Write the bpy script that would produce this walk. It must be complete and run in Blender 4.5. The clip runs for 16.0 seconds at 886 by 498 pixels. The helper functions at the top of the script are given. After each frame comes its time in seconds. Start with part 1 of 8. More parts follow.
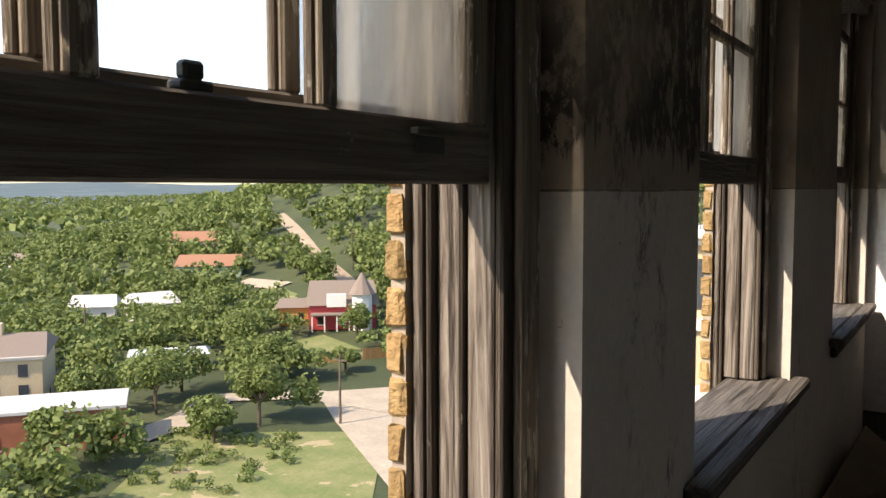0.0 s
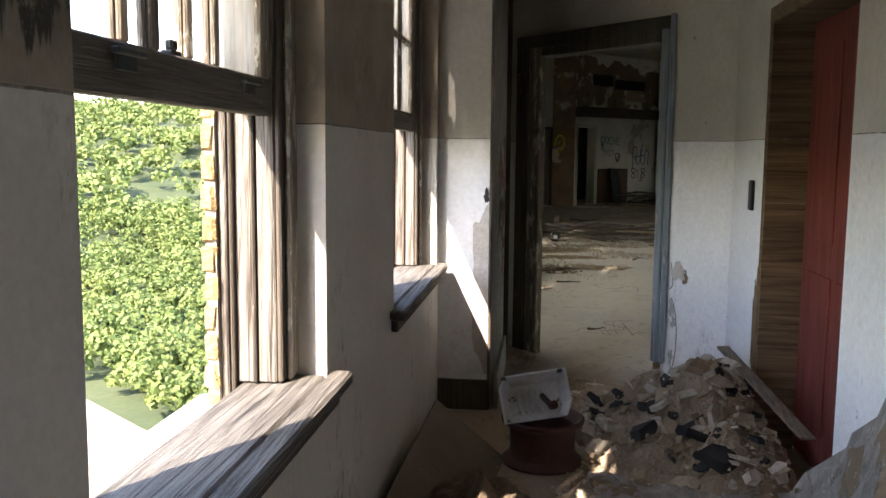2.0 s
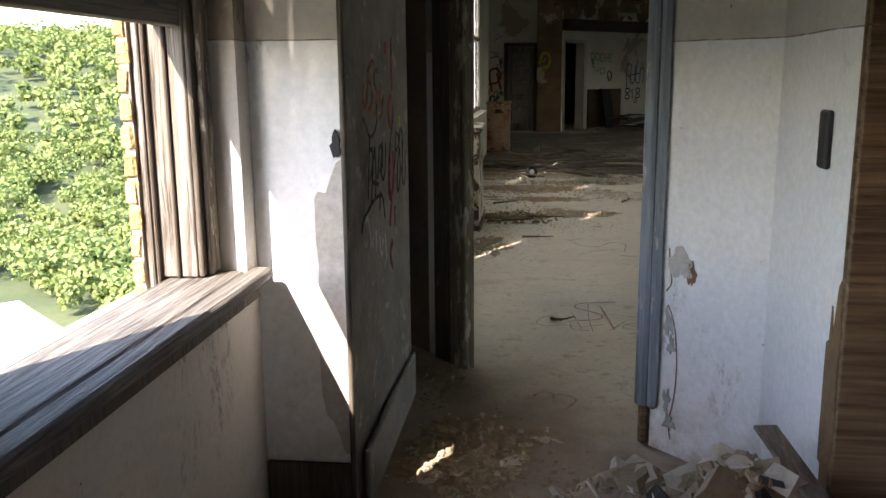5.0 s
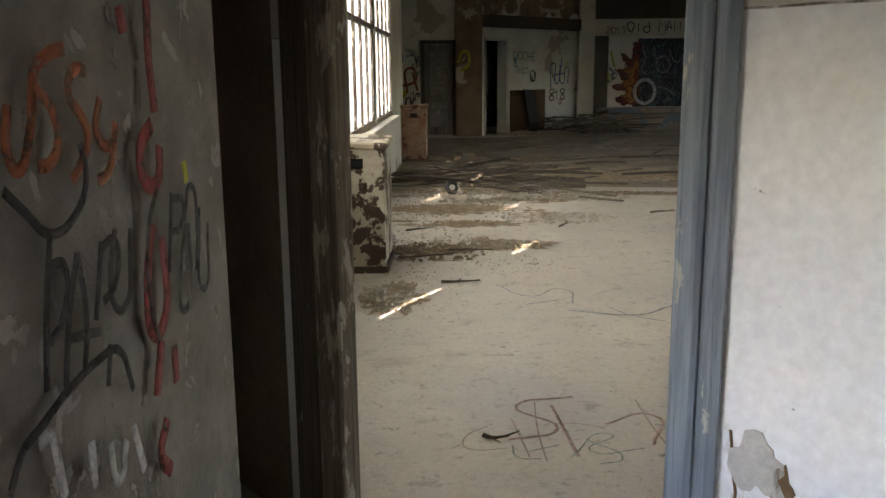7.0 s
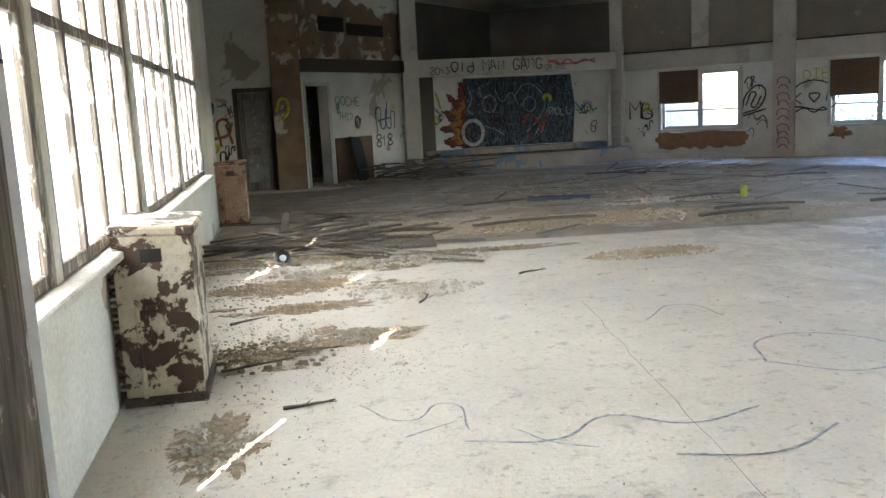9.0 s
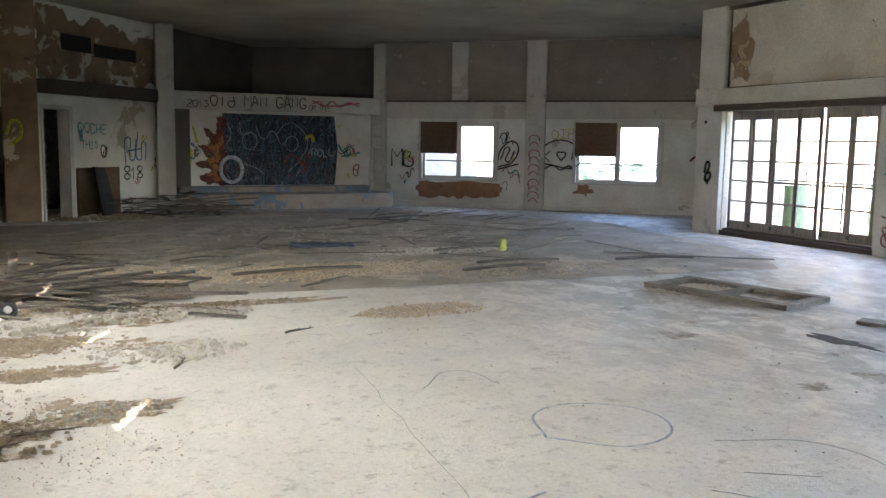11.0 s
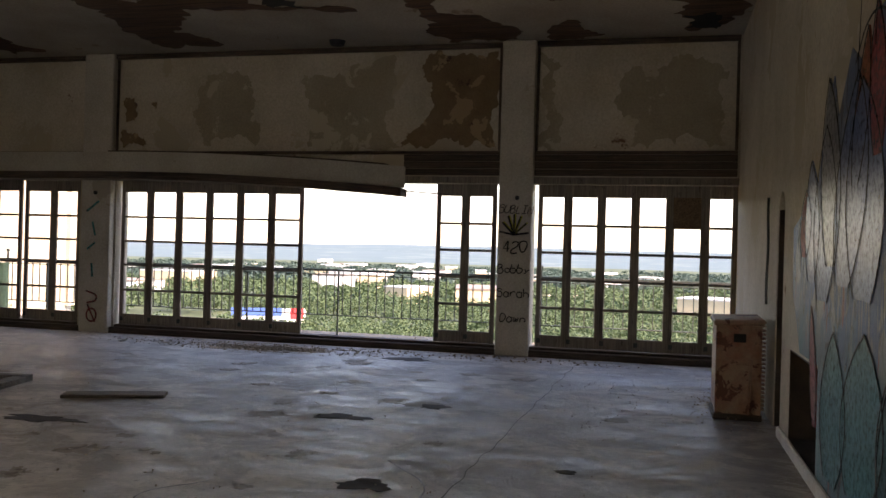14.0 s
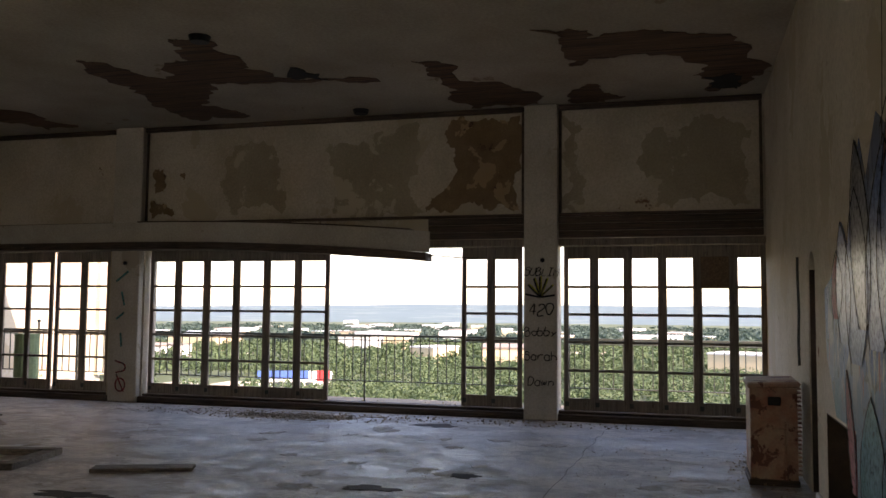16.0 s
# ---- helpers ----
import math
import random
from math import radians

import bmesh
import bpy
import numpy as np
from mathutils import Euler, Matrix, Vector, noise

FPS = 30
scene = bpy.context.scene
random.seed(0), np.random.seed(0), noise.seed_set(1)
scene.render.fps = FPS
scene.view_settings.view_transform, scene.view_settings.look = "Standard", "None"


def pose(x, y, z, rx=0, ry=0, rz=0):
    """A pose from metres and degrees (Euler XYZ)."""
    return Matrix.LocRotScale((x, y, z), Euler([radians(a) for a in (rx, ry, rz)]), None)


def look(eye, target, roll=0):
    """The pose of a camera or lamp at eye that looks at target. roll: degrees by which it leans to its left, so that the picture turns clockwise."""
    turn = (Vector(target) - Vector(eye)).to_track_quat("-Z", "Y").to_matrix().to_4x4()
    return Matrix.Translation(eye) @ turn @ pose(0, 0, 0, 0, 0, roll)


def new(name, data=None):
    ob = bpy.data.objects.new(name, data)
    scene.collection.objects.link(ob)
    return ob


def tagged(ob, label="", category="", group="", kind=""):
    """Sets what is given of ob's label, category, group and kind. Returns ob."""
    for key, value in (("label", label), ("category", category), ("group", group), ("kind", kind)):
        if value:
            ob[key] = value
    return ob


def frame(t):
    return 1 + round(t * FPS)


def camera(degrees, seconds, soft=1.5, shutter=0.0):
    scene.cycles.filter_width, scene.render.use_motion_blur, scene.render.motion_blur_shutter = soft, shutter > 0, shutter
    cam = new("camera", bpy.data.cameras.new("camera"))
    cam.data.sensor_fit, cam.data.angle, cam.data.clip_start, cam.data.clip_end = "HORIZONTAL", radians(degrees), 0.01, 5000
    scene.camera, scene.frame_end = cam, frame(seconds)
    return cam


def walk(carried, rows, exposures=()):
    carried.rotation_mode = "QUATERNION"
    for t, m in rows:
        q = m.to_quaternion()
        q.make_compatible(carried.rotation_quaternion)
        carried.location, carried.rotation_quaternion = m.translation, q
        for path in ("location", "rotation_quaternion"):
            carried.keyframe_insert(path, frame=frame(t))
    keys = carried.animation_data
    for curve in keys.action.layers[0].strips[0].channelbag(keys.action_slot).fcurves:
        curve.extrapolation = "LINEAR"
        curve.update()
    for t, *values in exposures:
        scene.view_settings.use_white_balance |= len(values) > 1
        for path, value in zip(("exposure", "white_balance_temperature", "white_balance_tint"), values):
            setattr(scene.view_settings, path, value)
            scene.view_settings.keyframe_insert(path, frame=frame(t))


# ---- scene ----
cam = camera(54.5, 16.0)
PATH = [
    (0, (0.26, -0.16, 1.504), (-0.794, 1.534, 1.363), -0.1),
    (0.5, (0.172, 0.12, 1.486), (-0.634, 1.946, 1.312), -0.3),
    (1, (0.17, 0.345, 1.472), (-0.362, 2.255, 1.207), 0.2),
    (1.5, (0.222, 0.539, 1.456), (-0.058, 2.499, 1.175), 0.2),
    (2, (0.292, 0.829, 1.433), (0.057, 2.802, 1.206), 0.5),
    (2.5, (0.386, 1.101, 1.438), (0.055, 3.066, 1.27), -0.4),
    (3, (0.415, 1.494, 1.395), (0.093, 3.46, 1.219), 0.7),
    (3.2, (0.433, 1.645, 1.427), (0.121, 3.61, 1.227), 1.4),
    (5.3, (0.592, 3.194, 1.385), (0.378, 5.14, 0.974), -0.4),
    (5.5, (0.588, 3.353, 1.376), (0.378, 5.298, 0.963), 0.0),
    (6, (0.594, 3.766, 1.404), (0.378, 5.712, 0.992), 0.1),
    (6.5, (0.561, 4.194, 1.398), (0.452, 6.145, 0.975), -1.0),
    (7, (0.574, 4.621, 1.404), (0.528, 6.579, 1.001), -0.5),
    (7.5, (0.612, 5.005, 1.464), (0.492, 6.946, 0.996), 1.1),
    (8, (0.589, 5.393, 1.402), (0.539, 7.344, 0.965), 1.4),
    (8.2, (0.551, 5.562, 1.383), (0.575, 7.523, 0.991), -0.1),
    (10.3, (0.505, 6.467, 1.532), (1.276, 8.292, 1.261), -0.9),
    (10.5, (0.51, 6.48, 1.534), (1.325, 8.281, 1.23), -0.7),
    (11, (0.513, 6.517, 1.538), (1.407, 8.29, 1.297), 0.9),
    (11.5, (0.634, 6.539, 1.531), (1.796, 8.158, 1.366), 1.9),
    (12, (0.731, 6.632, 1.431), (2.246, 7.932, 1.318), 0.9),
    (12.5, (0.933, 6.788, 1.281), (2.691, 7.74, 1.224), 0.9),
    (13, (0.992, 6.791, 1.312), (2.86, 7.506, 1.268), 1.0),
    (13.5, (1.004, 6.788, 1.332), (2.92, 7.361, 1.297), 1.3),
    (14, (1.036, 6.781, 1.332), (2.975, 7.27, 1.334), 1.6),
    (14.5, (1.05, 6.749, 1.39), (2.996, 7.208, 1.412), 1.1),
    (15, (1.08, 6.756, 1.349), (3.043, 7.138, 1.377), 1.0),
    (15.5, (1.087, 6.769, 1.35), (3.053, 7.132, 1.402), 1.0),
    (16, (1.024, 6.787, 1.396), (2.943, 7.333, 1.534), 0.5),
]
EXPOSURES = [(0, 1.7, 7600, 17), (0.5, 2.35, 7800, 15), (1.0, 2.95, 8400, 15), (1.5, 3.65, 8100, 16), (2.0, 3.5, 7000, 17), (2.5, 3.2, 6900, 17), (3.2, 3.0, 6900, 17), (4.2, 3.3, 6900, 17), (5.4, 3.65, 7000, 18), (6.5, 3.75, 7200, 20), (7.2, 4.45, 7200, 20), (7.5, 4.8, 7000, 20), (8.0, 5.3, 6300, 18), (10.4, 5.35, 6250, 18), (11.0, 5.3, 6400, 19), (11.5, 5.0, 6800, 21), (12.0, 4.1, 7200, 23), (12.5, 3.25, 7500, 25), (13.0, 2.95, 7800, 27), (16, 2.75, 7900, 28)]
walk(cam, [(t, look(eye, target, roll)) for t, eye, target, roll in PATH], EXPOSURES)

# ---------- light ----------
SUN_WAY = Vector((0.44, 0.90, -0.92)).normalized()
world = bpy.data.worlds.new("sky")
scene.world = world
world.use_nodes = True
wn = world.node_tree
sky = wn.nodes.new("ShaderNodeTexSky")
sky.sky_type = "NISHITA"
sky.sun_disc = False
sky.sun_elevation = math.asin(-SUN_WAY.z)
sky.sun_rotation = math.atan2(-SUN_WAY.x, -SUN_WAY.y)
sky.air_density, sky.dust_density, sky.ozone_density = 1.0, 0.9, 1.6
wn.nodes["Background"].inputs[1].default_value = 0.125
wn.links.new(sky.outputs[0], wn.nodes["Background"].inputs[0])
lamp = bpy.data.lights.new("sun", "SUN")
lamp.energy, lamp.angle, lamp.color = 2.5, radians(0.5), (1.0, 0.93, 0.82)
sun = new("sun", lamp)
sun.matrix_world = look((-20, -40, 60), Vector((-20, -40, 60)) + SUN_WAY)

# ---------- materials ----------
def nodes_of(name):
    m = bpy.data.materials.new(name)
    m.use_nodes = True
    return m, m.node_tree, m.node_tree.nodes["Principled BSDF"]


class Tree:
    """Small helper to write node graphs in one line a node."""
    def __init__(self, nt):
        self.nt = nt
        self.pos = nt.nodes.new("ShaderNodeNewGeometry").outputs["Position"]

    def put(self, kind, **kw):
        n = self.nt.nodes.new(kind)
        for k, v in kw.items():
            if k in n.inputs:
                self.feed(v, n.inputs[k])
        return n

    def feed(self, v, socket):
        if hasattr(v, "is_output"):
            self.nt.links.new(v, socket)
        else:
            socket.default_value = v

    def noise(self, scale, detail=6.0, rough=0.6, vec=None, distort=0.0):
        n = self.put("ShaderNodeTexNoise", Scale=scale, Detail=detail, Roughness=rough, Distortion=distort)
        self.nt.links.new(self.pos if vec is None else vec, n.inputs["Vector"])
        return n.outputs["Fac"]

    def stretch(self, sx, sy, sz, src=None):
        n = self.nt.nodes.new("ShaderNodeMapping")
        n.inputs["Scale"].default_value = (sx, sy, sz)
        self.nt.links.new(self.pos if src is None else src, n.inputs["Vector"])
        return n.outputs["Vector"]

    def ramp(self, fac, lo, hi, a=0.0, b=1.0):
        n = self.put("ShaderNodeMapRange")
        n.inputs["From Min"].default_value, n.inputs["From Max"].default_value = lo, hi
        n.inputs["To Min"].default_value, n.inputs["To Max"].default_value = a, b
        self.nt.links.new(fac, n.inputs["Value"])
        return n.outputs["Result"]

    def mix(self, fac, a, b, mode="MIX"):
        n = self.nt.nodes.new("ShaderNodeMix")
        n.data_type, n.blend_type = "RGBA", mode
        self.feed(fac, n.inputs[0])
        for v, i in ((a, 6), (b, 7)):
            if isinstance(v, tuple) and len(v) == 3:
                v = (*v, 1.0)
            self.feed(v, n.inputs[i])
        return n.outputs[2]

    def math(self, op, a, b=0.0):
        n = self.nt.nodes.new("ShaderNodeMath")
        n.operation = op
        self.feed(a, n.inputs[0])
        self.feed(b, n.inputs[1])
        return n.outputs[0]

    def axis(self, i):
        n = self.nt.nodes.new("ShaderNodeSeparateXYZ")
        self.nt.links.new(self.pos, n.inputs[0])
        return n.outputs[i]

    def rand(self):
        return self.nt.nodes.new("ShaderNodeObjectInfo").outputs["Random"]

    def isle(self):
        return self.nt.nodes.new("ShaderNodeNewGeometry").outputs["Random Per Island"]

    def bump(self, height, bsdf, strength=0.3, dist=0.01):
        n = self.nt.nodes.new("ShaderNodeBump")
        n.inputs["Strength"].default_value, n.inputs["Distance"].default_value = strength, dist
        self.nt.links.new(height, n.inputs["Height"])
        self.nt.links.new(n.outputs[0], bsdf.inputs["Normal"])


def surf(name, a, b, scale=2.0, rough=0.85, grain=40.0, patch=None, pscale=1.2, pcut=0.58, bump=0.35, metal=0.0, spots=None, scut=0.66, sscale=9.0, vary=0.0, dist=0.01):
    """Two tones in clouds, fine grain, patches of a third tone (peeling) and small spots of a fourth."""
    m, nt, bs = nodes_of(name)
    t = Tree(nt)
    cloud = t.ramp(t.noise(scale, 8), 0.35, 0.68)
    col = t.mix(cloud, a, b)
    fine = t.noise(grain, 5)
    col = t.mix(0.55, col, t.mix(t.ramp(fine, 0.3, 0.7), (0.55, 0.55, 0.55), (1.0, 1.0, 1.0)), "MULTIPLY")
    height = fine
    if patch:
        mask = t.ramp(t.noise(pscale, 9, 0.62, distort=0.4), pcut, pcut + 0.015)
        col = t.mix(mask, col, patch)
        height = t.math("SUBTRACT", fine, t.math("MULTIPLY", mask, 0.9))
    if spots:
        smask = t.ramp(t.noise(sscale, 8, 0.7), scut, scut + 0.03)
        col = t.mix(smask, col, spots)
    if vary:
        col = t.mix(1.0, col, t.mix(t.rand(), (1 - vary, 1 - vary, 1 - vary * 1.1), (1.0, 1.0, 1.0)), "MULTIPLY")
    nt.links.new(col, bs.inputs["Base Color"])
    bs.inputs["Roughness"].default_value, bs.inputs["Metallic"].default_value = rough, metal
    t.bump(height, bs, bump, dist)
    return m


def wood(name, a, b, along="z", rough=0.85, bump=0.6, freq=1.0, vary=0.25, peel=None, pcut=0.6, warp=0.6):
    """Weathered grain that runs along one axis."""
    m, nt, bs = nodes_of(name)
    t = Tree(nt)
    sc = {"x": (1.2, 34, 34), "y": (34, 1.2, 34), "z": (34, 34, 1.2)}[along]
    v = t.stretch(*[s * freq for s in sc])
    g = t.noise(2.2, 8, 0.65, v, warp)
    big = t.noise(5, 4, 0.6, t.stretch(*[max(0.25, s / 12) for s in sc]))
    col = t.mix(t.ramp(g, 0.36, 0.66), a, b)
    col = t.mix(0.6, col, t.mix(t.ramp(big, 0.3, 0.7), (0.5, 0.48, 0.46), (1, 1, 1)), "MULTIPLY")
    if peel:
        col = t.mix(t.ramp(t.noise(14, 8, 0.7, t.stretch(*[max(0.5, s / 20) for s in sc])), pcut, pcut + 0.03), col, peel)
    if vary:
        col = t.mix(1.0, col, t.mix(t.rand(), (1 - vary, 1 - vary, 1 - vary), (1, 1, 1)), "MULTIPLY")
    nt.links.new(col, bs.inputs["Base Color"])
    cracks = t.ramp(t.noise(2.6, 9, 0.7, t.stretch(*[s * freq * 0.55 for s in sc]), warp), 0.6, 0.66)
    col = t.mix(t.math("MULTIPLY", cracks, 0.55), col, tuple(0.35 * c for c in a))
    nt.links.new(col, bs.inputs["Base Color"])
    bs.inputs["Roughness"].default_value = rough
    t.bump(t.math("SUBTRACT", g, cracks), bs, bump, 0.012)
    return m


def plain(name, col, rough=0.6, metal=0.0):
    m, nt, bs = nodes_of(name)
    t = Tree(nt)
    c = t.mix(t.ramp(t.noise(6, 6), 0.3, 0.7), tuple(0.8 * v for v in col), col)
    nt.links.new(c, bs.inputs["Base Color"])
    bs.inputs["Roughness"].default_value, bs.inputs["Metallic"].default_value = rough, metal
    return m


def glass(name, dirt=0.12, tone=(0.75, 0.74, 0.7), milk=0.6):
    m, nt, bs = nodes_of(name)
    t = Tree(nt)
    clear = nt.nodes.new("ShaderNodeBsdfTransparent")
    gloss = nt.nodes.new("ShaderNodeBsdfGlossy")
    gloss.inputs["Roughness"].default_value = 0.03
    bs.inputs["Base Color"].default_value = (*tone, 1)
    bs.inputs["Roughness"].default_value = 0.9
    bs.inputs["Transmission Weight"].default_value = 0.0
    film = nt.nodes.new("ShaderNodeBsdfTranslucent")
    film.inputs["Color"].default_value = (*tone, 1)
    add = nt.nodes.new("ShaderNodeMixShader")
    add.inputs[0].default_value = 0.06
    nt.links.new(clear.outputs[0], add.inputs[1])
    nt.links.new(gloss.outputs[0], add.inputs[2])
    two = nt.nodes.new("ShaderNodeMixShader")
    nt.links.new(bs.outputs[0], two.inputs[1])
    nt.links.new(film.outputs[0], two.inputs[2])
    two.inputs[0].default_value = milk
    mx = nt.nodes.new("ShaderNodeMixShader")
    streak = t.noise(3, 6, 0.6, t.stretch(4, 4, 0.7))
    nt.links.new(t.ramp(streak, 0.3, 0.75, dirt * 0.4, min(1.0, dirt * 1.8)), mx.inputs[0])
    nt.links.new(add.outputs[0], mx.inputs[1])
    nt.links.new(two.outputs[0], mx.inputs[2])
    nt.links.new(mx.outputs[0], nt.nodes["Material Output"].inputs[0])
    return m


def two_tone(name, low, low2, high, high2, stain, line=1.5, along=1):
    """Plaster painted in two tones that meet at a height, with mould runs under the line and flaking."""
    m, nt, bs = nodes_of(name)
    t = Tree(nt)
    z = t.axis(2)
    wob = t.math("ADD", z, t.math("MULTIPLY", t.math("SUBTRACT", t.noise(5, 5), 0.5), 0.012))
    up = t.ramp(wob, line - 0.004, line + 0.004)
    c_low = t.mix(t.ramp(t.noise(1.3, 8), 0.35, 0.7), low, low2)
    c_high = t.mix(t.ramp(t.noise(2.0, 9, 0.65), 0.35, 0.65), high, high2)
    col = t.mix(up, c_low, c_high)
    runs = t.noise(8, 9, 0.74, t.stretch(1.5, 1.5, 0.75))
    big = t.noise(1.1, 5, 0.6, t.stretch(1, 1, 0.8))
    mask = t.math("MULTIPLY", t.ramp(runs, 0.5, 0.6), t.ramp(big, 0.6, 0.69))
    col = t.mix(t.math("MULTIPLY", t.math("MULTIPLY", mask, t.ramp(t.noise(38, 9, 0.8, t.stretch(1.2, 1.2, 0.7)), 0.46, 0.54)), 0.85), col, stain)
    band = t.math("MULTIPLY", t.ramp(z, line + 0.02, line + 0.1), t.ramp(t.math("ADD", z, t.math("MULTIPLY", runs, 0.25)), line + 0.42, line + 0.26))
    col = t.mix(t.math("MULTIPLY", t.math("MULTIPLY", band, t.ramp(runs, 0.42, 0.56)), 0.3), col, stain)
    drips = t.noise(6, 7, 0.7, t.stretch(3.5, 3.5, 0.35))
    lip = t.ramp(t.math("ADD", z, t.math("MULTIPLY", t.math("SUBTRACT", drips, 0.5), 0.32)), line + 0.07, line + 0.09)
    fade = t.ramp(z, line + 0.8, line + 0.2, 0.5, 1.0)
    part_of = t.ramp(t.math("ADD", t.axis(1), t.math("MULTIPLY", drips, 0.3)), 2.6, 2.1)
    blots = t.math("MULTIPLY", t.ramp(t.noise(17, 9, 0.78, t.stretch(1.3, 1.3, 0.8)), 0.43, 0.5), t.ramp(t.noise(2.4, 6, 0.6), 0.36, 0.5, 0.35, 1.0))
    col = t.mix(t.math("MULTIPLY", t.math("MULTIPLY", lip, t.math("MULTIPLY", fade, blots)), part_of), col, stain)
    low_blots = t.math("MULTIPLY", t.ramp(t.noise(30, 9, 0.8, t.stretch(1.2, 1.2, 0.55)), 0.5, 0.58), t.ramp(t.noise(2.0, 7, 0.7, t.stretch(1, 1, 0.55)), 0.56, 0.66))
    col = t.mix(t.math("MULTIPLY", low_blots, 0.85), col, t.mix(0.5, stain, (0.2, 0.15, 0.1)))
    line_crack = t.math("LESS_THAN", t.math("ABSOLUTE", t.math("SUBTRACT", wob, line)), 0.0022)
    col = t.mix(t.math("MULTIPLY", line_crack, t.ramp(drips, 0.35, 0.55, 0.2, 0.9)), col, (0.1, 0.07, 0.045))
    grime = t.ramp(t.math("ADD", z, t.math("MULTIPLY", t.noise(4, 8, 0.7), 0.5)), 0.25, 0.62, 0.55, 0.0)
    col = t.mix(t.math("MULTIPLY", grime, t.ramp(t.noise(9, 7, 0.7), 0.4, 0.6)), col, (0.33, 0.25, 0.17))
    specks = t.ramp(t.noise(16, 6, 0.7), 0.69, 0.72)
    col = t.mix(specks, col, (0.12, 0.09, 0.06))
    fine = t.noise(45, 5)
    col = t.mix(0.35, col, t.mix(t.ramp(fine, 0.3, 0.7), (0.6, 0.6, 0.6), (1, 1, 1)), "MULTIPLY")
    nt.links.new(col, bs.inputs["Base Color"])
    bs.inputs["Roughness"].default_value = 0.75
    t.bump(t.math("ADD", t.math("MULTIPLY", fine, 0.4), t.math("ADD", up, runs)), bs, 0.25, 0.006)
    return m


M_PLASTER = two_tone("corridor_plaster", (0.6, 0.57, 0.52), (0.5, 0.47, 0.42), (0.36, 0.3, 0.23), (0.24, 0.2, 0.16), (0.03, 0.026, 0.022))
M_WHITE = two_tone("white_plaster", (0.88, 0.885, 0.89), (0.82, 0.82, 0.81), (0.62, 0.59, 0.54), (0.52, 0.48, 0.42), (0.6, 0.57, 0.52))
M_REVEAL = surf("reveal_plaster", (0.72, 0.69, 0.62), (0.58, 0.53, 0.46), 3, 0.8, patch=(0.3, 0.22, 0.15), pscale=4, pcut=0.66)
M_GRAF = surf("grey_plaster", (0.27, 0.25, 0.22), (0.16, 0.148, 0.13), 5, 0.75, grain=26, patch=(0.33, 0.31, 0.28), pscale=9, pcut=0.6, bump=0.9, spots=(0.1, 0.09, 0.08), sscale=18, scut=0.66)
M_GREYWOOD = wood("grey_wood", (0.07, 0.052, 0.04), (0.44, 0.395, 0.345), "z", warp=2.0, freq=0.55, bump=1.0)
M_GREYWOOD_Y = wood("grey_wood_sill", (0.06, 0.052, 0.043), (0.29, 0.27, 0.245), "y", freq=0.42, bump=1.0, warp=3.2)
M_PAINTWOOD = wood("peeling_wood", (0.13, 0.1, 0.075), (0.4, 0.35, 0.28), "z", peel=(0.56, 0.52, 0.43), pcut=0.55)
M_SASH = wood("sash_wood", (0.11, 0.095, 0.08), (0.26, 0.23, 0.19), "y", peel=(0.4, 0.35, 0.28), pcut=0.66)
M_DARKWOOD = wood("dark_wood", (0.05, 0.04, 0.03), (0.16, 0.13, 0.1), "z", peel=(0.3, 0.27, 0.22), pcut=0.64)
M_BLUE = wood("blue_grey_paint", (0.2, 0.24, 0.28), (0.34, 0.4, 0.45), "z", peel=(0.46, 0.45, 0.4), pcut=0.62, bump=0.4)
M_BROWN = wood("brown_board", (0.12, 0.075, 0.04), (0.34, 0.23, 0.13), "x", freq=0.6)
M_RED = wood("red_paint", (0.2, 0.035, 0.025), (0.36, 0.075, 0.05), "z", peel=(0.3, 0.2, 0.14), pcut=0.66)
M_BRICK = surf("tan_brick", (0.52, 0.36, 0.17), (0.36, 0.22, 0.09), 5, 0.9, 60, bump=0.8, vary=0.4, spots=(0.16, 0.09, 0.04), sscale=14, dist=0.02)
M_MORTAR = surf("mortar", (0.4, 0.35, 0.28), (0.3, 0.25, 0.2), 5, 0.95)
M_GLASS = glass("dirty_glass", 0.62)
M_GLASS_CLEAR = glass("window_glass", 0.10)
M_DUST = surf("dusty_floor", (0.35, 0.275, 0.195), (0.24, 0.185, 0.13), 2.5, 0.95, 50, bump=0.6)
M_HALLWALL = surf("hall_plaster", (0.6, 0.535, 0.42), (0.46, 0.395, 0.29), 1.1, 0.85, 35, patch=(0.42, 0.355, 0.25), pscale=0.7, pcut=0.57, spots=(0.16, 0.09, 0.05), sscale=1.6, scut=0.67)
M_HALLLOW = surf("hall_lower_plaster", (0.72, 0.7, 0.62), (0.58, 0.55, 0.46), 1.4, 0.85, 35, patch=(0.36, 0.31, 0.24), pscale=0.9, pcut=0.62, spots=(0.14, 0.1, 0.07), sscale=5, scut=0.7)
M_CEIL = surf("ceiling_plaster", (0.47, 0.415, 0.325), (0.33, 0.28, 0.205), 0.7, 0.9, 30, patch=(0.24, 0.185, 0.12), pscale=0.8, pcut=0.66, spots=(0.1, 0.06, 0.04), sscale=1.7, scut=0.72)
# plaster darkened so that its colour holds the stage recess's shade
M_DIM = surf("shade_toned_plaster", (0.15, 0.13, 0.1), (0.1, 0.09, 0.07), 1.2, 0.9, 35)
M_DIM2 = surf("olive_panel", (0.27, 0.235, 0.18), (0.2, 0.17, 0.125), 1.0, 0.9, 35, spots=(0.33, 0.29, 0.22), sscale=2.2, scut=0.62)
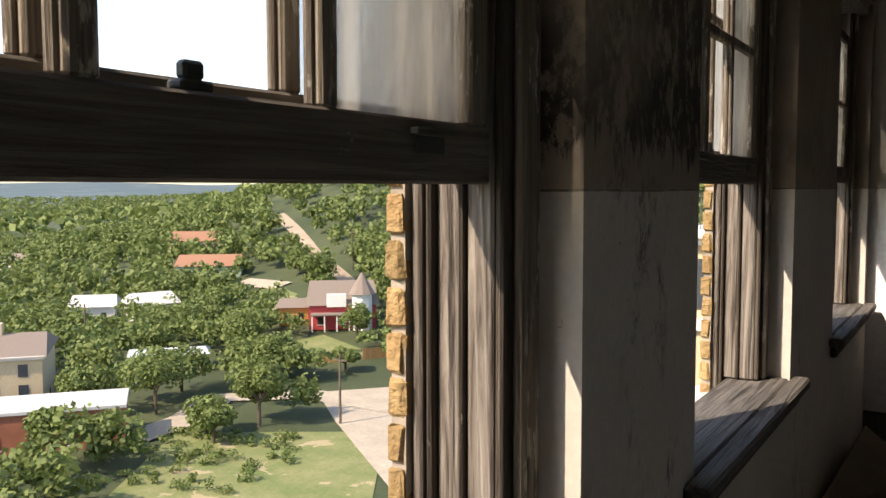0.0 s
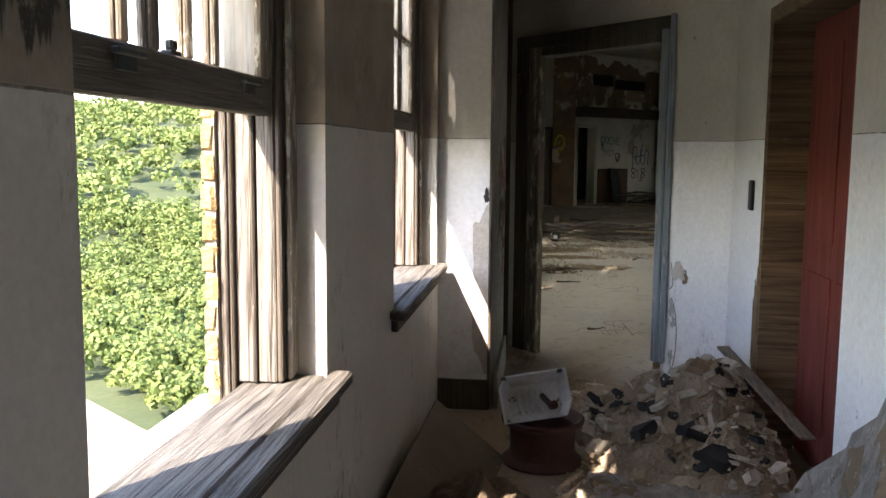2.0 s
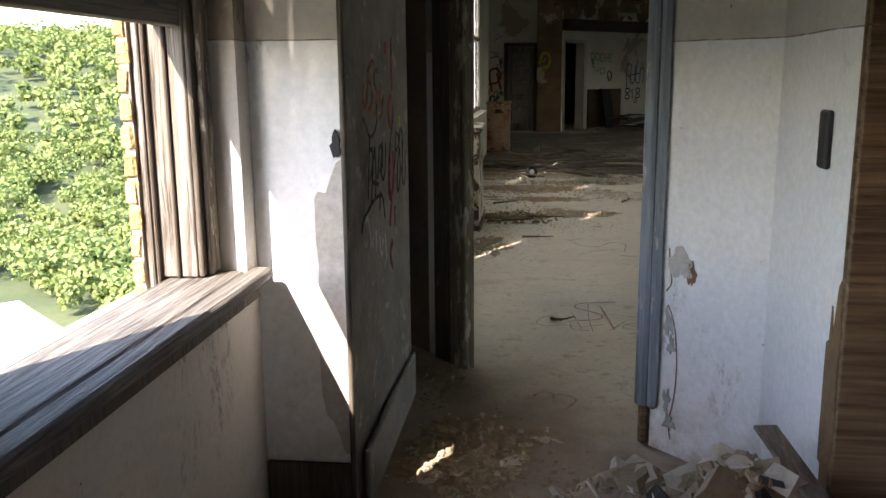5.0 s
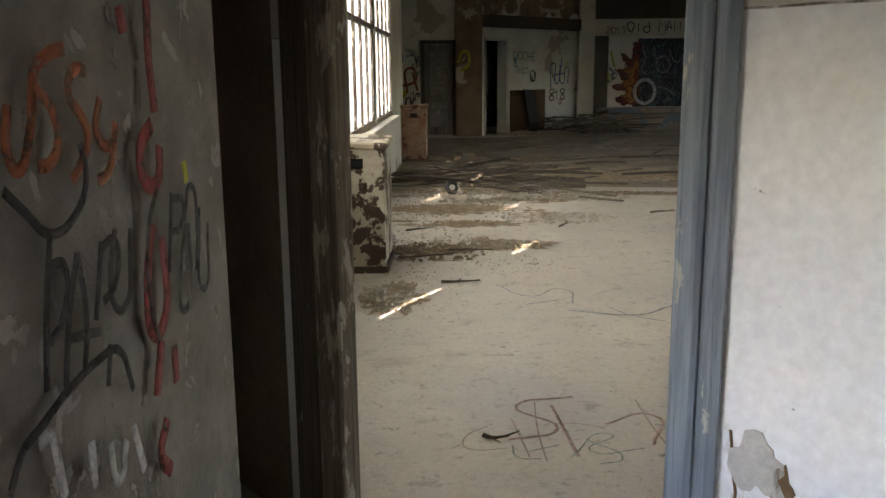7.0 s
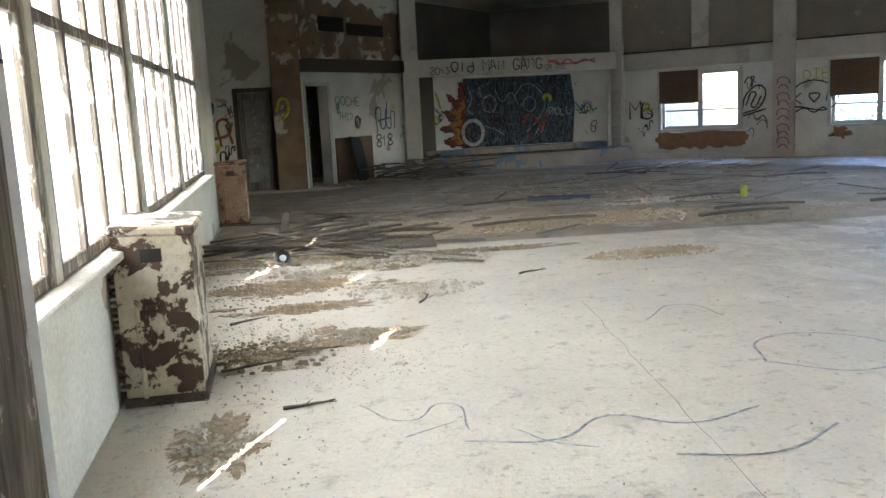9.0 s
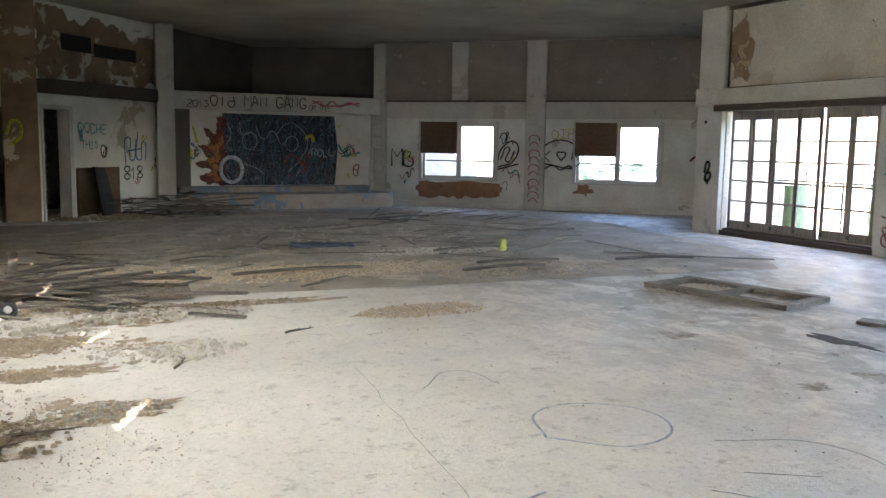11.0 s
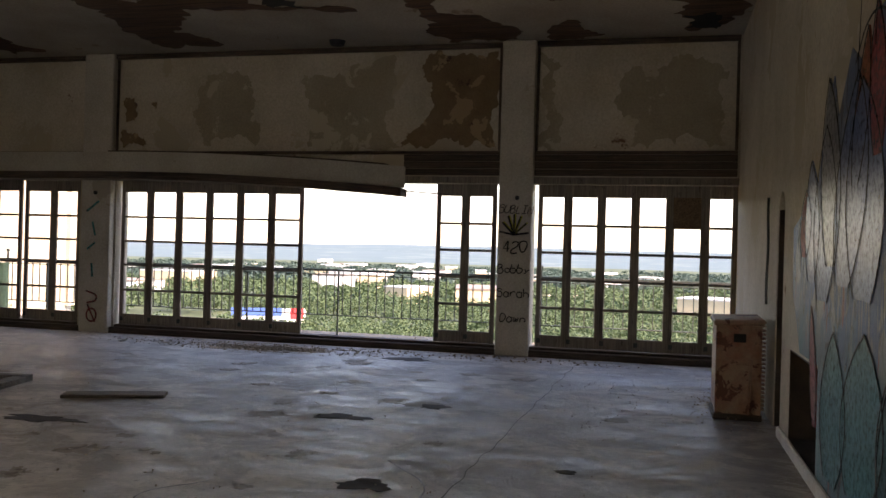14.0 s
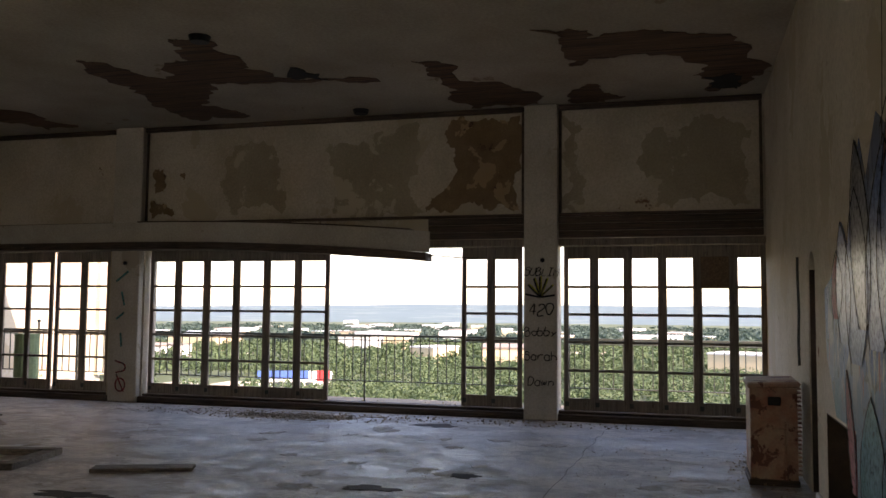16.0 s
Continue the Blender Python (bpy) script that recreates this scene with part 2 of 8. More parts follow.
# brown taken darker to include the shade of the doorway recess
M_RECESS = surf("shaded_recess_brown", (0.24, 0.19, 0.14), (0.17, 0.13, 0.095), 3, 0.85, 35)
M_RUST = surf("rusty_enamel", (0.62, 0.57, 0.45), (0.46, 0.39, 0.27), 4, 0.6, 40, patch=(0.06, 0.03, 0.016), pscale=5, pcut=0.5, spots=(0.06, 0.03, 0.02), sscale=12, scut=0.6)
M_RUST_RED = surf("red_rust_enamel", (0.3, 0.11, 0.06), (0.4, 0.3, 0.2), 4, 0.6, 40, patch=(0.12, 0.04, 0.02), pscale=6, pcut=0.56, spots=(0.05, 0.025, 0.015), sscale=12, scut=0.62)
M_IRON = surf("dark_green_iron", (0.03, 0.045, 0.038), (0.06, 0.06, 0.05), 8, 0.6)
M_FRENCH = wood("french_door_paint", (0.19, 0.155, 0.12), (0.36, 0.31, 0.25), "z", peel=(0.09, 0.07, 0.05), pcut=0.6, bump=0.4)
M_BEAM = wood("rotten_beam", (0.05, 0.035, 0.025), (0.16, 0.11, 0.075), "y", peel=(0.28, 0.22, 0.15), pcut=0.66)
M_BLACK = plain("black_plastic", (0.015, 0.015, 0.018), 0.6)
# near-black colour that stands in for the shade inside openings
M_HOLESHADE = plain("hole_shade", (0.02, 0.018, 0.016), 0.95)


def slab_material():
    """Worn concrete: pale dusty middle, wet patches by the doors, blue and rust tints, cracks."""
    m, nt, bs = nodes_of("worn_concrete")
    t = Tree(nt)
    col = t.mix(t.ramp(t.noise(0.7, 9, 0.65), 0.36, 0.66), (0.7, 0.64, 0.55), (0.57, 0.52, 0.45))
    col = t.mix(t.ramp(t.noise(0.35, 5), 0.54, 0.7), col, (0.56, 0.55, 0.53))
    col = t.mix(t.math("MULTIPLY", t.ramp(t.noise(0.9, 8, 0.7), 0.58, 0.7), 0.6), col, (0.36, 0.3, 0.23))
    dirt = t.ramp(t.noise(6, 8, 0.75), 0.56, 0.64)
    col = t.mix(t.math("MULTIPLY", dirt, 0.45), col, (0.18, 0.15, 0.12))
    grit = t.ramp(t.noise(17, 9, 0.8), 0.56, 0.62)
    col = t.mix(t.math("MULTIPLY", grit, 0.5), col, (0.14, 0.115, 0.09))
    x = t.axis(0)
    before = t.math("ADD", t.math("ADD", t.math("MULTIPLY", x, 0.728), t.math("MULTIPLY", t.axis(1), 0.686)), t.math("MULTIPLY", t.noise(2.0, 8, 0.7), 0.9))
    col = t.mix(t.ramp(before, 5.75, 5.2, 0.0, 0.95), col, t.mix(t.ramp(t.noise(2.5, 8), 0.35, 0.68), (0.33, 0.255, 0.18), (0.22, 0.17, 0.12)))
    near = t.math("MULTIPLY", t.ramp(x, 4.5, 7.5), t.ramp(x, 11.9, 10.5))
    wet = t.math("MULTIPLY", near, t.ramp(t.noise(1.1, 9, 0.68, t.stretch(1.0, 0.55, 1.0)), 0.49, 0.62))
    stain = t.math("MULTIPLY", t.ramp(x, 3.5, 6.5), t.ramp(t.noise(2.4, 11, 0.78, t.stretch(1.0, 0.7, 1.0), 0.6), 0.46, 0.54))
    col = t.mix(t.math("MULTIPLY", stain, 0.72), col, (0.24, 0.2, 0.155))
    col = t.mix(t.math("MULTIPLY", wet, 0.72), col, (0.14, 0.12, 0.1))
    worn = t.noise(4.2, 12, 0.8, t.stretch(1.0, 0.55, 1.0), 0.4)
    r = t.math("SUBTRACT", t.ramp(worn, 0.4, 0.6, 0.43, 0.82), t.math("MULTIPLY", wet, 0.15))
    col = t.mix(t.math("MULTIPLY", t.ramp(worn, 0.52, 0.47), t.ramp(x, 3.0, 7.0, 0.1, 0.5)), col, (0.24, 0.205, 0.165))
    fine = t.noise(38, 6)
    col = t.mix(0.35, col, t.mix(t.ramp(fine, 0.3, 0.7), (0.6, 0.6, 0.6), (1, 1, 1)), "MULTIPLY")
    nt.links.new(col, bs.inputs["Base Color"])
    nt.links.new(r, bs.inputs["Roughness"])
    t.bump(t.math("ADD", fine, t.math("MULTIPLY", t.noise(4, 10, 0.75), 3.5)), bs, 0.5, 0.014)
    return m


M_SLAB = slab_material()

# ---------- building helpers ----------
def part(name, bm, material, parent=None, label=""):
    me = bpy.data.meshes.new(name)
    bm.to_mesh(me)
    bm.free()
    mats = material if isinstance(material, (list, tuple)) else [material]
    for mm in mats:
        me.materials.append(mm)
    ob = new(name, me)
    if parent is not None:
        ob.parent = parent
    if label:
        ob["label"] = label
    return ob


def mesh_part(name, me, parent, label=""):
    ob = new(name, me)
    ob.parent = parent
    if label:
        ob["label"] = label
    return ob


def thing(name, label, category, m=None, group="", kind=""):
    e = new(name)
    e.empty_display_size = 0.1
    if m is not None:
        e.matrix_world = m
    return tagged(e, label, category, group, kind)


def cube(bm, lo, hi, bevel=0.0, m=None):
    """An upright box between two corners, its edges eased."""
    c = [(a + b) / 2 for a, b in zip(lo, hi)]
    s = [abs(b - a) for a, b in zip(lo, hi)]
    r = bmesh.ops.create_cube(bm, size=1.0, matrix=Matrix.Translation(c) @ Matrix.Diagonal((*s, 1)))
    vs = r["verts"]
    if bevel:
        es = list({e for v in vs for e in v.link_edges})
        b = bmesh.ops.bevel(bm, geom=es, offset=min(bevel, min(s) * 0.45), segments=1, affect="EDGES", profile=0.5)
        vs = list({v for f in b["faces"] for v in f.verts} | {v for v in vs if v.is_valid})
    if m is not None:
        bmesh.ops.transform(bm, matrix=m, verts=[v for v in vs if v.is_valid])
    return vs


def box(lo, hi, bevel=0.0, m=None):
    bm = bmesh.new()
    cube(bm, lo, hi, bevel, m)
    return bm


def rod(bm, a, b, r, seg=8, r2=None):
    a, b = Vector(a), Vector(b)
    d = b - a
    rot = d.to_track_quat("Z", "Y").to_matrix().to_4x4()
    bmesh.ops.create_cone(bm, cap_ends=True, segments=seg, radius1=r, radius2=r if r2 is None else r2, depth=d.length,
                          matrix=Matrix.Translation((a + b) / 2) @ rot)


def wall_run(name, p0, p1, z0, z1, thick, holes, material, label, bevel=0.0):
    """A wall from p0 to p1 (inner face on that line, body to the left of the way), with openings (s0, s1, zlo, zhi) through it."""
    a, b = Vector((*p0, 0)), Vector((*p1, 0))
    L = (b - a).length
    ang = math.atan2(b.y - a.y, b.x - a.x)
    m = Matrix.Translation(a) @ Matrix.Rotation(ang, 4, "Z")
    bm = bmesh.new()
    s = 0.0
    for h0, h1, zl, zh in sorted(holes):
        if h0 > s + 1e-4:
            cube(bm, (s, 0, z0), (h0, thick, z1), 0, m)
        if zl > z0 + 1e-4:
            cube(bm, (h0, 0, z0), (h1, thick, zl), 0, m)
        if zh < z1 - 1e-4:
            cube(bm, (h0, 0, zh), (h1, thick, z1), 0, m)
        s = h1
    if s < L - 1e-4:
        cube(bm, (s, 0, z0), (L, thick, z1), 0, m)
    ob = part(name, bm, material)
    return tagged(ob, label, "wall", kind="structure"), m


def rough_slab(name, pts, z0, z1, material, label, category, jitter=0.0):
    """A flat prism over a plan outline."""
    bm = bmesh.new()
    lo = [bm.verts.new((x, y, z0)) for x, y in pts]
    hi = [bm.verts.new((x, y, z1)) for x, y in pts]
    bm.faces.new(hi)
    bm.faces.new(list(reversed(lo)))
    for i in range(len(pts)):
        j = (i + 1) % len(pts)
        bm.faces.new((lo[i], lo[j], hi[j], hi[i]))
    bmesh.ops.recalc_face_normals(bm, faces=bm.faces)
    return tagged(part(name, bm, material), label, category, kind="structure")


# ---------- the large structure ----------
CR0, CR1 = 0.13, 0.78
WX = -0.29          # inner face of the corridor's window wall
HZ = 4.03           # ceiling of the hall
CZ = 3.0            # ceiling of the corridor
FX = 11.98          # inner face of the hall's wall of glazed doors
HALL_WIN = ((7.72, 9.7), (9.8, 12.0), (12.2, 14.4), (14.6, 16.8))   # tall windows of the west side
NY = 5.87           # inner face of the hall's near wall

# floors
rough_slab("floor", [(-0.6, -8.2), (3.4, -8.2), (3.4, 5.45), (-0.6, 5.45)], -0.2, 0.0, M_DUST, "dirt-covered concrete floor of the corridor", "floor")
rough_slab("floor_hall", [(-0.6, 5.45), (12.3, 5.45), (12.3, 18.4), (16.2, 18.4), (16.2, 20.4), (9.0, 30.2), (-1.4, 30.2), (-1.4, 18.8), (-0.6, 18.8)], -0.2, 0.0, M_SLAB, "pale worn concrete slab floor with stains and wet patches", "floor")
# ceilings
rough_slab("ceiling", [(-0.6, -8.2), (3.4, -8.2), (3.4, 5.6), (1.55, 5.85), (-0.1, 7.5), (-0.6, 7.5)], CZ, CZ + 0.2, M_REVEAL, "stained pale plaster corridor ceiling", "ceiling")
rough_slab("ceiling_hall", [(-0.75, 7.6), (1.5, 5.5), (12.3, 5.5), (12.3, 18.4), (16.4, 18.4), (16.4, 20.4), (9.0, 30.4), (-1.5, 30.4), (-1.5, 18.7), (-0.75, 18.7)], HZ, HZ + 0.25, M_CEIL, "stained plaster hall ceiling with brown peeled patches", "ceiling")

# corridor window wall: body towards -x, so it runs along +y
# the last three openings are unseen, added to brighten the corridor
W_OPEN = [(-0.20, 1.16), (1.845, 3.065), (4.10, 5.40), (-2.45, -1.15), (-4.7, -3.4), (-6.95, -5.65)]
wall_run("wall_west", (WX, -8.2), (WX, 7.5), -0.2, CZ + 0.2, 0.20, [(a + 8.2, b + 8.2, 0.78, 2.55) for a, b in W_OPEN], M_PLASTER, "two-tone flaking plaster window wall with mould stains")
wall_run("wall_west_brick_backing", (WX - 0.238, -8.2), (WX - 0.238, 18.9), -12.0, HZ + 0.5, 0.028,
         [(a + 8.2 + 0.17, b + 8.2 - 0.17, 0.70, 2.52) for a, b in W_OPEN] + [(y0 + 8.2, y1 + 8.2, 0.82, 3.7) for y0, y1 in HALL_WIN], M_MORTAR, "tan brick outer wall")
# end of the corridor: short white return, lobby wall, slanting doorway wall
wall_run("wall_return", (WX + 0.0, 5.5), (-0.01, 5.5), 0, CZ, 1.07, [], M_WHITE, "white plaster return wall with sunlit patches and flaked edge")
wall_run("wall_lobby", (0.006, 5.5), (0.022, 6.575), 0, CZ, 0.012, [], M_GRAF, "grey lobby wall covered in spray-paint scrawls")
D0, D1 = Vector((0.03, 7.14)), Vector((1.33, 5.76))
dlen = (D1 - D0).length
wall_run("wall_slanting_end", (-0.45, 7.65), (0.028, 7.142), 0, HZ, 0.1, [], M_RECESS, "short brown plaster wall beside the doorway, darkened as in shade")
wall_run("wall_slanting", tuple(D0), (1.536, 5.541), 0, HZ, 0.1, [(0.21, 1.425, 0, 2.12)], M_WHITE, "white two-tone plaster wall round the doorway")
# corridor's inner wall with the red door
wall_run("wall_east", (1.32, 5.77), (1.32, -8.2), 0, CZ, 0.3, [(5.77 - 5.08, 5.77 - 3.92, 0, 2.11)], M_WHITE, "white plaster corridor wall with a grimy upper band")
wall_run("wall_south", (3.4, -8.2), (-0.6, -8.2), -0.2, CZ, -0.2, [], M_PLASTER, "plaster wall closing the corridor")
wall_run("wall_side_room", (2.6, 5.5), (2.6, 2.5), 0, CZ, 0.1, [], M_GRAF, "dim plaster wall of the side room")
# hall
wall_run("wall_hall_jog", (-1.2, 18.9), (WX - 0.2, 18.9), 0, HZ, -0.12, [], M_HALLLOW, "short plaster return where the hall widens")
wall_run("wall_hall_west_end", (-1.2, 18.9), (-1.2, 24.36), -0.2, HZ + 0.2, 0.2, [], M_HALLLOW, "plaster wall of the wider part of the hall")
wall_run("wall_hall_west", (WX - 0.11, 7.5), (WX - 0.11, 18.9), -0.2, HZ + 0.2, 0.09, [(y0 - 7.5, y1 - 7.5, 0.82, 3.7) for y0, y1 in HALL_WIN], M_HALLLOW, "hall plaster wall with tall windows")
wall_run("wall_hall_south", (12.3, NY), (1.45, NY), 0, HZ, 0.25, [(12.3 - 8.36, 12.3 - 7.98, 0.0, 1.86), (12.3 - 7.55, 12.3 - 6.44, 0.06, 0.70)], M_HALLWALL, "cream plaster hall wall behind the painted chimney breast")
BAYS = [(5.87, 8.38), (8.80, 14.45), (15.05, 18.1)]
wall_run("wall_hall_east", (FX, 18.6), (FX, 5.62), 0, HZ, 0.3, [(18.6 - b, 18.6 - a, 0, 2.30) for a, b in BAYS], M_HALLWALL, "cream plaster wall above the glazed doors, flaked to brown")
wall_run("wall_alcove", (16.0, 18.4), (12.0, 18.4), 0, HZ, -0.2, [], M_HALLWALL, "plaster wall of the hall's side alcove")
wall_run("wall_alcove_end", (16.0, 21.0), (16.0, 18.3), 0, HZ, 0.2, [], M_HALLWALL, "plaster end wall of the alcove")
rough_slab("wall_flue", [(6.2, 5.1), (8.6, 5.1), (8.6, 5.3), (6.2, 5.3)], 0, 2.2, M_HOLESHADE, "near-black back of the fireplace", "wall")
# slanting far wall with two windows (x + y = 36)
fa, fb = Vector((9.0, 27.0)), Vector((16.1, 19.9))
def far_s(x): return (x - fa.x) * math.sqrt(2)
FAR_WIN = [(9.80, 11.14), (12.55, 13.91)]
wall_run("wall_hall_far", tuple(fa), tuple(fb), 0, HZ, 0.3, [(far_s(a), far_s(b), 0.70, 2.06) for a, b in FAR_WIN], M_HALLLOW, "off-white hall wall with graffiti and two windows")
wall_run("wall_stage_back", (3.9, 27.4), (9.2, 27.4), 0, 2.5, 0.12, [], M_HALLLOW, "pale painted wall at the back of the stage")
wall_run("wall_stage_upper", (3.5, 26.5), (6.4, 29.6), 0, HZ, 0.2, [], M_DIM, "plaster wall above the stage, shade put into its dark colour")
wall_run("wall_stage_side", (6.4, 29.6), (9.3, 28.0), 0, HZ, 0.2, [], M_DIM, "plaster side wall above the stage, darkened for shade")
wall_run("wall_stage_end", (9.3, 28.0), (9.0, 27.0), 0, HZ, 0.2, [], M_HALLLOW, "plaster end of the stage recess")
wall_run("wall_hall_north", (-1.2, 24.1), (1.1, 24.1), 0, HZ, 0.25, [(0.92, 1.58, 0, 2.0)], M_HALLLOW, "pale graffitied hall wall with a narrow door")
wall_run("wall_hall_corner", (1.0, 24.0), (3.55, 26.55), 0, HZ, 0.25, [(CR0, CR1, 0, 2.08)], M_HALLLOW, "pale graffitied wall across the hall's corner with a doorway")
# unseen wall, added only to block sky light from the closet
wall_run("wall_north_light_stop", (-1.4, 30.2), (16.4, 30.2), 0, HZ, 0.2, [], M_GRAF, "unseen wall added to keep sky light out behind the hall")
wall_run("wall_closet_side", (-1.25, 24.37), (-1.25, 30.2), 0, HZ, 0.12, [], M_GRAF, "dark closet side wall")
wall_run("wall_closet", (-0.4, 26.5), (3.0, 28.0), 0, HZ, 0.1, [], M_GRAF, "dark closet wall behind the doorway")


# ---------- corridor: windows ----------
def window_unit(a, b, label, rail_z, panes=frozenset({(2, 0), (0, 1), (2, 1)}), top=2.55):
    """A double-hung window in the opening a..b: jamb boards with grooves, raised inner sash, outer sash, stool and apron."""
    w = thing("window", label, "window", Matrix.Translation((WX, (a + b) / 2, 0.80)), "corridor windows", "structure")
    inv = Matrix.Translation((-WX, -(a + b) / 2, -0.80))
    fa_, fb_ = a + 0.12, b - 0.12

    def p(name, boxes, mat, parent=w, lab="", bev=0.004):
        bm = bmesh.new()
        for lo, hi in boxes:
            cube(bm, lo, hi, bev, inv)
        return part(name, bm, mat, parent, lab)
    for side, y in ((1, fb_), (-1, fa_)):
        # casing bead by the plaster, then the jamb boards with sash grooves between
        p("stop_bead", [((WX - 0.100, y, 0.83), (WX - 0.086, y + side * 0.118, top))], M_DARKWOOD)
        p("bead", [((WX - 0.085, y + side * 0.03, 0.83), (WX - 0.07, y + side * 0.065, top)), ((WX - 0.085, y + side * 0.075, 0.83), (WX - 0.076, y + side * 0.118, top))], M_PAINTWOOD, w, "peeling painted bead", 0.006)
        p("jamb_board", [((WX - 0.150, y - side * 0.004, 0.83), (WX - 0.101, y + side * 0.118, top))], M_GREYWOOD)
        p("parting_bead", [((WX - 0.160, y - side * 0.018, 0.83), (WX - 0.151, y + side * 0.118, top))], M_DARKWOOD)
        p("jamb_board", [((WX - 0.205, y - side * 0.006, 0.83), (WX - 0.161, y + side * 0.118, top))], M_GREYWOOD)
        p("blind_stop", [((WX - 0.216, y - side * 0.026, 0.80), (WX - 0.206, y + side * 0.118, top))], M_DARKWOOD)
        p("outer_casing", [((WX - 0.236, y - side * 0.036, 0.79), (WX - 0.217, y + side * 0.118, top))], M_GREYWOOD)
    p("head_jamb", [((WX - 0.25, a + 0.01, top - 0.06), (WX - 0.02, b - 0.01, top - 0.002))], M_GREYWOOD)

    def sash(name, x, z0, z1, rail, muntins):
        y0, y1 = fa_ + 0.006, fb_ - 0.006
        fr = p(name, [((x - 0.038, y0, z0), (x, y1, z0 + rail))], M_SASH)
        p("sash_stile", [((x - 0.036, y0, z0 + rail), (x - 0.002, y0 + 0.055, z1))], M_PAINTWOOD, fr)
        p("sash_stile", [((x - 0.036, y1 - 0.055, z0 + rail), (x - 0.002, y1, z1))], M_PAINTWOOD, fr)
        p("top_rail", [((x - 0.036, y0 + 0.055, z1 - 0.05), (x - 0.002, y1 - 0.055, z1))], M_SASH, fr)
        cols = 3
        wide = (y1 - y0 - 0.11) / cols
        for i in range(1, cols):
            yy = y0 + 0.055 + i * wide
            p("muntin", [((x - 0.034, yy - 0.017, z0 + rail), (x - 0.004, yy + 0.017, z1 - 0.05)), ((x - 0.026, yy - 0.026, z0 + rail), (x - 0.014, yy + 0.026, z1 - 0.05))], M_PAINTWOOD, fr)
        zm = (z0 + rail + z1 - 0.05) / 2
        p("muntin", [((x - 0.033, y0 + 0.055, zm - 0.014), (x - 0.005, y1 - 0.055, zm + 0.014))], M_PAINTWOOD, fr)
        for i in range(cols):
            for k, (za, zb) in enumerate(((z0 + rail, zm - 0.014), (zm + 0.014, z1 - 0.05))):
                if (i, k) in muntins:
                    g = p("pane", [((x - 0.021, y0 + 0.057 + i * wide + 0.01, za + 0.002), (x - 0.018, y0 + 0.053 + (i + 1) * wide - 0.01, zb - 0.002))], M_GLASS if i == 2 or len(muntins) == 6 else M_GLASS_CLEAR, fr, "", 0)
        return fr
    s1 = sash("lower_sash", WX - 0.105, rail_z, 2.36, 0.09, panes)
    sash("upper_sash", WX - 0.163, 1.57, 2.49, 0.05, (panes | {(1, 1), (0, 1)}) if panes else panes)
    # sash lifts
    for yy in (fa_ + 0.2, fb_ - 0.2):
        bm = bmesh.new()
        cube(bm, (WX - 0.093, yy - 0.05, rail_z + 0.065), (WX - 0.078, yy + 0.05, rail_z + 0.075), 0.002, inv)
        cube(bm, (WX - 0.094, yy - 0.035, rail_z + 0.04), (WX - 0.09, yy + 0.035, rail_z + 0.078), 0.002, inv)
        part("sash_lift", bm, M_IRON, s1, "dark iron sash lift")
    bm = bmesh.new()
    yy = fa_ + 0.48 * (fb_ - fa_)
    cube(bm, (WX - 0.15, yy - 0.022, rail_z + 0.092), (WX - 0.125, yy + 0.022, rail_z + 0.104), 0.003, inv)
    cube(bm, (WX - 0.145, yy - 0.015, rail_z + 0.104), (WX - 0.128, yy + 0.013, rail_z + 0.124), 0.004, inv)
    part("sash_lock", bm, M_IRON, w, "dark iron sash lock")
    # stool with worn nosing, apron, outer sloping sill
    p("stool", [((WX - 0.20, a + 0.006, 0.785), (WX + 0.0, b - 0.006, 0.826)), ((WX + 0.0, a - 0.09, 0.785), (WX + 0.062, b + 0.05, 0.826))], M_GREYWOOD_Y, w, "bleached grey wooden stool", 0.008)
    p("apron", [((WX + 0.001, a - 0.06, 0.735), (WX + 0.03, b + 0.03, 0.784))], M_DARKWOOD, w, "", 0.006)
    bm = bmesh.new()
    vs = cube(bm, (WX - 0.36, a + 0.01, 0.735), (WX - 0.205, b - 0.01, 0.79), 0.004)
    for v in bm.verts:
        v.co.z -= (WX - 0.205 - v.co.x) * 0.22
    bmesh.ops.transform(bm, matrix=inv, verts=bm.verts)
    part("outer_sill", bm, M_REVEAL, w, "cracked pale outer sill")
    return w


window_unit(*W_OPEN[0], "weathered double-hung window with raised sash and dirty panes", 1.51)
window_unit(*W_OPEN[1], "weathered double-hung window, sash raised, peeling paint", 1.515)
ALL6 = {(i, k) for i in range(3) for k in range(2)}
window_unit(*W_OPEN[2], "weathered double-hung window beside the return wall", 1.53, ALL6)
# added windows out of view, without panes to let more daylight in
for a_, b_ in W_OPEN[3:]:
    window_unit(a_, b_, "unseen double-hung window added for daylight, panes left out", 1.51, frozenset())

# brick returns of the outer wall beside each window, one brick a course
brick_me = {}
def brick_mesh(length, deep, high, seed):
    key = (round(length, 3), seed)
    if key not in brick_me:
        rng = random.Random(seed)
        bm = box((-deep / 2, -length / 2, -high / 2), (deep / 2, length / 2, high / 2), 0.006)
        for v in bm.verts:
            v.co += Vector((rng.uniform(-1, 1), rng.uniform(-1, 1), rng.uniform(-0.5, 0.5))) * 0.004
        me = bpy.data.meshes.new("brick")
        bm.to_mesh(me)
        bm.free()
        me.materials.append(M_BRICK)
        brick_me[key] = me
    return brick_me[key]


brick_wall = thing("wall_brickwork", "tan rough-faced brick outer wall round the windows", "wall", None, "", "structure")
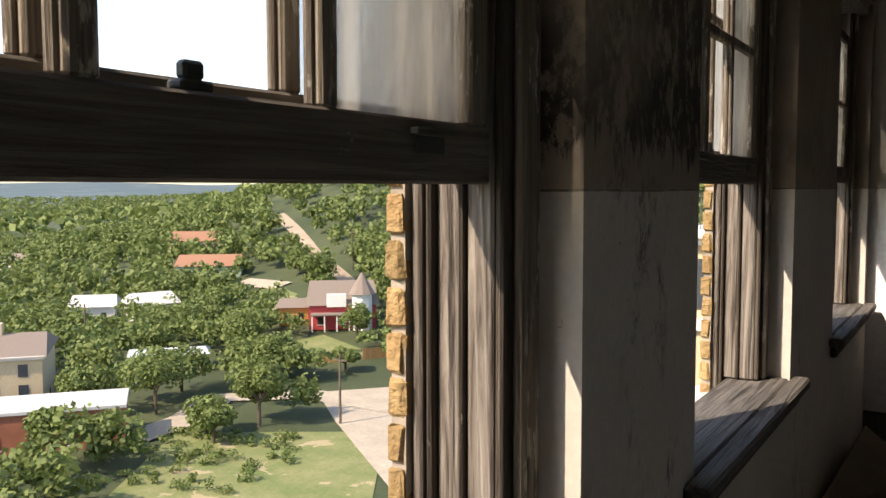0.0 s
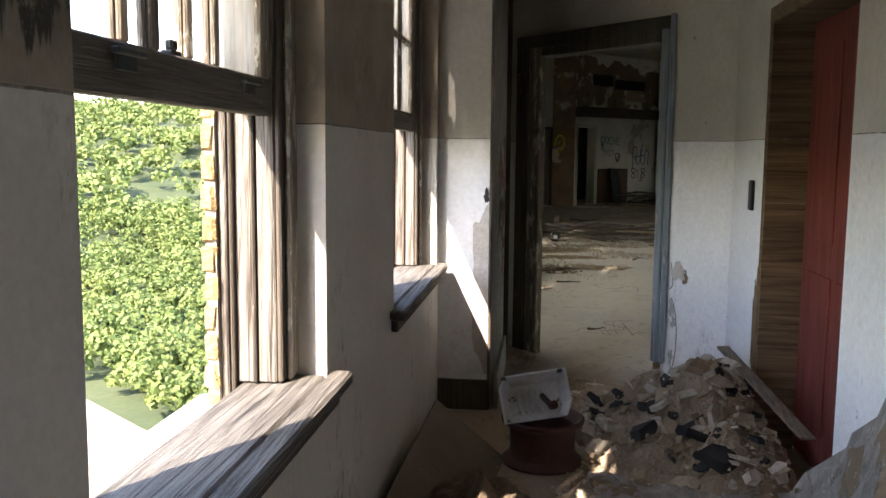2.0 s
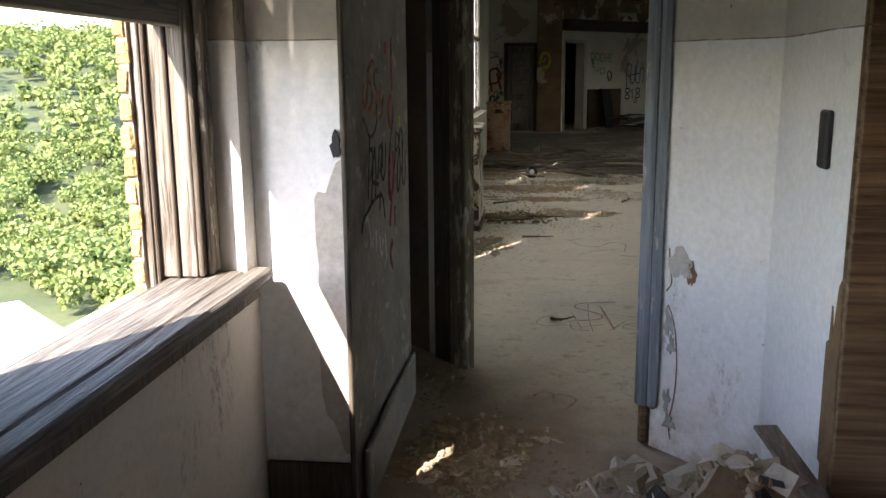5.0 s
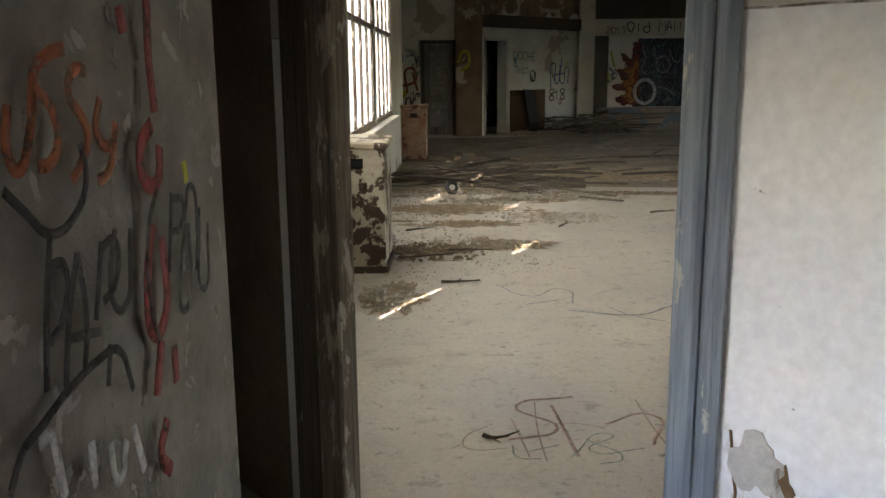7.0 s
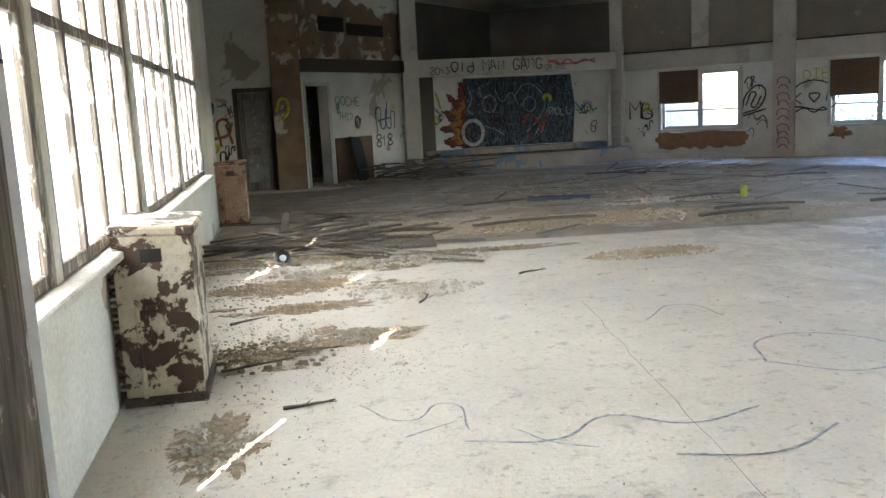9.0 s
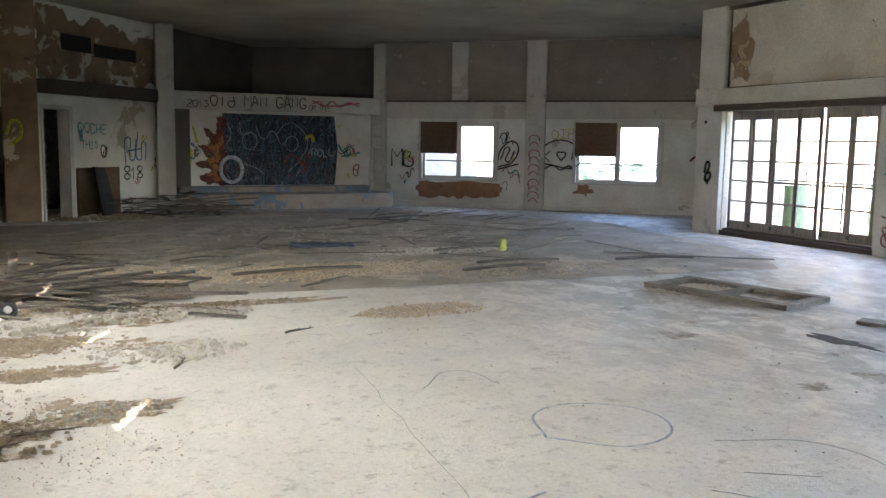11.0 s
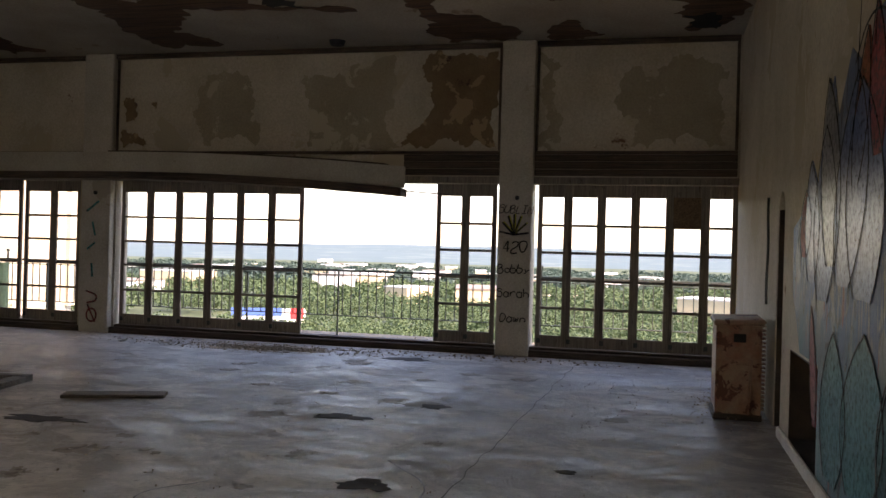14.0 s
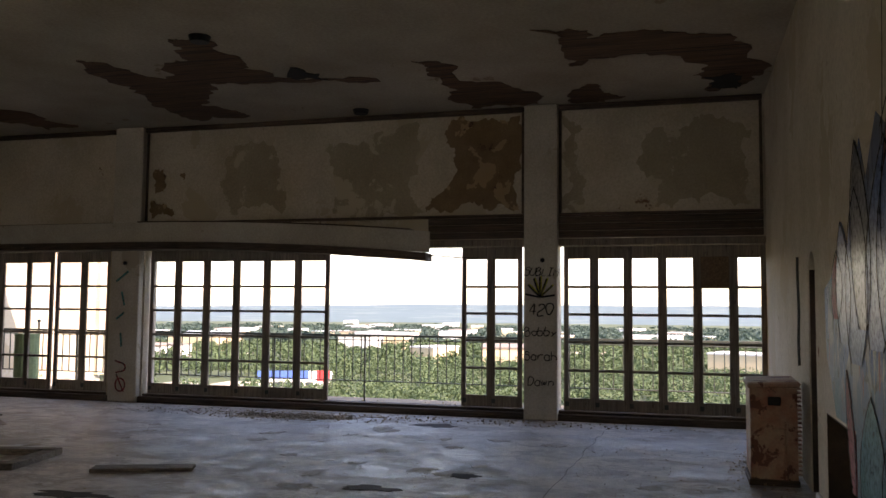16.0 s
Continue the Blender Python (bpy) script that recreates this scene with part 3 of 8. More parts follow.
for wi, (a, b) in enumerate(W_OPEN[:3]):
    for side, y in ((1, b - 0.178), (-1, a + 0.178)):
        z = 0.55
        row = 0
        while z < 2.7:
            ln = 0.21 if row % 2 else 0.105
            o = mesh_part("brick", brick_mesh(ln, 0.034, 0.066, (row * 7 + wi) % 6), brick_wall)
            o.location = (WX - 0.256, y + side * ln / 2, z)
            z += 0.076
            row += 1

# ---------- corridor: doorway, doors ----------
dm = Matrix.Translation((D0.x, D0.y, 0)) @ Matrix.Rotation(math.atan2(D1.y - D0.y, D1.x - D0.x), 4, "Z")
frame1 = thing("door_1", "weathered door frame without a leaf, one post blue-grey", "door frame", dm, "", "structure")
part("left_post", box((0.212, -0.03, 0), (0.33, 0.03, 2.16), 0.006), M_PAINTWOOD, frame1, "peeling cream and brown door post")
part("left_casing", box((0.08, -0.028, 0), (0.21, -0.002, 2.141), 0.006), M_DARKWOOD, frame1)
bm = bmesh.new()
cube(bm, (1.37, -0.035, 0.16), (1.424, 0.12, 2.16), 0.008)
cube(bm, (1.426, -0.034, 0.16), (1.468, -0.002, 2.24), 0.012)
part("right_post", bm, M_BLUE, frame1, "peeling blue-grey painted post, rotten at the foot")
part("rotten_foot", box((1.375, -0.02, 0), (1.415, 0.1, 0.158), 0.012), M_BROWN, frame1)
part("head", box((0.332, -0.03, 2.08), (1.368, 0.12, 2.14), 0.006), M_DARKWOOD, frame1)
part("head_casing", box((0.08, -0.032, 2.142), (1.424, -0.003, 2.23), 0.006), M_DARKWOOD, frame1)

# dark casing at the flaked end of the return wall
part("trim_return_edge", box((-0.012, 5.488, 0.0), (0.004, 5.512, CZ), 0.004), M_DARKWOOD)
tagged(bpy.data.objects["trim_return_edge"], "flaked plaster arris with bare wood", "trim", kind="structure")
part("baseboard", box((WX + 0.004, 5.478, 0), (-0.004, 5.498, 0.17), 0.004), M_DARKWOOD)
tagged(bpy.data.objects["baseboard"], "dark chipped baseboard", "baseboard", kind="structure")
part("baseboard_lobby", box((0.024, 5.53, 0), (0.045, 6.56, 0.2), 0.006), M_GRAF)
tagged(bpy.data.objects["baseboard_lobby"], "grey chipped baseboard in the lobby", "baseboard", kind="structure")

door2 = thing("door_2", "closed red-brown door in a bare plank-lined opening", "door", Matrix.Translation((1.32, 5.08, 0)), "", "structure")
for i in range(7):
    z0 = 0.0 + i * 0.3
    part("lining_plank", box((0.0, -0.024, z0 + 0.001), (0.19, -0.002, min(2.1, z0 + 0.299)), 0.002), M_BROWN, door2)
leaf = part("door_leaf", box((0.19, -1.15, 0.02), (0.235, -0.003, 2.03), 0.004), M_RED, door2, "faded red-brown painted leaf")
for zz in ((0.2, 0.9), (1.05, 1.9)):
    for yy in ((-0.85, -0.52), (-0.44, -0.12)):
        part("panel", box((0.182, yy[0], zz[0]), (0.19, yy[1], zz[1]), 0.003), M_RED, leaf)
part("arris", box((-0.004, -0.004, 0), (0.012, 0.012, 2.1), 0.003), M_BROWN, door2)
part("lintel", box((-0.01, -1.16, 2.03), (0.3, -0.002, 2.105), 0.006), M_BROWN, door2)

plate = tagged(part("electric_box", box((1.302, 5.255, 1.15), (1.322, 5.32, 1.30), 0.006), M_BLACK), "rusted empty switch box set in white plaster", "switch box")


def flake(name, wall_m, pts, mat, label, cat="plaster flake", depth=0.004):
    """A ragged flat patch on a wall; pts in the wall's own plane."""
    bm = bmesh.new()
    f = bm.faces.new([bm.verts.new((x, 0, z)) for x, z in pts])
    r = bmesh.ops.extrude_face_region(bm, geom=[f])
    bmesh.ops.translate(bm, verts=[v for v in r["geom"] if isinstance(v, bmesh.types.BMVert)], vec=(0, -depth, 0))
    bmesh.ops.recalc_face_normals(bm, faces=bm.faces)
    bmesh.ops.transform(bm, matrix=wall_m, verts=bm.verts)
    return part(name, bm, mat)


def ragged(cx, cz, rx, rz, n=26, seed=0, rough=0.25):
    rng = random.Random(seed)
    ph = [rng.uniform(0, 6.28) for _ in range(4)]
    out = []
    for i in range(n):
        a = 2 * math.pi * i / n
        k = 1 + rough * (0.5 * math.sin(3 * a + ph[0]) + 0.4 * math.sin(5 * a + ph[1]) + 0.3 * math.sin(9 * a + ph[2]) + 0.4 * rng.uniform(-1, 1))
        out.append((cx + rx * k * math.cos(a), cz + rz * k * math.sin(a)))
    return out


def rough_edge(pts, seed, j=0.06, levels=5):
    """A torn outline: each side broken at its middle again and again."""
    r = random.Random(seed)
    for lv in range(levels):
        out = []
        for (x0, z0), (x1, z1) in zip(pts, pts[1:] + pts[:1]):
            d = math.hypot(x1 - x0, z1 - z0)
            k = min(j * 2, 0.28 * d)
            out += [(x0, z0), ((x0 + x1) / 2 + r.uniform(-k, k), (z0 + z1) / 2 + r.uniform(-k, k))]
        pts = out
        if len(pts) > 260:
            break
    return pts


M_BAREPLASTER = surf("bare_plaster", (0.62, 0.59, 0.54), (0.52, 0.48, 0.42), 6, 0.9, 50)
M_TANSPOT = surf("brown_coat", (0.24, 0.15, 0.07), (0.17, 0.1, 0.05), 10, 0.95, 60)
WALL = {n: bpy.data.objects[n] for n in ("wall_slanting", "wall_return", "wall_east", "wall_west", "wall_lobby", "wall_hall_south", "wall_hall_east", "wall_hall_far", "wall_stage_back", "wall_hall_corner", "ceiling_hall", "floor_hall")}
for i, (x, z, rx, rz, mat) in enumerate(((1.535, 0.73, 0.05, 0.055, M_BAREPLASTER), (1.585, 0.70, 0.018, 0.04, M_TANSPOT))):
    o = flake("flaked_patch", dm, ragged(x, z, rx, rz, 22, 40 + i, 0.3), mat, "")
    o.parent = WALL["wall_slanting"]
m_arc = surf("blue_under_paint", (0.32, 0.36, 0.37), (0.55, 0.54, 0.5), 12, 0.85, 50)
for i, (x, z, rx, rz) in enumerate(((1.495, 0.5, 0.02, 0.045), (1.512, 0.42, 0.016, 0.03), (1.5, 0.2, 0.014, 0.045), (1.515, 0.12, 0.022, 0.022))):
    o = flake("flaked_patch", dm, ragged(x, z, rx, rz, 30, 60 + i, 0.6), m_arc, "")
    o.parent = WALL["wall_slanting"]
em = Matrix.Translation((1.32, 5.77, 0)) @ Matrix.Rotation(-math.pi / 2, 4, "Z")
o = flake("flaked_patch", em, ragged(0.655, 0.55, 0.05, 0.3, 26, 77, 0.3), M_TANSPOT, "")
o.parent = WALL["wall_east"]
rm = Matrix.Translation((WX, 5.5, 0))
o = flake("flaked_patch", rm, [(0.19, 1.03), (0.2, 1.05), (0.225, 1.045), (0.245, 1.1), (0.262, 1.14), (0.277, 1.15), (0.279, 0.2), (0.262, 0.2), (0.245, 0.26), (0.225, 0.31), (0.205, 0.33), (0.192, 0.4), (0.188, 0.55), (0.196, 0.62), (0.19, 0.7), (0.197, 0.82), (0.19, 0.9)], M_BAREPLASTER, "")
o.parent = WALL["wall_return"]
o = flake("flaked_patch", rm, ragged(0.262, 1.19, 0.014, 0.04, 16, 5, 0.3), M_BLACK, "", depth=0.012)
o.parent = WALL["wall_return"]

# ---------- corridor: loose things ----------
M_CARD = surf("cardboard", (0.2, 0.15, 0.1), (0.15, 0.115, 0.08), 4, 0.9, 60)
bm = bmesh.new()
cube(bm, (-0.02, -0.6, 0), (0.0, 0.55, 0.42), 0.002)
for v in bm.verts:
    if v.co.z > 0.3 and v.co.y < -0.3:
        v.co.z = 0.33
ob = part("fallen_board", bm, M_CARD)
ob.matrix_world = pose(WX + 0.36, 4.2, 0.0, 0, -52, -6)
tagged(ob, "dusty brown board leaning against the window wall", "board")

# wheel rim with the broken light housing on it
M_RIMRED = surf("dark_red_steel", (0.05, 0.013, 0.01), (0.085, 0.03, 0.02), 8, 0.6, 50, spots=(0.03, 0.012, 0.01), sscale=20)
M_DIRTYWHITE = surf("dirty_white_plastic", (0.68, 0.67, 0.65), (0.55, 0.53, 0.5), 5, 0.6, 50, spots=(0.15, 0.1, 0.06), sscale=14, scut=0.62)
RIM = Vector((0.30, 4.72, 0.0))
bm = bmesh.new()
prof = [(0.172, 0.0), (0.185, 0.004), (0.187, 0.018), (0.176, 0.03), (0.158, 0.045), (0.15, 0.07), (0.15, 0.15), (0.158, 0.175), (0.176, 0.19), (0.19, 0.2), (0.192, 0.215), (0.182, 0.222), (0.168, 0.212), (0.145, 0.18), (0.138, 0.07), (0.15, 0.03), (0.16, 0.006)]
seg = 40
rings = [[bm.verts.new((r * math.cos(2 * math.pi * k / seg), r * math.sin(2 * math.pi * k / seg), z)) for k in range(seg)] for r, z in prof]
for i in range(len(prof)):
    j = (i + 1) % len(prof)
    for k in range(seg):
        bm.faces.new((rings[i][k], rings[i][(k + 1) % seg], rings[j][(k + 1) % seg], rings[j][k]))
bmesh.ops.recalc_face_normals(bm, faces=bm.faces)
rim = part("wheel_rim", bm, M_RIMRED)
rim.location = RIM
tagged(rim, "dark red rusty steel wheel rim lying on the floor", "wheel rim")
bm = bmesh.new()
bmesh.ops.create_circle(bm, cap_ends=True, radius=0.139, segments=32)
bmesh.ops.translate(bm, verts=bm.verts, vec=(0, 0, 0.09))
part("disc", bm, M_RIMRED, rim)

housing = thing("light_housing", "broken dirty white plastic lamp housing on the wheel rim", "lamp housing", pose(RIM.x - 0.04, RIM.y + 0.03, 0.275, 58, -9, 8))
bm = bmesh.new()
def tray(bm, w, d, h, t):
    o = [(-w, -d), (w * 0.8, -d), (w, -d * 0.4), (w, d), (-w * 0.8, d), (-w, d * 0.5)]
    lo = [bm.verts.new((x * 0.8, y * 0.8, 0)) for x, y in o]
    up = [bm.verts.new((x, y, h)) for x, y in o]
    li = [bm.verts.new((x * 0.76, y * 0.76, t)) for x, y in o]
    ui = [bm.verts.new((x * 0.94, y * 0.94, h)) for x, y in o]
    n = len(o)
    bm.faces.new(lo[::-1])
    bm.faces.new(li)
    for i in range(n):
        j = (i + 1) % n
        bm.faces.new((lo[i], lo[j], up[j], up[i]))
        bm.faces.new((li[j], li[i], ui[i], ui[j]))
        bm.faces.new((up[i], up[j], ui[j], ui[i]))
tray(bm, 0.16, 0.11, 0.11, 0.008)
part("tray", bm, M_DIRTYWHITE, housing)
for i in range(4):
    part("fin", box((-0.08 + i * 0.03, -0.05, 0.008), (-0.07 + i * 0.03, 0.05, 0.045), 0.002), M_DIRTYWHITE, housing)
bm = bmesh.new()
rod(bm, (0.04, 0.02, 0.01), (0.06, -0.06, 0.13), 0.014, 10)
rod(bm, (0.06, -0.06, 0.13), (0.075, -0.065, 0.15), 0.02, 10)
part("lamp_holder", bm, M_RIMRED, housing, "rusty red lamp holder")
for x in (-0.13, 0.13):
    bm = bmesh.new()
    cube(bm, (x - 0.012, 0.092, 0.095), (x + 0.012, 0.104, 0.125), 0.003)
    part("clip", bm, M_IRON, housing)

# rubble
M_RUB = surf("plaster_rubble", (0.52, 0.41, 0.29), (0.34, 0.26, 0.18), 6, 0.95, 60, bump=0.6, vary=0.45)
M_RUB_W = surf("white_rubble", (0.66, 0.6, 0.51), (0.5, 0.43, 0.34), 6, 0.95, 60, vary=0.35)
M_TAR = surf("tar_paper", (0.012, 0.012, 0.013), (0.03, 0.029, 0.028), 9, 0.85, 40, bump=0.6)
M_EARTH = surf("rubble_earth", (0.38, 0.295, 0.205), (0.26, 0.2, 0.14), 6, 0.97, 60, bump=0.9, dist=0.02)
M_DARKEARTH = surf("dark_earth", (0.2, 0.145, 0.095), (0.12, 0.085, 0.055), 9, 0.97, 40, bump=1.0, dist=0.03)
def chunk_mesh(seed, mat, flat):
    rng = random.Random(seed)
    bm = bmesh.new()
    n = rng.randint(4, 7)
    base = [(math.cos(2 * math.pi * i / n + rng.uniform(-0.3, 0.3)) * rng.uniform(0.6, 1), math.sin(2 * math.pi * i / n + rng.uniform(-0.3, 0.3)) * rng.uniform(0.5, 0.9)) for i in range(n)]
    lo = [bm.verts.new((x, y, -flat)) for x, y in base]
    hi = [bm.verts.new((x * rng.uniform(0.75, 1), y * rng.uniform(0.75, 1), flat * rng.uniform(0.6, 1.2))) for x, y in base]
    bm.faces.new(lo[::-1])
    bm.faces.new(hi)
    for i in range(n):
        bm.faces.new((lo[i], lo[(i + 1) % n], hi[(i + 1) % n], hi[i]))
    me = bpy.data.meshes.new("chunk")
    bm.to_mesh(me)
    bm.free()
    me.materials.append(mat)
    return me


CHUNKS = [chunk_mesh(i, M_RUB if i % 3 else M_RUB_W, 0.15 + 0.08 * (i % 4)) for i in range(16)]
TARS = [chunk_mesh(90 + i, M_TAR, 0.3) for i in range(4)]
PILE = [(1.08, 4.98, 0.46, 0.44), (0.88, 5.2, 0.3, 0.42), (1.12, 4.5, 0.3, 0.45), (0.85, 4.6, 0.22, 0.4), (1.2, 5.35, 0.3, 0.3)]
def pile_z(x, y):
    z = 0.0
    for cx, cy, h, r in PILE:
        d = math.hypot(x - cx, y - cy) / r
        if d < 1:
            z = max(z, h * (1 - d * d) ** 1.0 * (1 - 0.35 * d))
    return z
mound = thing("rubble_pile", "heap of broken plaster, brick and tar paper on the floor", "rubble")
bm = bmesh.new()
N = 46
grid = {}
for i in range(N + 1):
    for j in range(N + 1):
        x, y = 0.35 + 0.965 * i / N, 4.0 + 1.75 * j / N
        z = pile_z(x, y)
        z += (0.02 + 0.05 * min(1, z * 4)) * (noise.noise(Vector((x * 9, y * 9, 0))) + 0.4 * noise.noise(Vector((x * 24, y * 24, 3)))) - 0.012
        grid[i, j] = bm.verts.new((x, y, z))
for i in range(N):
    for j in range(N):
        bm.faces.new((grid[i, j], grid[i + 1, j], grid[i + 1, j + 1], grid[i, j + 1]))
part("earth", bm, M_EARTH, mound)
rng = random.Random(11)
for k in range(420):
    x, y = rng.uniform(0.45, 1.28), rng.uniform(4.1, 5.62)
    z = pile_z(x, y)
    if z < 0.02 and rng.random() < 0.7 or x + y > 6.95:
        continue
    tar = rng.random() < 0.2 and 0.1 < z
    s = (0.016 + 0.07 * rng.random() ** 2) * (1.1 if tar else 1)
    o = mesh_part("tar_scrap" if tar else "chunk", rng.choice(TARS if tar else CHUNKS), mound)
    o.matrix_basis = Matrix.LocRotScale((x, y, z + s * 0.2), Euler((rng.uniform(-0.7, 0.7), rng.uniform(-0.7, 0.7), rng.uniform(0, 6.3))), (s * rng.uniform(0.8, 1.6), s, s * rng.uniform(0.6, 1)))

verts, faces = [], []
for k in range(1500):
    x, y = rng.uniform(0.42, 1.29), rng.uniform(4.05, 5.65)
    z = pile_z(x, y)
    if x + y > 6.95 or z < 0.01:
        continue
    s, a, b = rng.uniform(0.004, 0.016), rng.uniform(0, 6.3), len(verts)
    z += 0.012 + 0.03 * noise.noise(Vector((x * 9, y * 9, 0)))
    for q_ in range(3):
        verts.append((x + s * math.cos(a + 2.1 * q_), y + s * math.sin(a + 2.1 * q_), z - s * 0.4))
    verts.append((x + s * rng.uniform(-0.4, 0.4), y, z + s * rng.uniform(0.3, 0.9)))
    faces += [(b, b + 1, b + 3), (b + 1, b + 2, b + 3), (b + 2, b, b + 3)]
me = bpy.data.meshes.new("crumbs")
me.from_pydata(verts, [], faces)
me.materials.append(M_RUB)
tagged(mesh_part("plaster_debris", me, mound), "pale plaster crumbs", kind="stuff")
M_PLANK = wood("grey_plank", (0.1, 0.08, 0.06), (0.3, 0.25, 0.19), "y")
ob = part("plank", box((-0.5, -0.032, 0), (0.5, 0.032, 0.012), 0.003), M_PLANK)
ob.matrix_world = pose(1.26, 4.72, 0.39, 0, 8, -82)
tagged(ob, "grey splintered plank lying across the rubble heap", "plank")
M_FELT = surf("grey_felt", (0.35, 0.32, 0.28), (0.2, 0.18, 0.155), 9, 0.95, 26, bump=1.0, patch=(0.2, 0.14, 0.085), pscale=4, pcut=0.53, dist=0.03, spots=(0.34, 0.32, 0.29), sscale=22, scut=0.6)
def slab_piece(name, w, d, t, m, mat, label, cat, seed, cuts=26):
    rng = random.Random(seed)
    bm = bmesh.new()
    bmesh.ops.create_grid(bm, x_segments=cuts, y_segments=cuts, size=0.5)
    for v in bm.verts:
        v.co = Vector((v.co.x * w, v.co.y * d, 0))
        edge = abs(v.co.x) > w * 0.49 or abs(v.co.y) > d * 0.49
        v.co += Vector((rng.uniform(-1, 1) * 0.03 * edge, rng.uniform(-1, 1) * 0.03 * edge, 0.03 * noise.noise(v.co * 5 + Vector((seed, 0, 0))) + 0.012 * noise.noise(v.co * 17 + Vector((0, seed, 0)))))
    r = bmesh.ops.extrude_face_region(bm, geom=bm.faces[:])
    bmesh.ops.translate(bm, verts=[v for v in r["geom"] if isinstance(v, bmesh.types.BMVert)], vec=(0, 0, t))
    bmesh.ops.recalc_face_normals(bm, faces=bm.faces)
    ob = part(name, bm, mat)
    ob.matrix_world = m
    return tagged(ob, label, cat)
slab_piece("felt_sheet", 0.62, 0.95, 0.015, pose(0.83, 3.6, 0.12, 4, 8, 6), M_FELT, "torn grey roofing felt sheet lying on rubble", "felt sheet", 3)
felt = slab_piece("felt_roll", 1.15, 1.5, 0.03, pose(1.12, 2.65, 0.53, 0, -72, 0), M_FELT, "crumpled grey-brown felt sheet slumped against the wall", "felt sheet", 8)
for v in felt.data.vertices:
    v.co.y -= v.co.x * 0.7
    v.co.z += 0.05 * math.sin(v.co.y * 7)
heap = bmesh.new()
bmesh.ops.create_grid(heap, x_segments=30, y_segments=30, size=0.5)
for v in heap.verts:
    d = min(1.0, v.co.xy.length * 2)
    v.co.z = 0.19 * (1 - d * d) * (1 + 0.5 * noise.noise(v.co * 9)) + 0.02 * noise.noise(v.co * 25) - 0.012
    v.co.y *= 1.25
    v.co.x *= 0.62
heap_ob = part("dirt_mound", heap, M_DARKEARTH)
heap_ob.location = (0.04, 3.85, 0)
tagged(heap_ob, "low heap of brown dirt and fibres on the floor", "dirt heap")
slab_piece("felt_scrap", 0.4, 0.6, 0.012, pose(0.2, 3.55, 0.03, -3, 5, 30), M_CARD, "dark torn cardboard scrap on the dusty floor", "cardboard", 15)
bm = bmesh.new()
cube(bm, (0.98, 3.95, 0.03), (1.28, 4.03, 0.1), 0.006)
ob = part("brick_piece", bm, M_RIMRED)
tagged(ob, "broken red timber offcut beside the rubble heap", "timber offcut")

def strokes(name, wall_m, lines, width, mat, parent, off=0.006, label="", sharp=frozenset()):
    """Spray-painted lines as flat ribbons that hug a wall."""
    cu = bpy.data.curves.new(name, "CURVE")
    cu.dimensions, cu.bevel_depth, cu.bevel_resolution, cu.resolution_u = "3D", width, 1, 6
    for li, pts in enumerate(lines):
        sp = cu.splines.new("BEZIER")
        sp.bezier_points.add(len(pts) - 1)
        for bp, (x, z) in zip(sp.bezier_points, pts):
            bp.co = (x, 0, z)
            bp.handle_left_type = bp.handle_right_type = "VECTOR" if li in sharp else "AUTO"
    cu.materials.append(mat)
    dg = new(name + "_tmp", cu)
    me = bpy.data.meshes.new_from_object(dg.evaluated_get(bpy.context.evaluated_depsgraph_get()))
    bpy.data.objects.remove(dg)
    me.name = name
    flat = wall_m @ Matrix.Translation((0, -off, 0)) @ Matrix.Diagonal((1, 0.12, 1, 1))
    me.transform(flat)
    ob = new(name, me)
    ob.parent = parent
    if label:
        ob["label"] = label
    return ob


# hand-drawn capitals on a grid of four by six: strokes parted by ;
GLYPHS = {"A": "00 16 26 40;12 32", "B": "00 06 26 35 24 03;24 42 30 00", "C": "45 36 16 04 02 10 30 41", "D": "00 06 26 44 42 20 00", "E": "46 06 00 40;03 33", "G": "45 36 16 04 02 10 30 42 22", "H": "00 06;40 46;03 43",
          "I": "20 26;06 46;00 40", "K": "00 06;46 03 40", "L": "06 00 40", "M": "00 06 23 46 40", "N": "00 06 40 46", "O": "26 05 02 20 42 45 26", "P": "00 06 36 45 34 03", "R": "00 06 36 45 34 03;23 40", "S": "45 36 16 05 14 34 42 30 10 01",
          "T": "06 46;26 20", "U": "06 01 20 41 46", "W": "06 10 24 30 46", "X": "00 46;06 40", "Y": "06 23 46;23 20", "0": "26 05 02 20 42 45 26", "1": "04 26 20", "2": "05 26 45 00 40", "3": "06 36 24 42 20 00", "4": "36 02 42;36 30", "8": "23 05 26 45 23 01 20 41 23",
          "a": "43 24 03 01 20 41;44 40", "b": "06 00 30 42 33 03", "d": "46 40 10 02 13 43", "h": "06 00;03 23 42 40", "i": "23 20", "l": "26 20", "n": "00 03;02 23 42 40", "o": "23 02 20 42 23", "r": "00 03;02 23 43", "s": "43 14 03 31 20 00", "w": "03 10 22 30 43", "y": "03 21;43 00", "u": "03 01 20 41;43 40", "e": "02 42 33 13 01 20 40"}


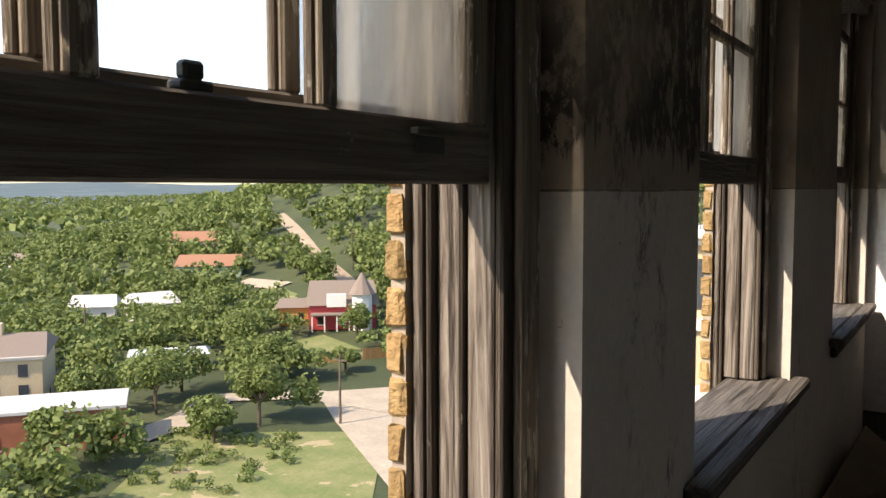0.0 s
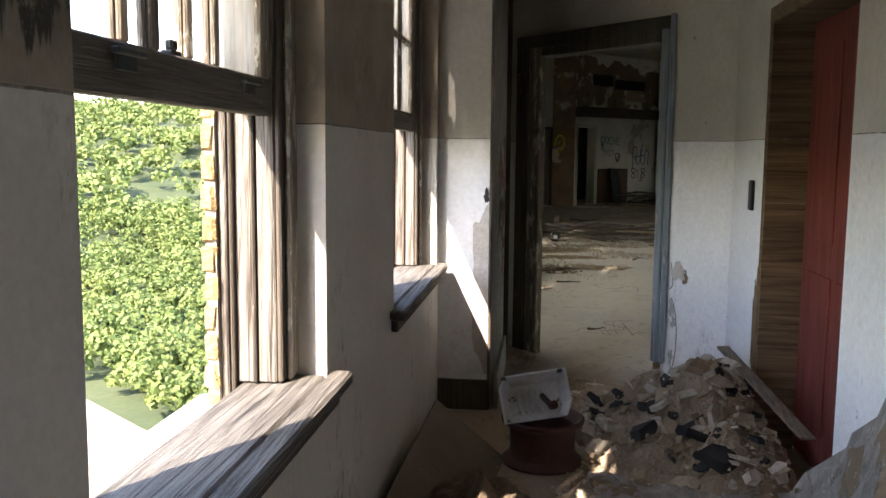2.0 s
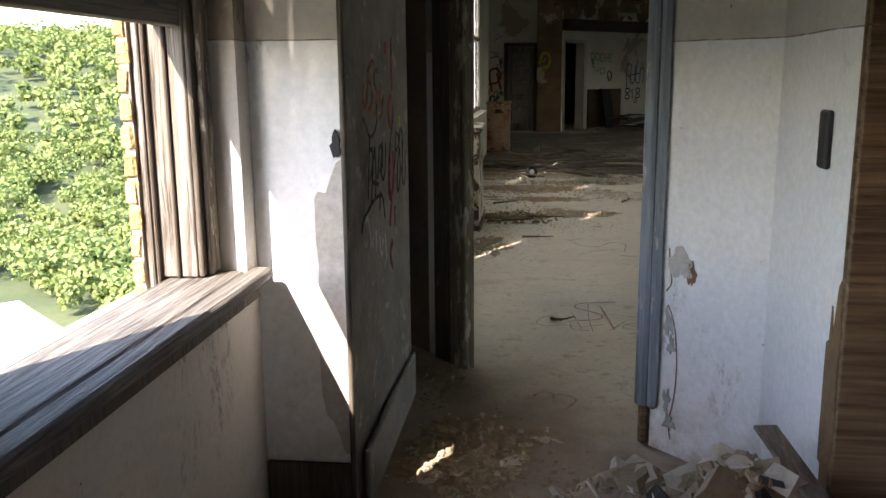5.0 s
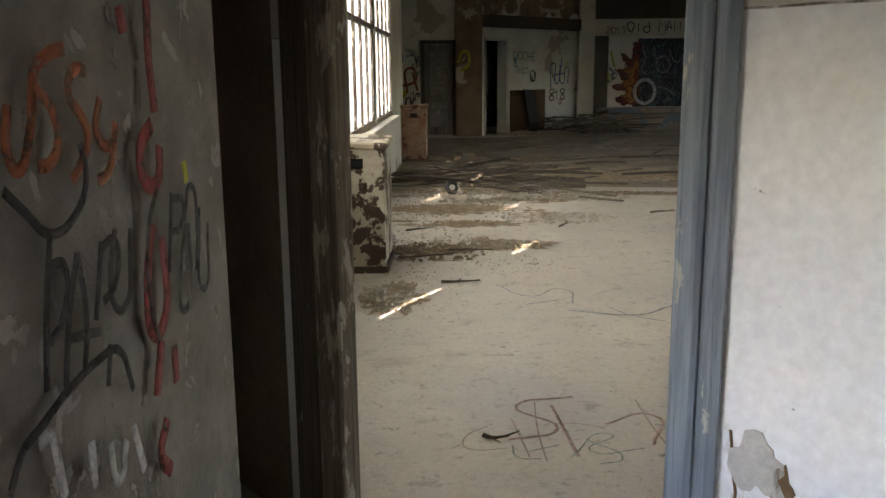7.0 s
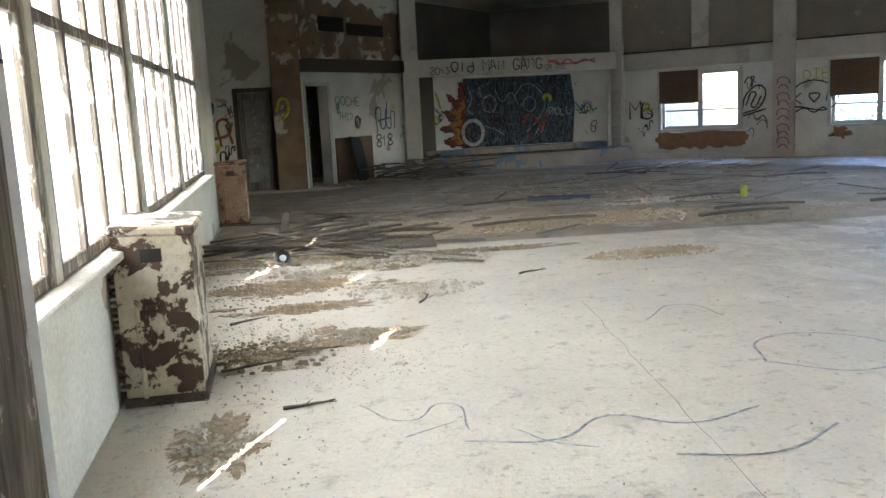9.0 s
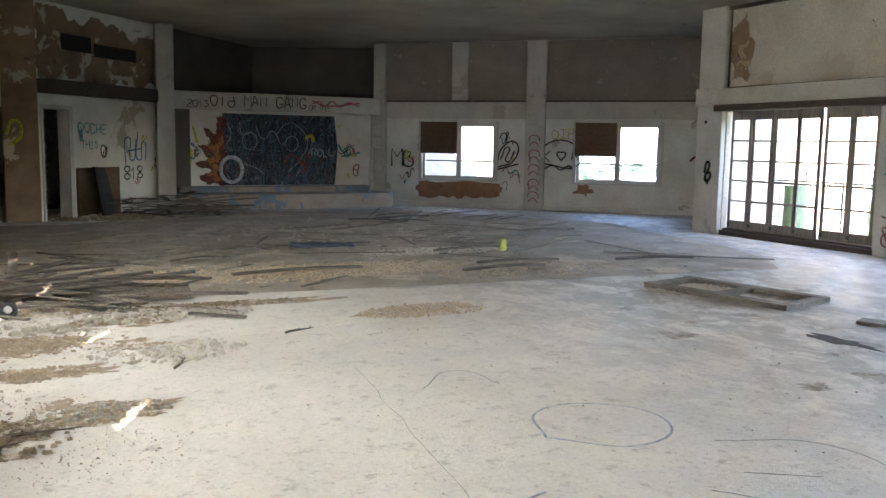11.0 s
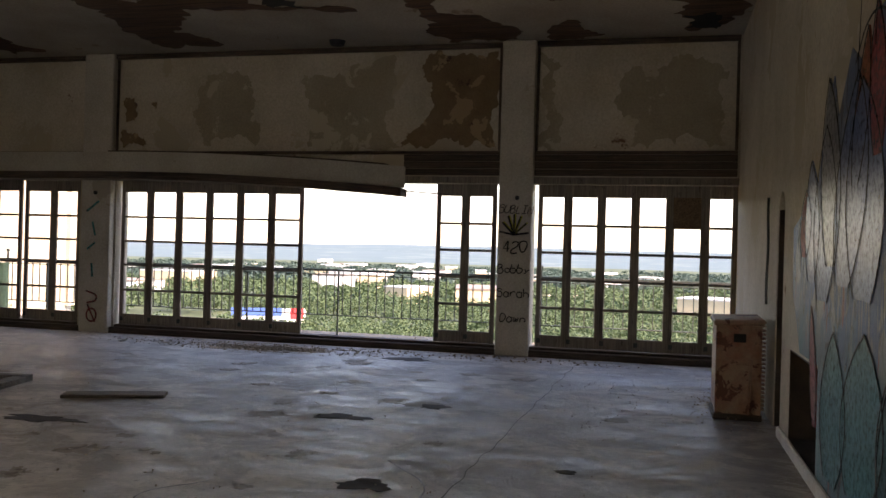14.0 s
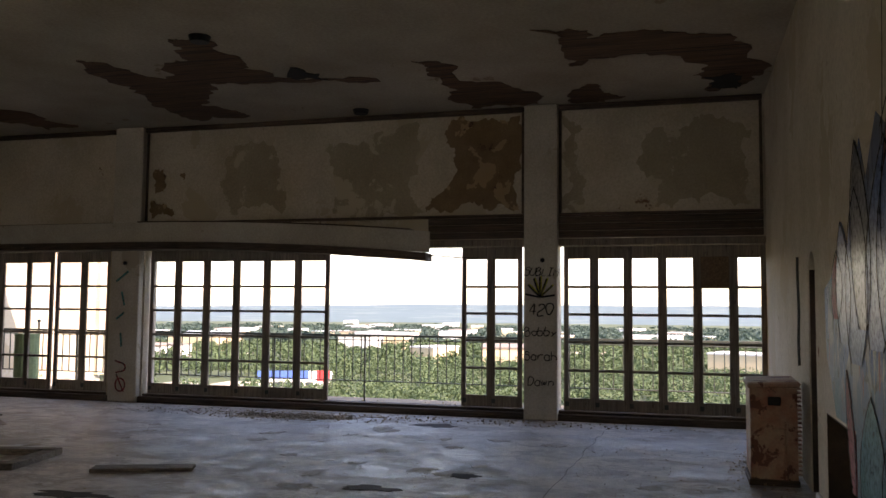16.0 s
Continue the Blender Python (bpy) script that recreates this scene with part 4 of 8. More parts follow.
def lettering(name, words, m, size, mat, parent, label="", squeeze=1.0, slant=0.0, thick=0.0):
    """A word in shaky sprayed strokes, centred on m's origin, its foot on m's x axis."""
    r = random.Random(words)
    step = 0.62 * size * squeeze
    lines, sharp = [], set()
    for k, ch in enumerate(words):
        if ch not in GLYPHS:
            continue
        x0 = (k - len(words) / 2 + 0.1) * step
        dz, g = r.uniform(-0.06, 0.06) * size, r.uniform(0.88, 1.12)
        for st_ in GLYPHS[ch].split(";"):
            if ch in "AEHIKLMNTWXY14":
                sharp.add(len(lines))
            lines.append([(x0 + (0.115 * int(q[0]) * squeeze * g + slant * 0.12 * int(q[1]) * g + r.uniform(-0.018, 0.018)) * size, dz + (0.12 * int(q[1]) * g + r.uniform(-0.018, 0.018)) * size) for q in st_.split()])
    return strokes(name, m, lines, 0.046 * size + thick, mat, parent, 0.0, label or "sprayed writing", sharp)


def spray(name, col, rough=0.6):
    """Worn spray paint: the wall shows through where the coat is thin."""
    m = plain(name, col, rough)
    nt = m.node_tree
    t = Tree(nt)
    thin = nt.nodes.new("ShaderNodeBsdfTransparent")
    mx = nt.nodes.new("ShaderNodeMixShader")
    nt.links.new(t.ramp(t.noise(24, 7, 0.72), 0.32, 0.56, 0.3, 0.93), mx.inputs[0])
    nt.links.new(thin.outputs[0], mx.inputs[1])
    nt.links.new(nt.nodes["Principled BSDF"].outputs[0], mx.inputs[2])
    nt.links.new(mx.outputs[0], nt.nodes["Material Output"].inputs[0])
    return m
P_BLACK, P_RED, P_ORANGE = spray("black_spray", (0.02, 0.02, 0.022)), spray("red_spray", (0.3, 0.05, 0.05)), spray("orange_spray", (0.32, 0.09, 0.03))
P_BLUE, P_TEAL, P_YELLOW, P_PINK, P_WHITE = spray("blue_spray", (0.05, 0.15, 0.35)), spray("teal_spray", (0.05, 0.28, 0.27)), spray("yellow_spray", (0.55, 0.55, 0.05)), spray("pink_spray", (0.5, 0.12, 0.16)), spray("white_spray", (0.55, 0.56, 0.58))

strokes("flake_edge", dm, [[(1.49, 0.57), (1.515, 0.52), (1.535, 0.42), (1.54, 0.3), (1.53, 0.2), (1.515, 0.12), (1.525, 0.06)], [(1.48, 0.62), (1.5, 0.65), (1.495, 0.7), (1.485, 0.78)]], 0.0035, M_TANSPOT, WALL["wall_slanting"], 0.003)
# lobby wall scrawls: the wall runs along +y, so its plane faces +x
lm = Matrix.Translation((0.024, 5.5, 0)) @ Matrix.Rotation(math.atan2(1.64, 0.024), 4, "Z")
lw = WALL["wall_lobby"]
strokes("writing", lm, [[(0.15, 1.37), (0.14, 1.31), (0.16, 1.29), (0.19, 1.32), (0.22, 1.41)], [(0.31, 1.44), (0.26, 1.43), (0.22, 1.4), (0.26, 1.36), (0.27, 1.32), (0.24, 1.29), (0.21, 1.29)], [(0.37, 1.41), (0.33, 1.41), (0.31, 1.38), (0.34, 1.35), (0.36, 1.32), (0.33, 1.28), (0.3, 1.26)], [(0.41, 1.37), (0.39, 1.32), (0.44, 1.3), (0.46, 1.33)], [(0.46, 1.33), (0.42, 1.26), (0.38, 1.25)]], 0.011, P_ORANGE, lw, 0.004, "orange sprayed letters USSY")
strokes("scrawl", lm, [[(0.12, 1.27), (0.16, 1.24), (0.22, 1.2), (0.29, 1.21), (0.34, 1.26), (0.33, 1.31)], [(0.22, 1.2), (0.19, 1.1), (0.17, 1)], [(0.21, 1.16), (0.25, 1.15), (0.23, 1.08), (0.19, 1.06)], [(0.29, 1.16), (0.25, 1.08), (0.22, 0.98)], [(0.29, 1.16), (0.3, 1.06), (0.28, 0.99)], [(0.24, 1.05), (0.34, 1.03)], [(0.37, 1.16), (0.33, 1.05)], [(0.36, 1.15), (0.42, 1.15), (0.41, 1.09), (0.36, 1.07)], [(0.42, 1.17), (0.39, 1.07), (0.43, 1.04), (0.48, 1.16)], [(0.22, 0.98), (0.32, 0.99), (0.4, 0.98), (0.44, 0.9)], [(0.35, 0.94), (0.37, 1)], [(0.22, 0.98), (0.14, 0.96), (0.1, 0.95), (0.06, 0.91)]], 0.0085, P_BLACK, lw, 0.005)
strokes("scrawl", lm, [[(0.61, 1.21), (0.56, 1.15), (0.54, 1.01), (0.57, 0.94)], [(0.68, 1.19), (0.64, 1.05)], [(0.68, 1.18), (0.74, 1.16), (0.71, 1.12), (0.67, 1.12)], [(0.74, 1.13), (0.79, 1.19), (0.81, 1.08)], [(0.75, 1.12), (0.7, 1.04), (0.7, 0.96), (0.75, 1), (0.76, 1.12)], [(0.83, 1.14), (0.79, 1.02)], [(0.83, 1.14), (0.83, 0.97), (0.88, 1.1)]], 0.0085, P_BLACK, lw, 0.005)
strokes("scrawl", lm, [[(0.63, 1.53), (0.62, 1.43), (0.63, 1.34)], [(0.61, 1.32), (0.55, 1.28), (0.56, 1.23), (0.62, 1.22), (0.64, 1.28)], [(0.58, 1.15), (0.54, 1.06), (0.55, 0.96), (0.61, 0.98), (0.62, 1.12)], [(0.58, 0.94), (0.54, 0.85)], [(0.58, 0.79), (0.54, 0.74), (0.58, 0.69)], [(0.51, 1.51), (0.52, 1.47)], [(0.64, 0.91), (0.64, 0.84)]], 0.017, P_RED, lw, 0.0035)
strokes("scrawl", lm, [[(0.18, 0.91), (0.19, 0.84)], [(0.28, 0.88), (0.28, 0.81)], [(0.34, 0.85), (0.36, 0.78), (0.4, 0.83)], [(0.14, 0.94), (0.17, 0.94), (0.18, 0.91)], [(0.43, 0.84), (0.46, 0.75)]], 0.012, P_WHITE, lw, 0.004)
strokes("scrawl", lm, [[(0.76, 1.24), (0.77, 1.2)]], 0.014, P_YELLOW, lw, 0.004)

# ---------- hall: glazed doors, piers, valance ----------
def french_leaf_meshes(w):
    """Meshes of one glazed leaf of width w: stiles, rails and glazing bars."""
    out = []
    def mk(name, boxes):
        bm = bmesh.new()
        for lo, hi in boxes:
            cube(bm, lo, hi, 0.004)
        me = bpy.data.meshes.new(name)
        bm.to_mesh(me)
        bm.free()
        me.materials.append(M_FRENCH)
        out.append((name, me))
    st = 0.06
    mk("stile", [((0, -0.016, 0), (st, 0.02, 2.08))])
    mk("stile", [((w - st, -0.02, 0), (w, 0.02, 2.08))])
    mk("bottom_rail", [((st, -0.019, 0), (w - st, 0.019, 0.15))])
    mk("top_rail", [((st, -0.019, 1.92), (w - st, 0.019, 2.08))])
    for z in (0.50, 0.86, 1.21, 1.56):
        mk("glazing_bar", [((st, -0.016, z - 0.017), (w - st, 0.016, z + 0.017))])
    return out


def french_door(y0, y1, swing=0.0, label="grey-brown painted glazed door leaf with five open lights", xo=0.0):
    d = thing("glazed_door", label, "door", Matrix.Translation((FX + 0.1 + xo, y1, 0.125)) @ Matrix.Rotation(-math.pi / 2 + swing, 4, "Z"), "glazed doors to the balcony", "structure")
    for name, me in french_leaf_meshes(round(y1 - y0, 2)):
        mesh_part(name, me, d)
    bm = bmesh.new()
    cube(bm, (0.02, -0.035, 0.05), (0.07, -0.019, 0.11), 0.004)
    part("bolt", bm, M_IRON, d, "dark iron foot bolt")
    return d


edges_c = [8.31, 7.93, 7.51, 7.09, 6.67, 6.25, 5.88]
edges_b = [14.41, 13.95, 13.48, 13.0, 12.52, 12.04, 11.57]
edges_b2 = [9.66, 9.27, 8.86]
edges_a = [18.06, 17.58, 17.1, 16.6, 16.08, 15.58, 15.1]
for edges in (edges_c, edges_b, edges_b2):
    for hi, lo in zip(edges, edges[1:]):
        french_door(lo - 0.004, hi + 0.004)
for i, (hi, lo) in enumerate(zip(edges_a, edges_a[1:])):
    french_door(lo + 0.004, hi - 0.004, (0, 0, 0.12, -0.1, 0.05, 0)[i], "grey-brown glazed door leaf hanging slightly ajar" if i in (2, 3, 4) else "grey-brown painted glazed door leaf with five open lights")
ob = part("light_cover", box((FX + 0.07, 6.30, 1.68), (FX + 0.082, 6.63, 2.06), 0.003), M_BROWN)
tagged(ob, "brown board closing one light of a glazed door", "board")
part("trim_threshold", box((FX - 0.06, 5.9, 0.0), (FX + 0.34, 18.1, 0.085), 0.008), M_BEAM)
tagged(bpy.data.objects["trim_threshold"], "worn dark wooden threshold under the glazed doors", "threshold", kind="structure")
part("trim_threshold_track", box((FX + 0.02, 5.9, 0.085), (FX + 0.2, 18.1, 0.12), 0.006), M_BEAM)
tagged(bpy.data.objects["trim_threshold_track"], "grimy door track on the threshold", "threshold", kind="structure")
for a, b in BAYS:
    part("trim_head", box((FX + 0.03, a, 2.212), (FX + 0.25, b, 2.30), 0.006), M_FRENCH)
    tagged(bpy.data.objects["trim_head"] if len(BAYS) == 1 else scene.collection.objects[-1], "painted wooden head over the glazed doors", "trim", kind="structure")
M_PIER = surf("pier_plaster", (0.56, 0.52, 0.44), (0.45, 0.41, 0.33), 2, 0.85, 40, patch=(0.36, 0.32, 0.25), pscale=1.6, pcut=0.6, spots=(0.2, 0.13, 0.08), sscale=6, scut=0.7)
for a, b in ((8.37, 8.80), (14.48, 14.96), (18.12, 18.74)):
    bm = bmesh.new()
    cube(bm, (FX - 0.10, a, 0), (FX + 0.02, b, HZ), 0.012)
    if a > 15:
        cube(bm, (FX - 0.14, a - 0.03, 2.3), (FX + 0.02, b + 0.03, 2.62), 0.012)
    ob = part("pillar_pier", bm, M_PIER)
    tagged(ob, "pale plaster pier with graffiti between the glazed doors", "pier", kind="structure")
# panel mouldings and cornice
bm = bmesh.new()
for a, b in ((5.9, 8.36), (8.81, 14.47), (14.97, 18.11)):
    cube(bm, (FX - 0.045, a, 2.585), (FX - 0.002, b, 2.625), 0.006)
    cube(bm, (FX - 0.03, a, 2.63), (FX - 0.002, a + 0.035, 3.95), 0.006)
    cube(bm, (FX - 0.03, b - 0.035, 2.63), (FX - 0.002, b, 3.95), 0.006)
    cube(bm, (FX - 0.07, a, 3.955), (FX - 0.002, b, 4.02), 0.008)
tagged(part("trim_panels", bm, M_BEAM), "dark stained mouldings round the wall panels", "trim", kind="structure")
# rotten boards over the first bay and right of the valance
board_set = thing("lintel_boards", "rotten dark boards over the glazed doors, paint nearly gone", "boards")
for a, b in ((5.9, 8.36), (8.81, 10.1)):
    for k, (z0, z1) in enumerate(((2.31, 2.395), (2.40, 2.49), (2.495, 2.58))):
        part("board", box((FX - 0.03 - 0.006 * k, a, z0), (FX - 0.002, b, z1), 0.006), M_BEAM, board_set)
# sagging valance: pale fascia with a dark soffit
M_VALANCE = surf("valance_paint", (0.5, 0.47, 0.39), (0.42, 0.38, 0.31), 2, 0.8, 40, spots=(0.2, 0.15, 0.1), sscale=5)
def sag(y):
    k = max(0.0, min(1.0, (14.4 - y) / 4.4))
    return -0.19 * k * k
val = thing("valance", "long cream-painted valance, sagging loose at its broken end", "valance")
def long_box(x0, x1, z0, z1, y0, y1, mat, name, rag=0.0):
    bm = bmesh.new()
    n = 24
    ring = []
    for i in range(n + 1):
        y = y0 + (y1 - y0) * i / n
        s = sag(y)
        xx = x0 - 0.10 * math.sin(math.pi * min(1, max(0, (y - 9.5) / 9.5)))
        zz = rag * noise.noise(Vector((y * 3, 0, 0)))
        ring.append([bm.verts.new((xx, y, z0 + s + zz)), bm.verts.new((x1, y, z0 + s + zz)), bm.verts.new((x1, y, z1 + s)), bm.verts.new((xx, y, z1 + s))])
    for a, b in zip(ring, ring[1:]):
        for i in range(4):
            bm.faces.new((a[i], a[(i + 1) % 4], b[(i + 1) % 4], b[i]))
    bm.faces.new(ring[0][::-1])
    bm.faces.new(ring[-1])
    bmesh.ops.recalc_face_normals(bm, faces=bm.faces)
    return part(name, bm, mat, val)
long_box(FX - 0.26, FX - 0.22, 2.31, 2.585, 10.02, 18.1, M_VALANCE, "fascia")
long_box(FX - 0.30, FX - 0.02, 2.2, 2.305, 10.05, 18.1, M_BEAM, "soffit", 0.01)
long_box(FX - 0.2, FX - 0.04, 2.59, 2.61, 10.3, 14.4, M_BEAM, "top_board", 0.01)
ob = part("splinter", box((-0.02, -0.5, -0.008), (0.02, 0.5, 0.008), 0.002), M_BEAM, val)
ob.matrix_basis = pose(FX - 0.12, 9.9, 2.08, 4, 0, 3)

# ---------- balcony ----------
rough_slab("pavement_balcony", [(12.28, 4.5), (14.0, 4.5), (14.0, 19.5), (12.28, 19.5)], -0.3, -0.03, M_DUST, "grimy balcony slab with debris", "balcony")
RX = 13.5
rail = thing("balcony_railing", "dark green wrought-iron balcony railing with thin bars", "railing", Matrix.Translation((RX, 5.0, -0.03)))
for z, h in ((0.985, 0.032), (0.925, 0.014), (0.30, 0.016)):
    part("rail_bar", box((-0.018, 0, z), (0.018, 14.3, z + h), 0.003), M_IRON, rail)
bar_me = bpy.data.meshes.new("baluster")
bm = box((-0.007, -0.007, 0.3), (0.007, 0.007, 0.99), 0.0)
bm.to_mesh(bar_me)
bm.free()
bar_me.materials.append(M_IRON)
for i in range(104):
    o = mesh_part("baluster", bar_me, rail)
    o.location = (0, 0.08 + i * 0.1365, 0)
for y in (0.5, 3.44, 5.0, 6.57, 8.1, 9.82, 11.8, 13.6):
    bm = bmesh.new()
    cube(bm, (-0.012, y - 0.012, 0), (0.012, y + 0.012, 1.0), 0.002)
    part("post", bm, M_IRON, rail)
for y in (3.44, 9.82, 12.6):
    bm = bmesh.new()
    rod(bm, (0, y, 0), (0, y, 1.12), 0.018, 8)
    bmesh.ops.create_uvsphere(bm, u_segments=8, v_segments=6, radius=0.03, matrix=Matrix.Translation((0, y, 1.15)))
    for k in range(40):
        a0, a1 = k * 0.32, (k + 1) * 0.32
        r0, r1 = 0.16 - 0.0035 * k, 0.16 - 0.0035 * (k + 1)
        rod(bm, (0, y + 0.17 + r0 * math.cos(a0), 0.55 + 1.7 * r0 * math.sin(a0)), (0, y + 0.17 + r1 * math.cos(a1), 0.55 + 1.7 * r1 * math.sin(a1)), 0.008, 5)
    part("scroll_panel", bm, M_IRON, rail, "newel with a scrolled iron panel")
M_GREEN = surf("green_paint", (0.2, 0.28, 0.14), (0.14, 0.2, 0.1), 4, 0.7, 40)
bin_ = thing("metal_drum", "dented pale green metal drum on the balcony", "drum", Matrix.Translation((12.9, 17.3, -0.03)))
bm = bmesh.new()
rod(bm, (0, 0, 0), (0, 0, 0.95), 0.19, 20)
part("body", bm, M_GREEN, bin_)
for z in (0.02, 0.32, 0.64, 0.93):
    bm = bmesh.new()
    rod(bm, (0, 0, z - 0.012), (0, 0, z + 0.012), 0.198, 20)
    part("hoop", bm, M_GREEN, bin_)

# ---------- hall: windows on the left wall ----------
M_MILK = glass("whitened_glass", 2.6, (0.8, 0.8, 0.76), 0.82)
for i, (y0, y1) in enumerate(HALL_WIN):
    w = thing("window", "tall hall window with whitened panes and peeling frame", "window", Matrix.Translation((WX - 0.15, y0, 0.82)), "hall windows", "structure")
    n = 4
    for k in range(n + 1):
        yy = (y1 - y0) * k / n
        part("mullion", box((-0.03, yy - (0.0 if k == 0 else 0.035 if k < n else 0.07), 0), (0.03, yy + (0.07 if k == 0 else 0.035 if k < n else 0), 2.88), 0.004), M_PAINTWOOD, w)
    for z in (0.0, 1.05, 2.02, 2.82):
        part("rail", box((-0.026, 0.07, z), (0.026, y1 - y0 - 0.07, z + 0.06), 0.004), M_PAINTWOOD, w)
    for k in range(n):
        ya, yb = (y1 - y0) * k / n + 0.036, (y1 - y0) * (k + 1) / n - 0.036
        if k == 0:
            ya += 0.035
        if k == n - 1:
            yb -= 0.035
        for tier, (z0, z1) in enumerate(((0.062, 1.048), (1.112, 2.018), (2.082, 2.818))):
            if k == 1 and tier in ((0, 2), (2,), (0, 1), (1,))[i]:
                part("pane", box((-0.004, ya, z0), (0.0, ya + 0.1, z1)), M_MILK, w)
                part("pane", box((-0.004, ya + 0.135, z0), (0.0, yb, z1)), M_MILK, w)
            else:
                part("pane", box((-0.004, ya, z0), (0.0, yb, z1)), M_MILK, w)
    part("stool", box((-0.05, -0.06, -0.045), (0.14, y1 - y0 + 0.06, 0.0), 0.008), M_REVEAL, w)

# ---------- hall: heaters ----------
def heater(m, mat, label, w=0.4, d=0.5, h=0.9, tilt=0.0):
    t = thing("convector_heater", label, "heater", m)
    part("end_panel", box((0, -0.012, 0.05), (w, 0.012, h - 0.06), 0.004), mat, t)
    part("front_panel", box((w - 0.02, 0.013, 0.07), (w, d, h - 0.06), 0.004), mat, t)
    part("back_panel", box((0, 0.013, 0.05), (0.015, d, h - 0.04), 0.003), mat, t)
    for k in range(22):
        part("grille_slat", box((-0.03, -0.004, 0.09 + k * 0.034), (-0.001, 0.09, 0.104 + k * 0.034), 0.0), mat, t)
    part("base", box((-0.01, -0.02, 0), (w + 0.015, d, 0.05), 0.004), M_BEAM, t)
    lid = part("lid", box((-0.02, -0.03, 0), (w + 0.02, d + 0.02, 0.05), 0.012), mat, t, "loose lid, flaked to rust")
    lid.matrix_basis = pose(0, 0, h - 0.055, tilt * 0.5, tilt, 0)
    part("painted_valve_opening", box((w * 0.35, -0.016, h - 0.2), (w * 0.62, -0.0125, h - 0.13), 0.002), M_HOLESHADE, t)
    bm = bmesh.new()
    rod(bm, (w * 0.25, -0.03, 0.05), (w * 0.25, -0.03, h * 0.6), 0.012, 8)
    rod(bm, (w * 0.25, -0.03, h * 0.55), (w * 0.55, -0.03, h * 0.55), 0.012, 8)
    part("pipe", bm, mat, t)
    return t


heater(Matrix.Translation((-0.36, 10.6, 0)), M_RUST, "cream enamel convector heater flaked to black rust below the window", 0.39, 0.55, 0.95, 3)
heater(Matrix.Translation((-0.385, 18.3, 0)), M_RUST_RED, "rust-red convector heater with a cream lid by the windows", 0.39, 0.5, 0.9, -2)
heater(Matrix.Translation((8.50, 6.31, 0)) @ Matrix.Rotation(-math.pi / 2, 4, "Z") @ Matrix.Scale(-1, 4, (1, 0, 0)) @ Matrix.Translation((-0.36, 0, 0)), M_RUST_RED, "rust-streaked cream and red heater by the painted wall", 0.36, 0.5, 0.84, 2)

# ---------- hall: painted chimney wall ----------
def mural_material(name, tones, lines, scale, gloss):
    m, nt, bs = nodes_of(name)
    t = Tree(nt)
    v = t.stretch(scale, scale, scale * 0.45)
    n = t.noise(1.0, 3, 0.5, v, 1.6)
    rampn = nt.nodes.new("ShaderNodeValToRGB")
    el = rampn.color_ramp.elements
    el[0].position, el[0].color = 0.0, (*tones[0], 1)
    el[1].position, el[1].color = 1.0, (*tones[-1], 1)
    for i, c in enumerate(tones[1:-1]):
        e = el.new(0.30 + 0.4 * (i + 0.5) / (len(tones) - 2))
        e.color = (*c, 1)
    rampn.color_ramp.interpolation = "CONSTANT"
    nt.links.new(n, rampn.inputs[0])
    col = rampn.outputs[0]
    n2 = t.noise(1.3, 2, 0.5, v, 2.2)
    ink = t.math("LESS_THAN", t.math("ABSOLUTE", t.math("SUBTRACT", n2, 0.5)), 0.016)
    col = t.mix(ink, col, lines)
    ink2 = t.math("LESS_THAN", t.math("ABSOLUTE", t.math("SUBTRACT", n2, 0.61)), 0.008)
    col = t.mix(ink2, col, (0.22, 0.23, 0.25))
    chips = t.ramp(t.noise(9, 8, 0.75, t.stretch(1.5, 1.5, 0.6)), 0.60, 0.62)
    col = t.mix(chips, col, (0.07, 0.07, 0.075))
    fine = t.noise(30, 6, 0.7)
    col = t.mix(0.4, col, t.mix(t.ramp(fine, 0.3, 0.7), (0.5, 0.5, 0.5), (1, 1, 1)), "MULTIPLY")
    nt.links.new(col, bs.inputs["Base Color"])
    bs.inputs["Roughness"].default_value = gloss
    bs.inputs["Specular IOR Level"].default_value = 0.3
    t.bump(t.math("SUBTRACT", fine, chips), bs, 0.5, 0.006)
    return m


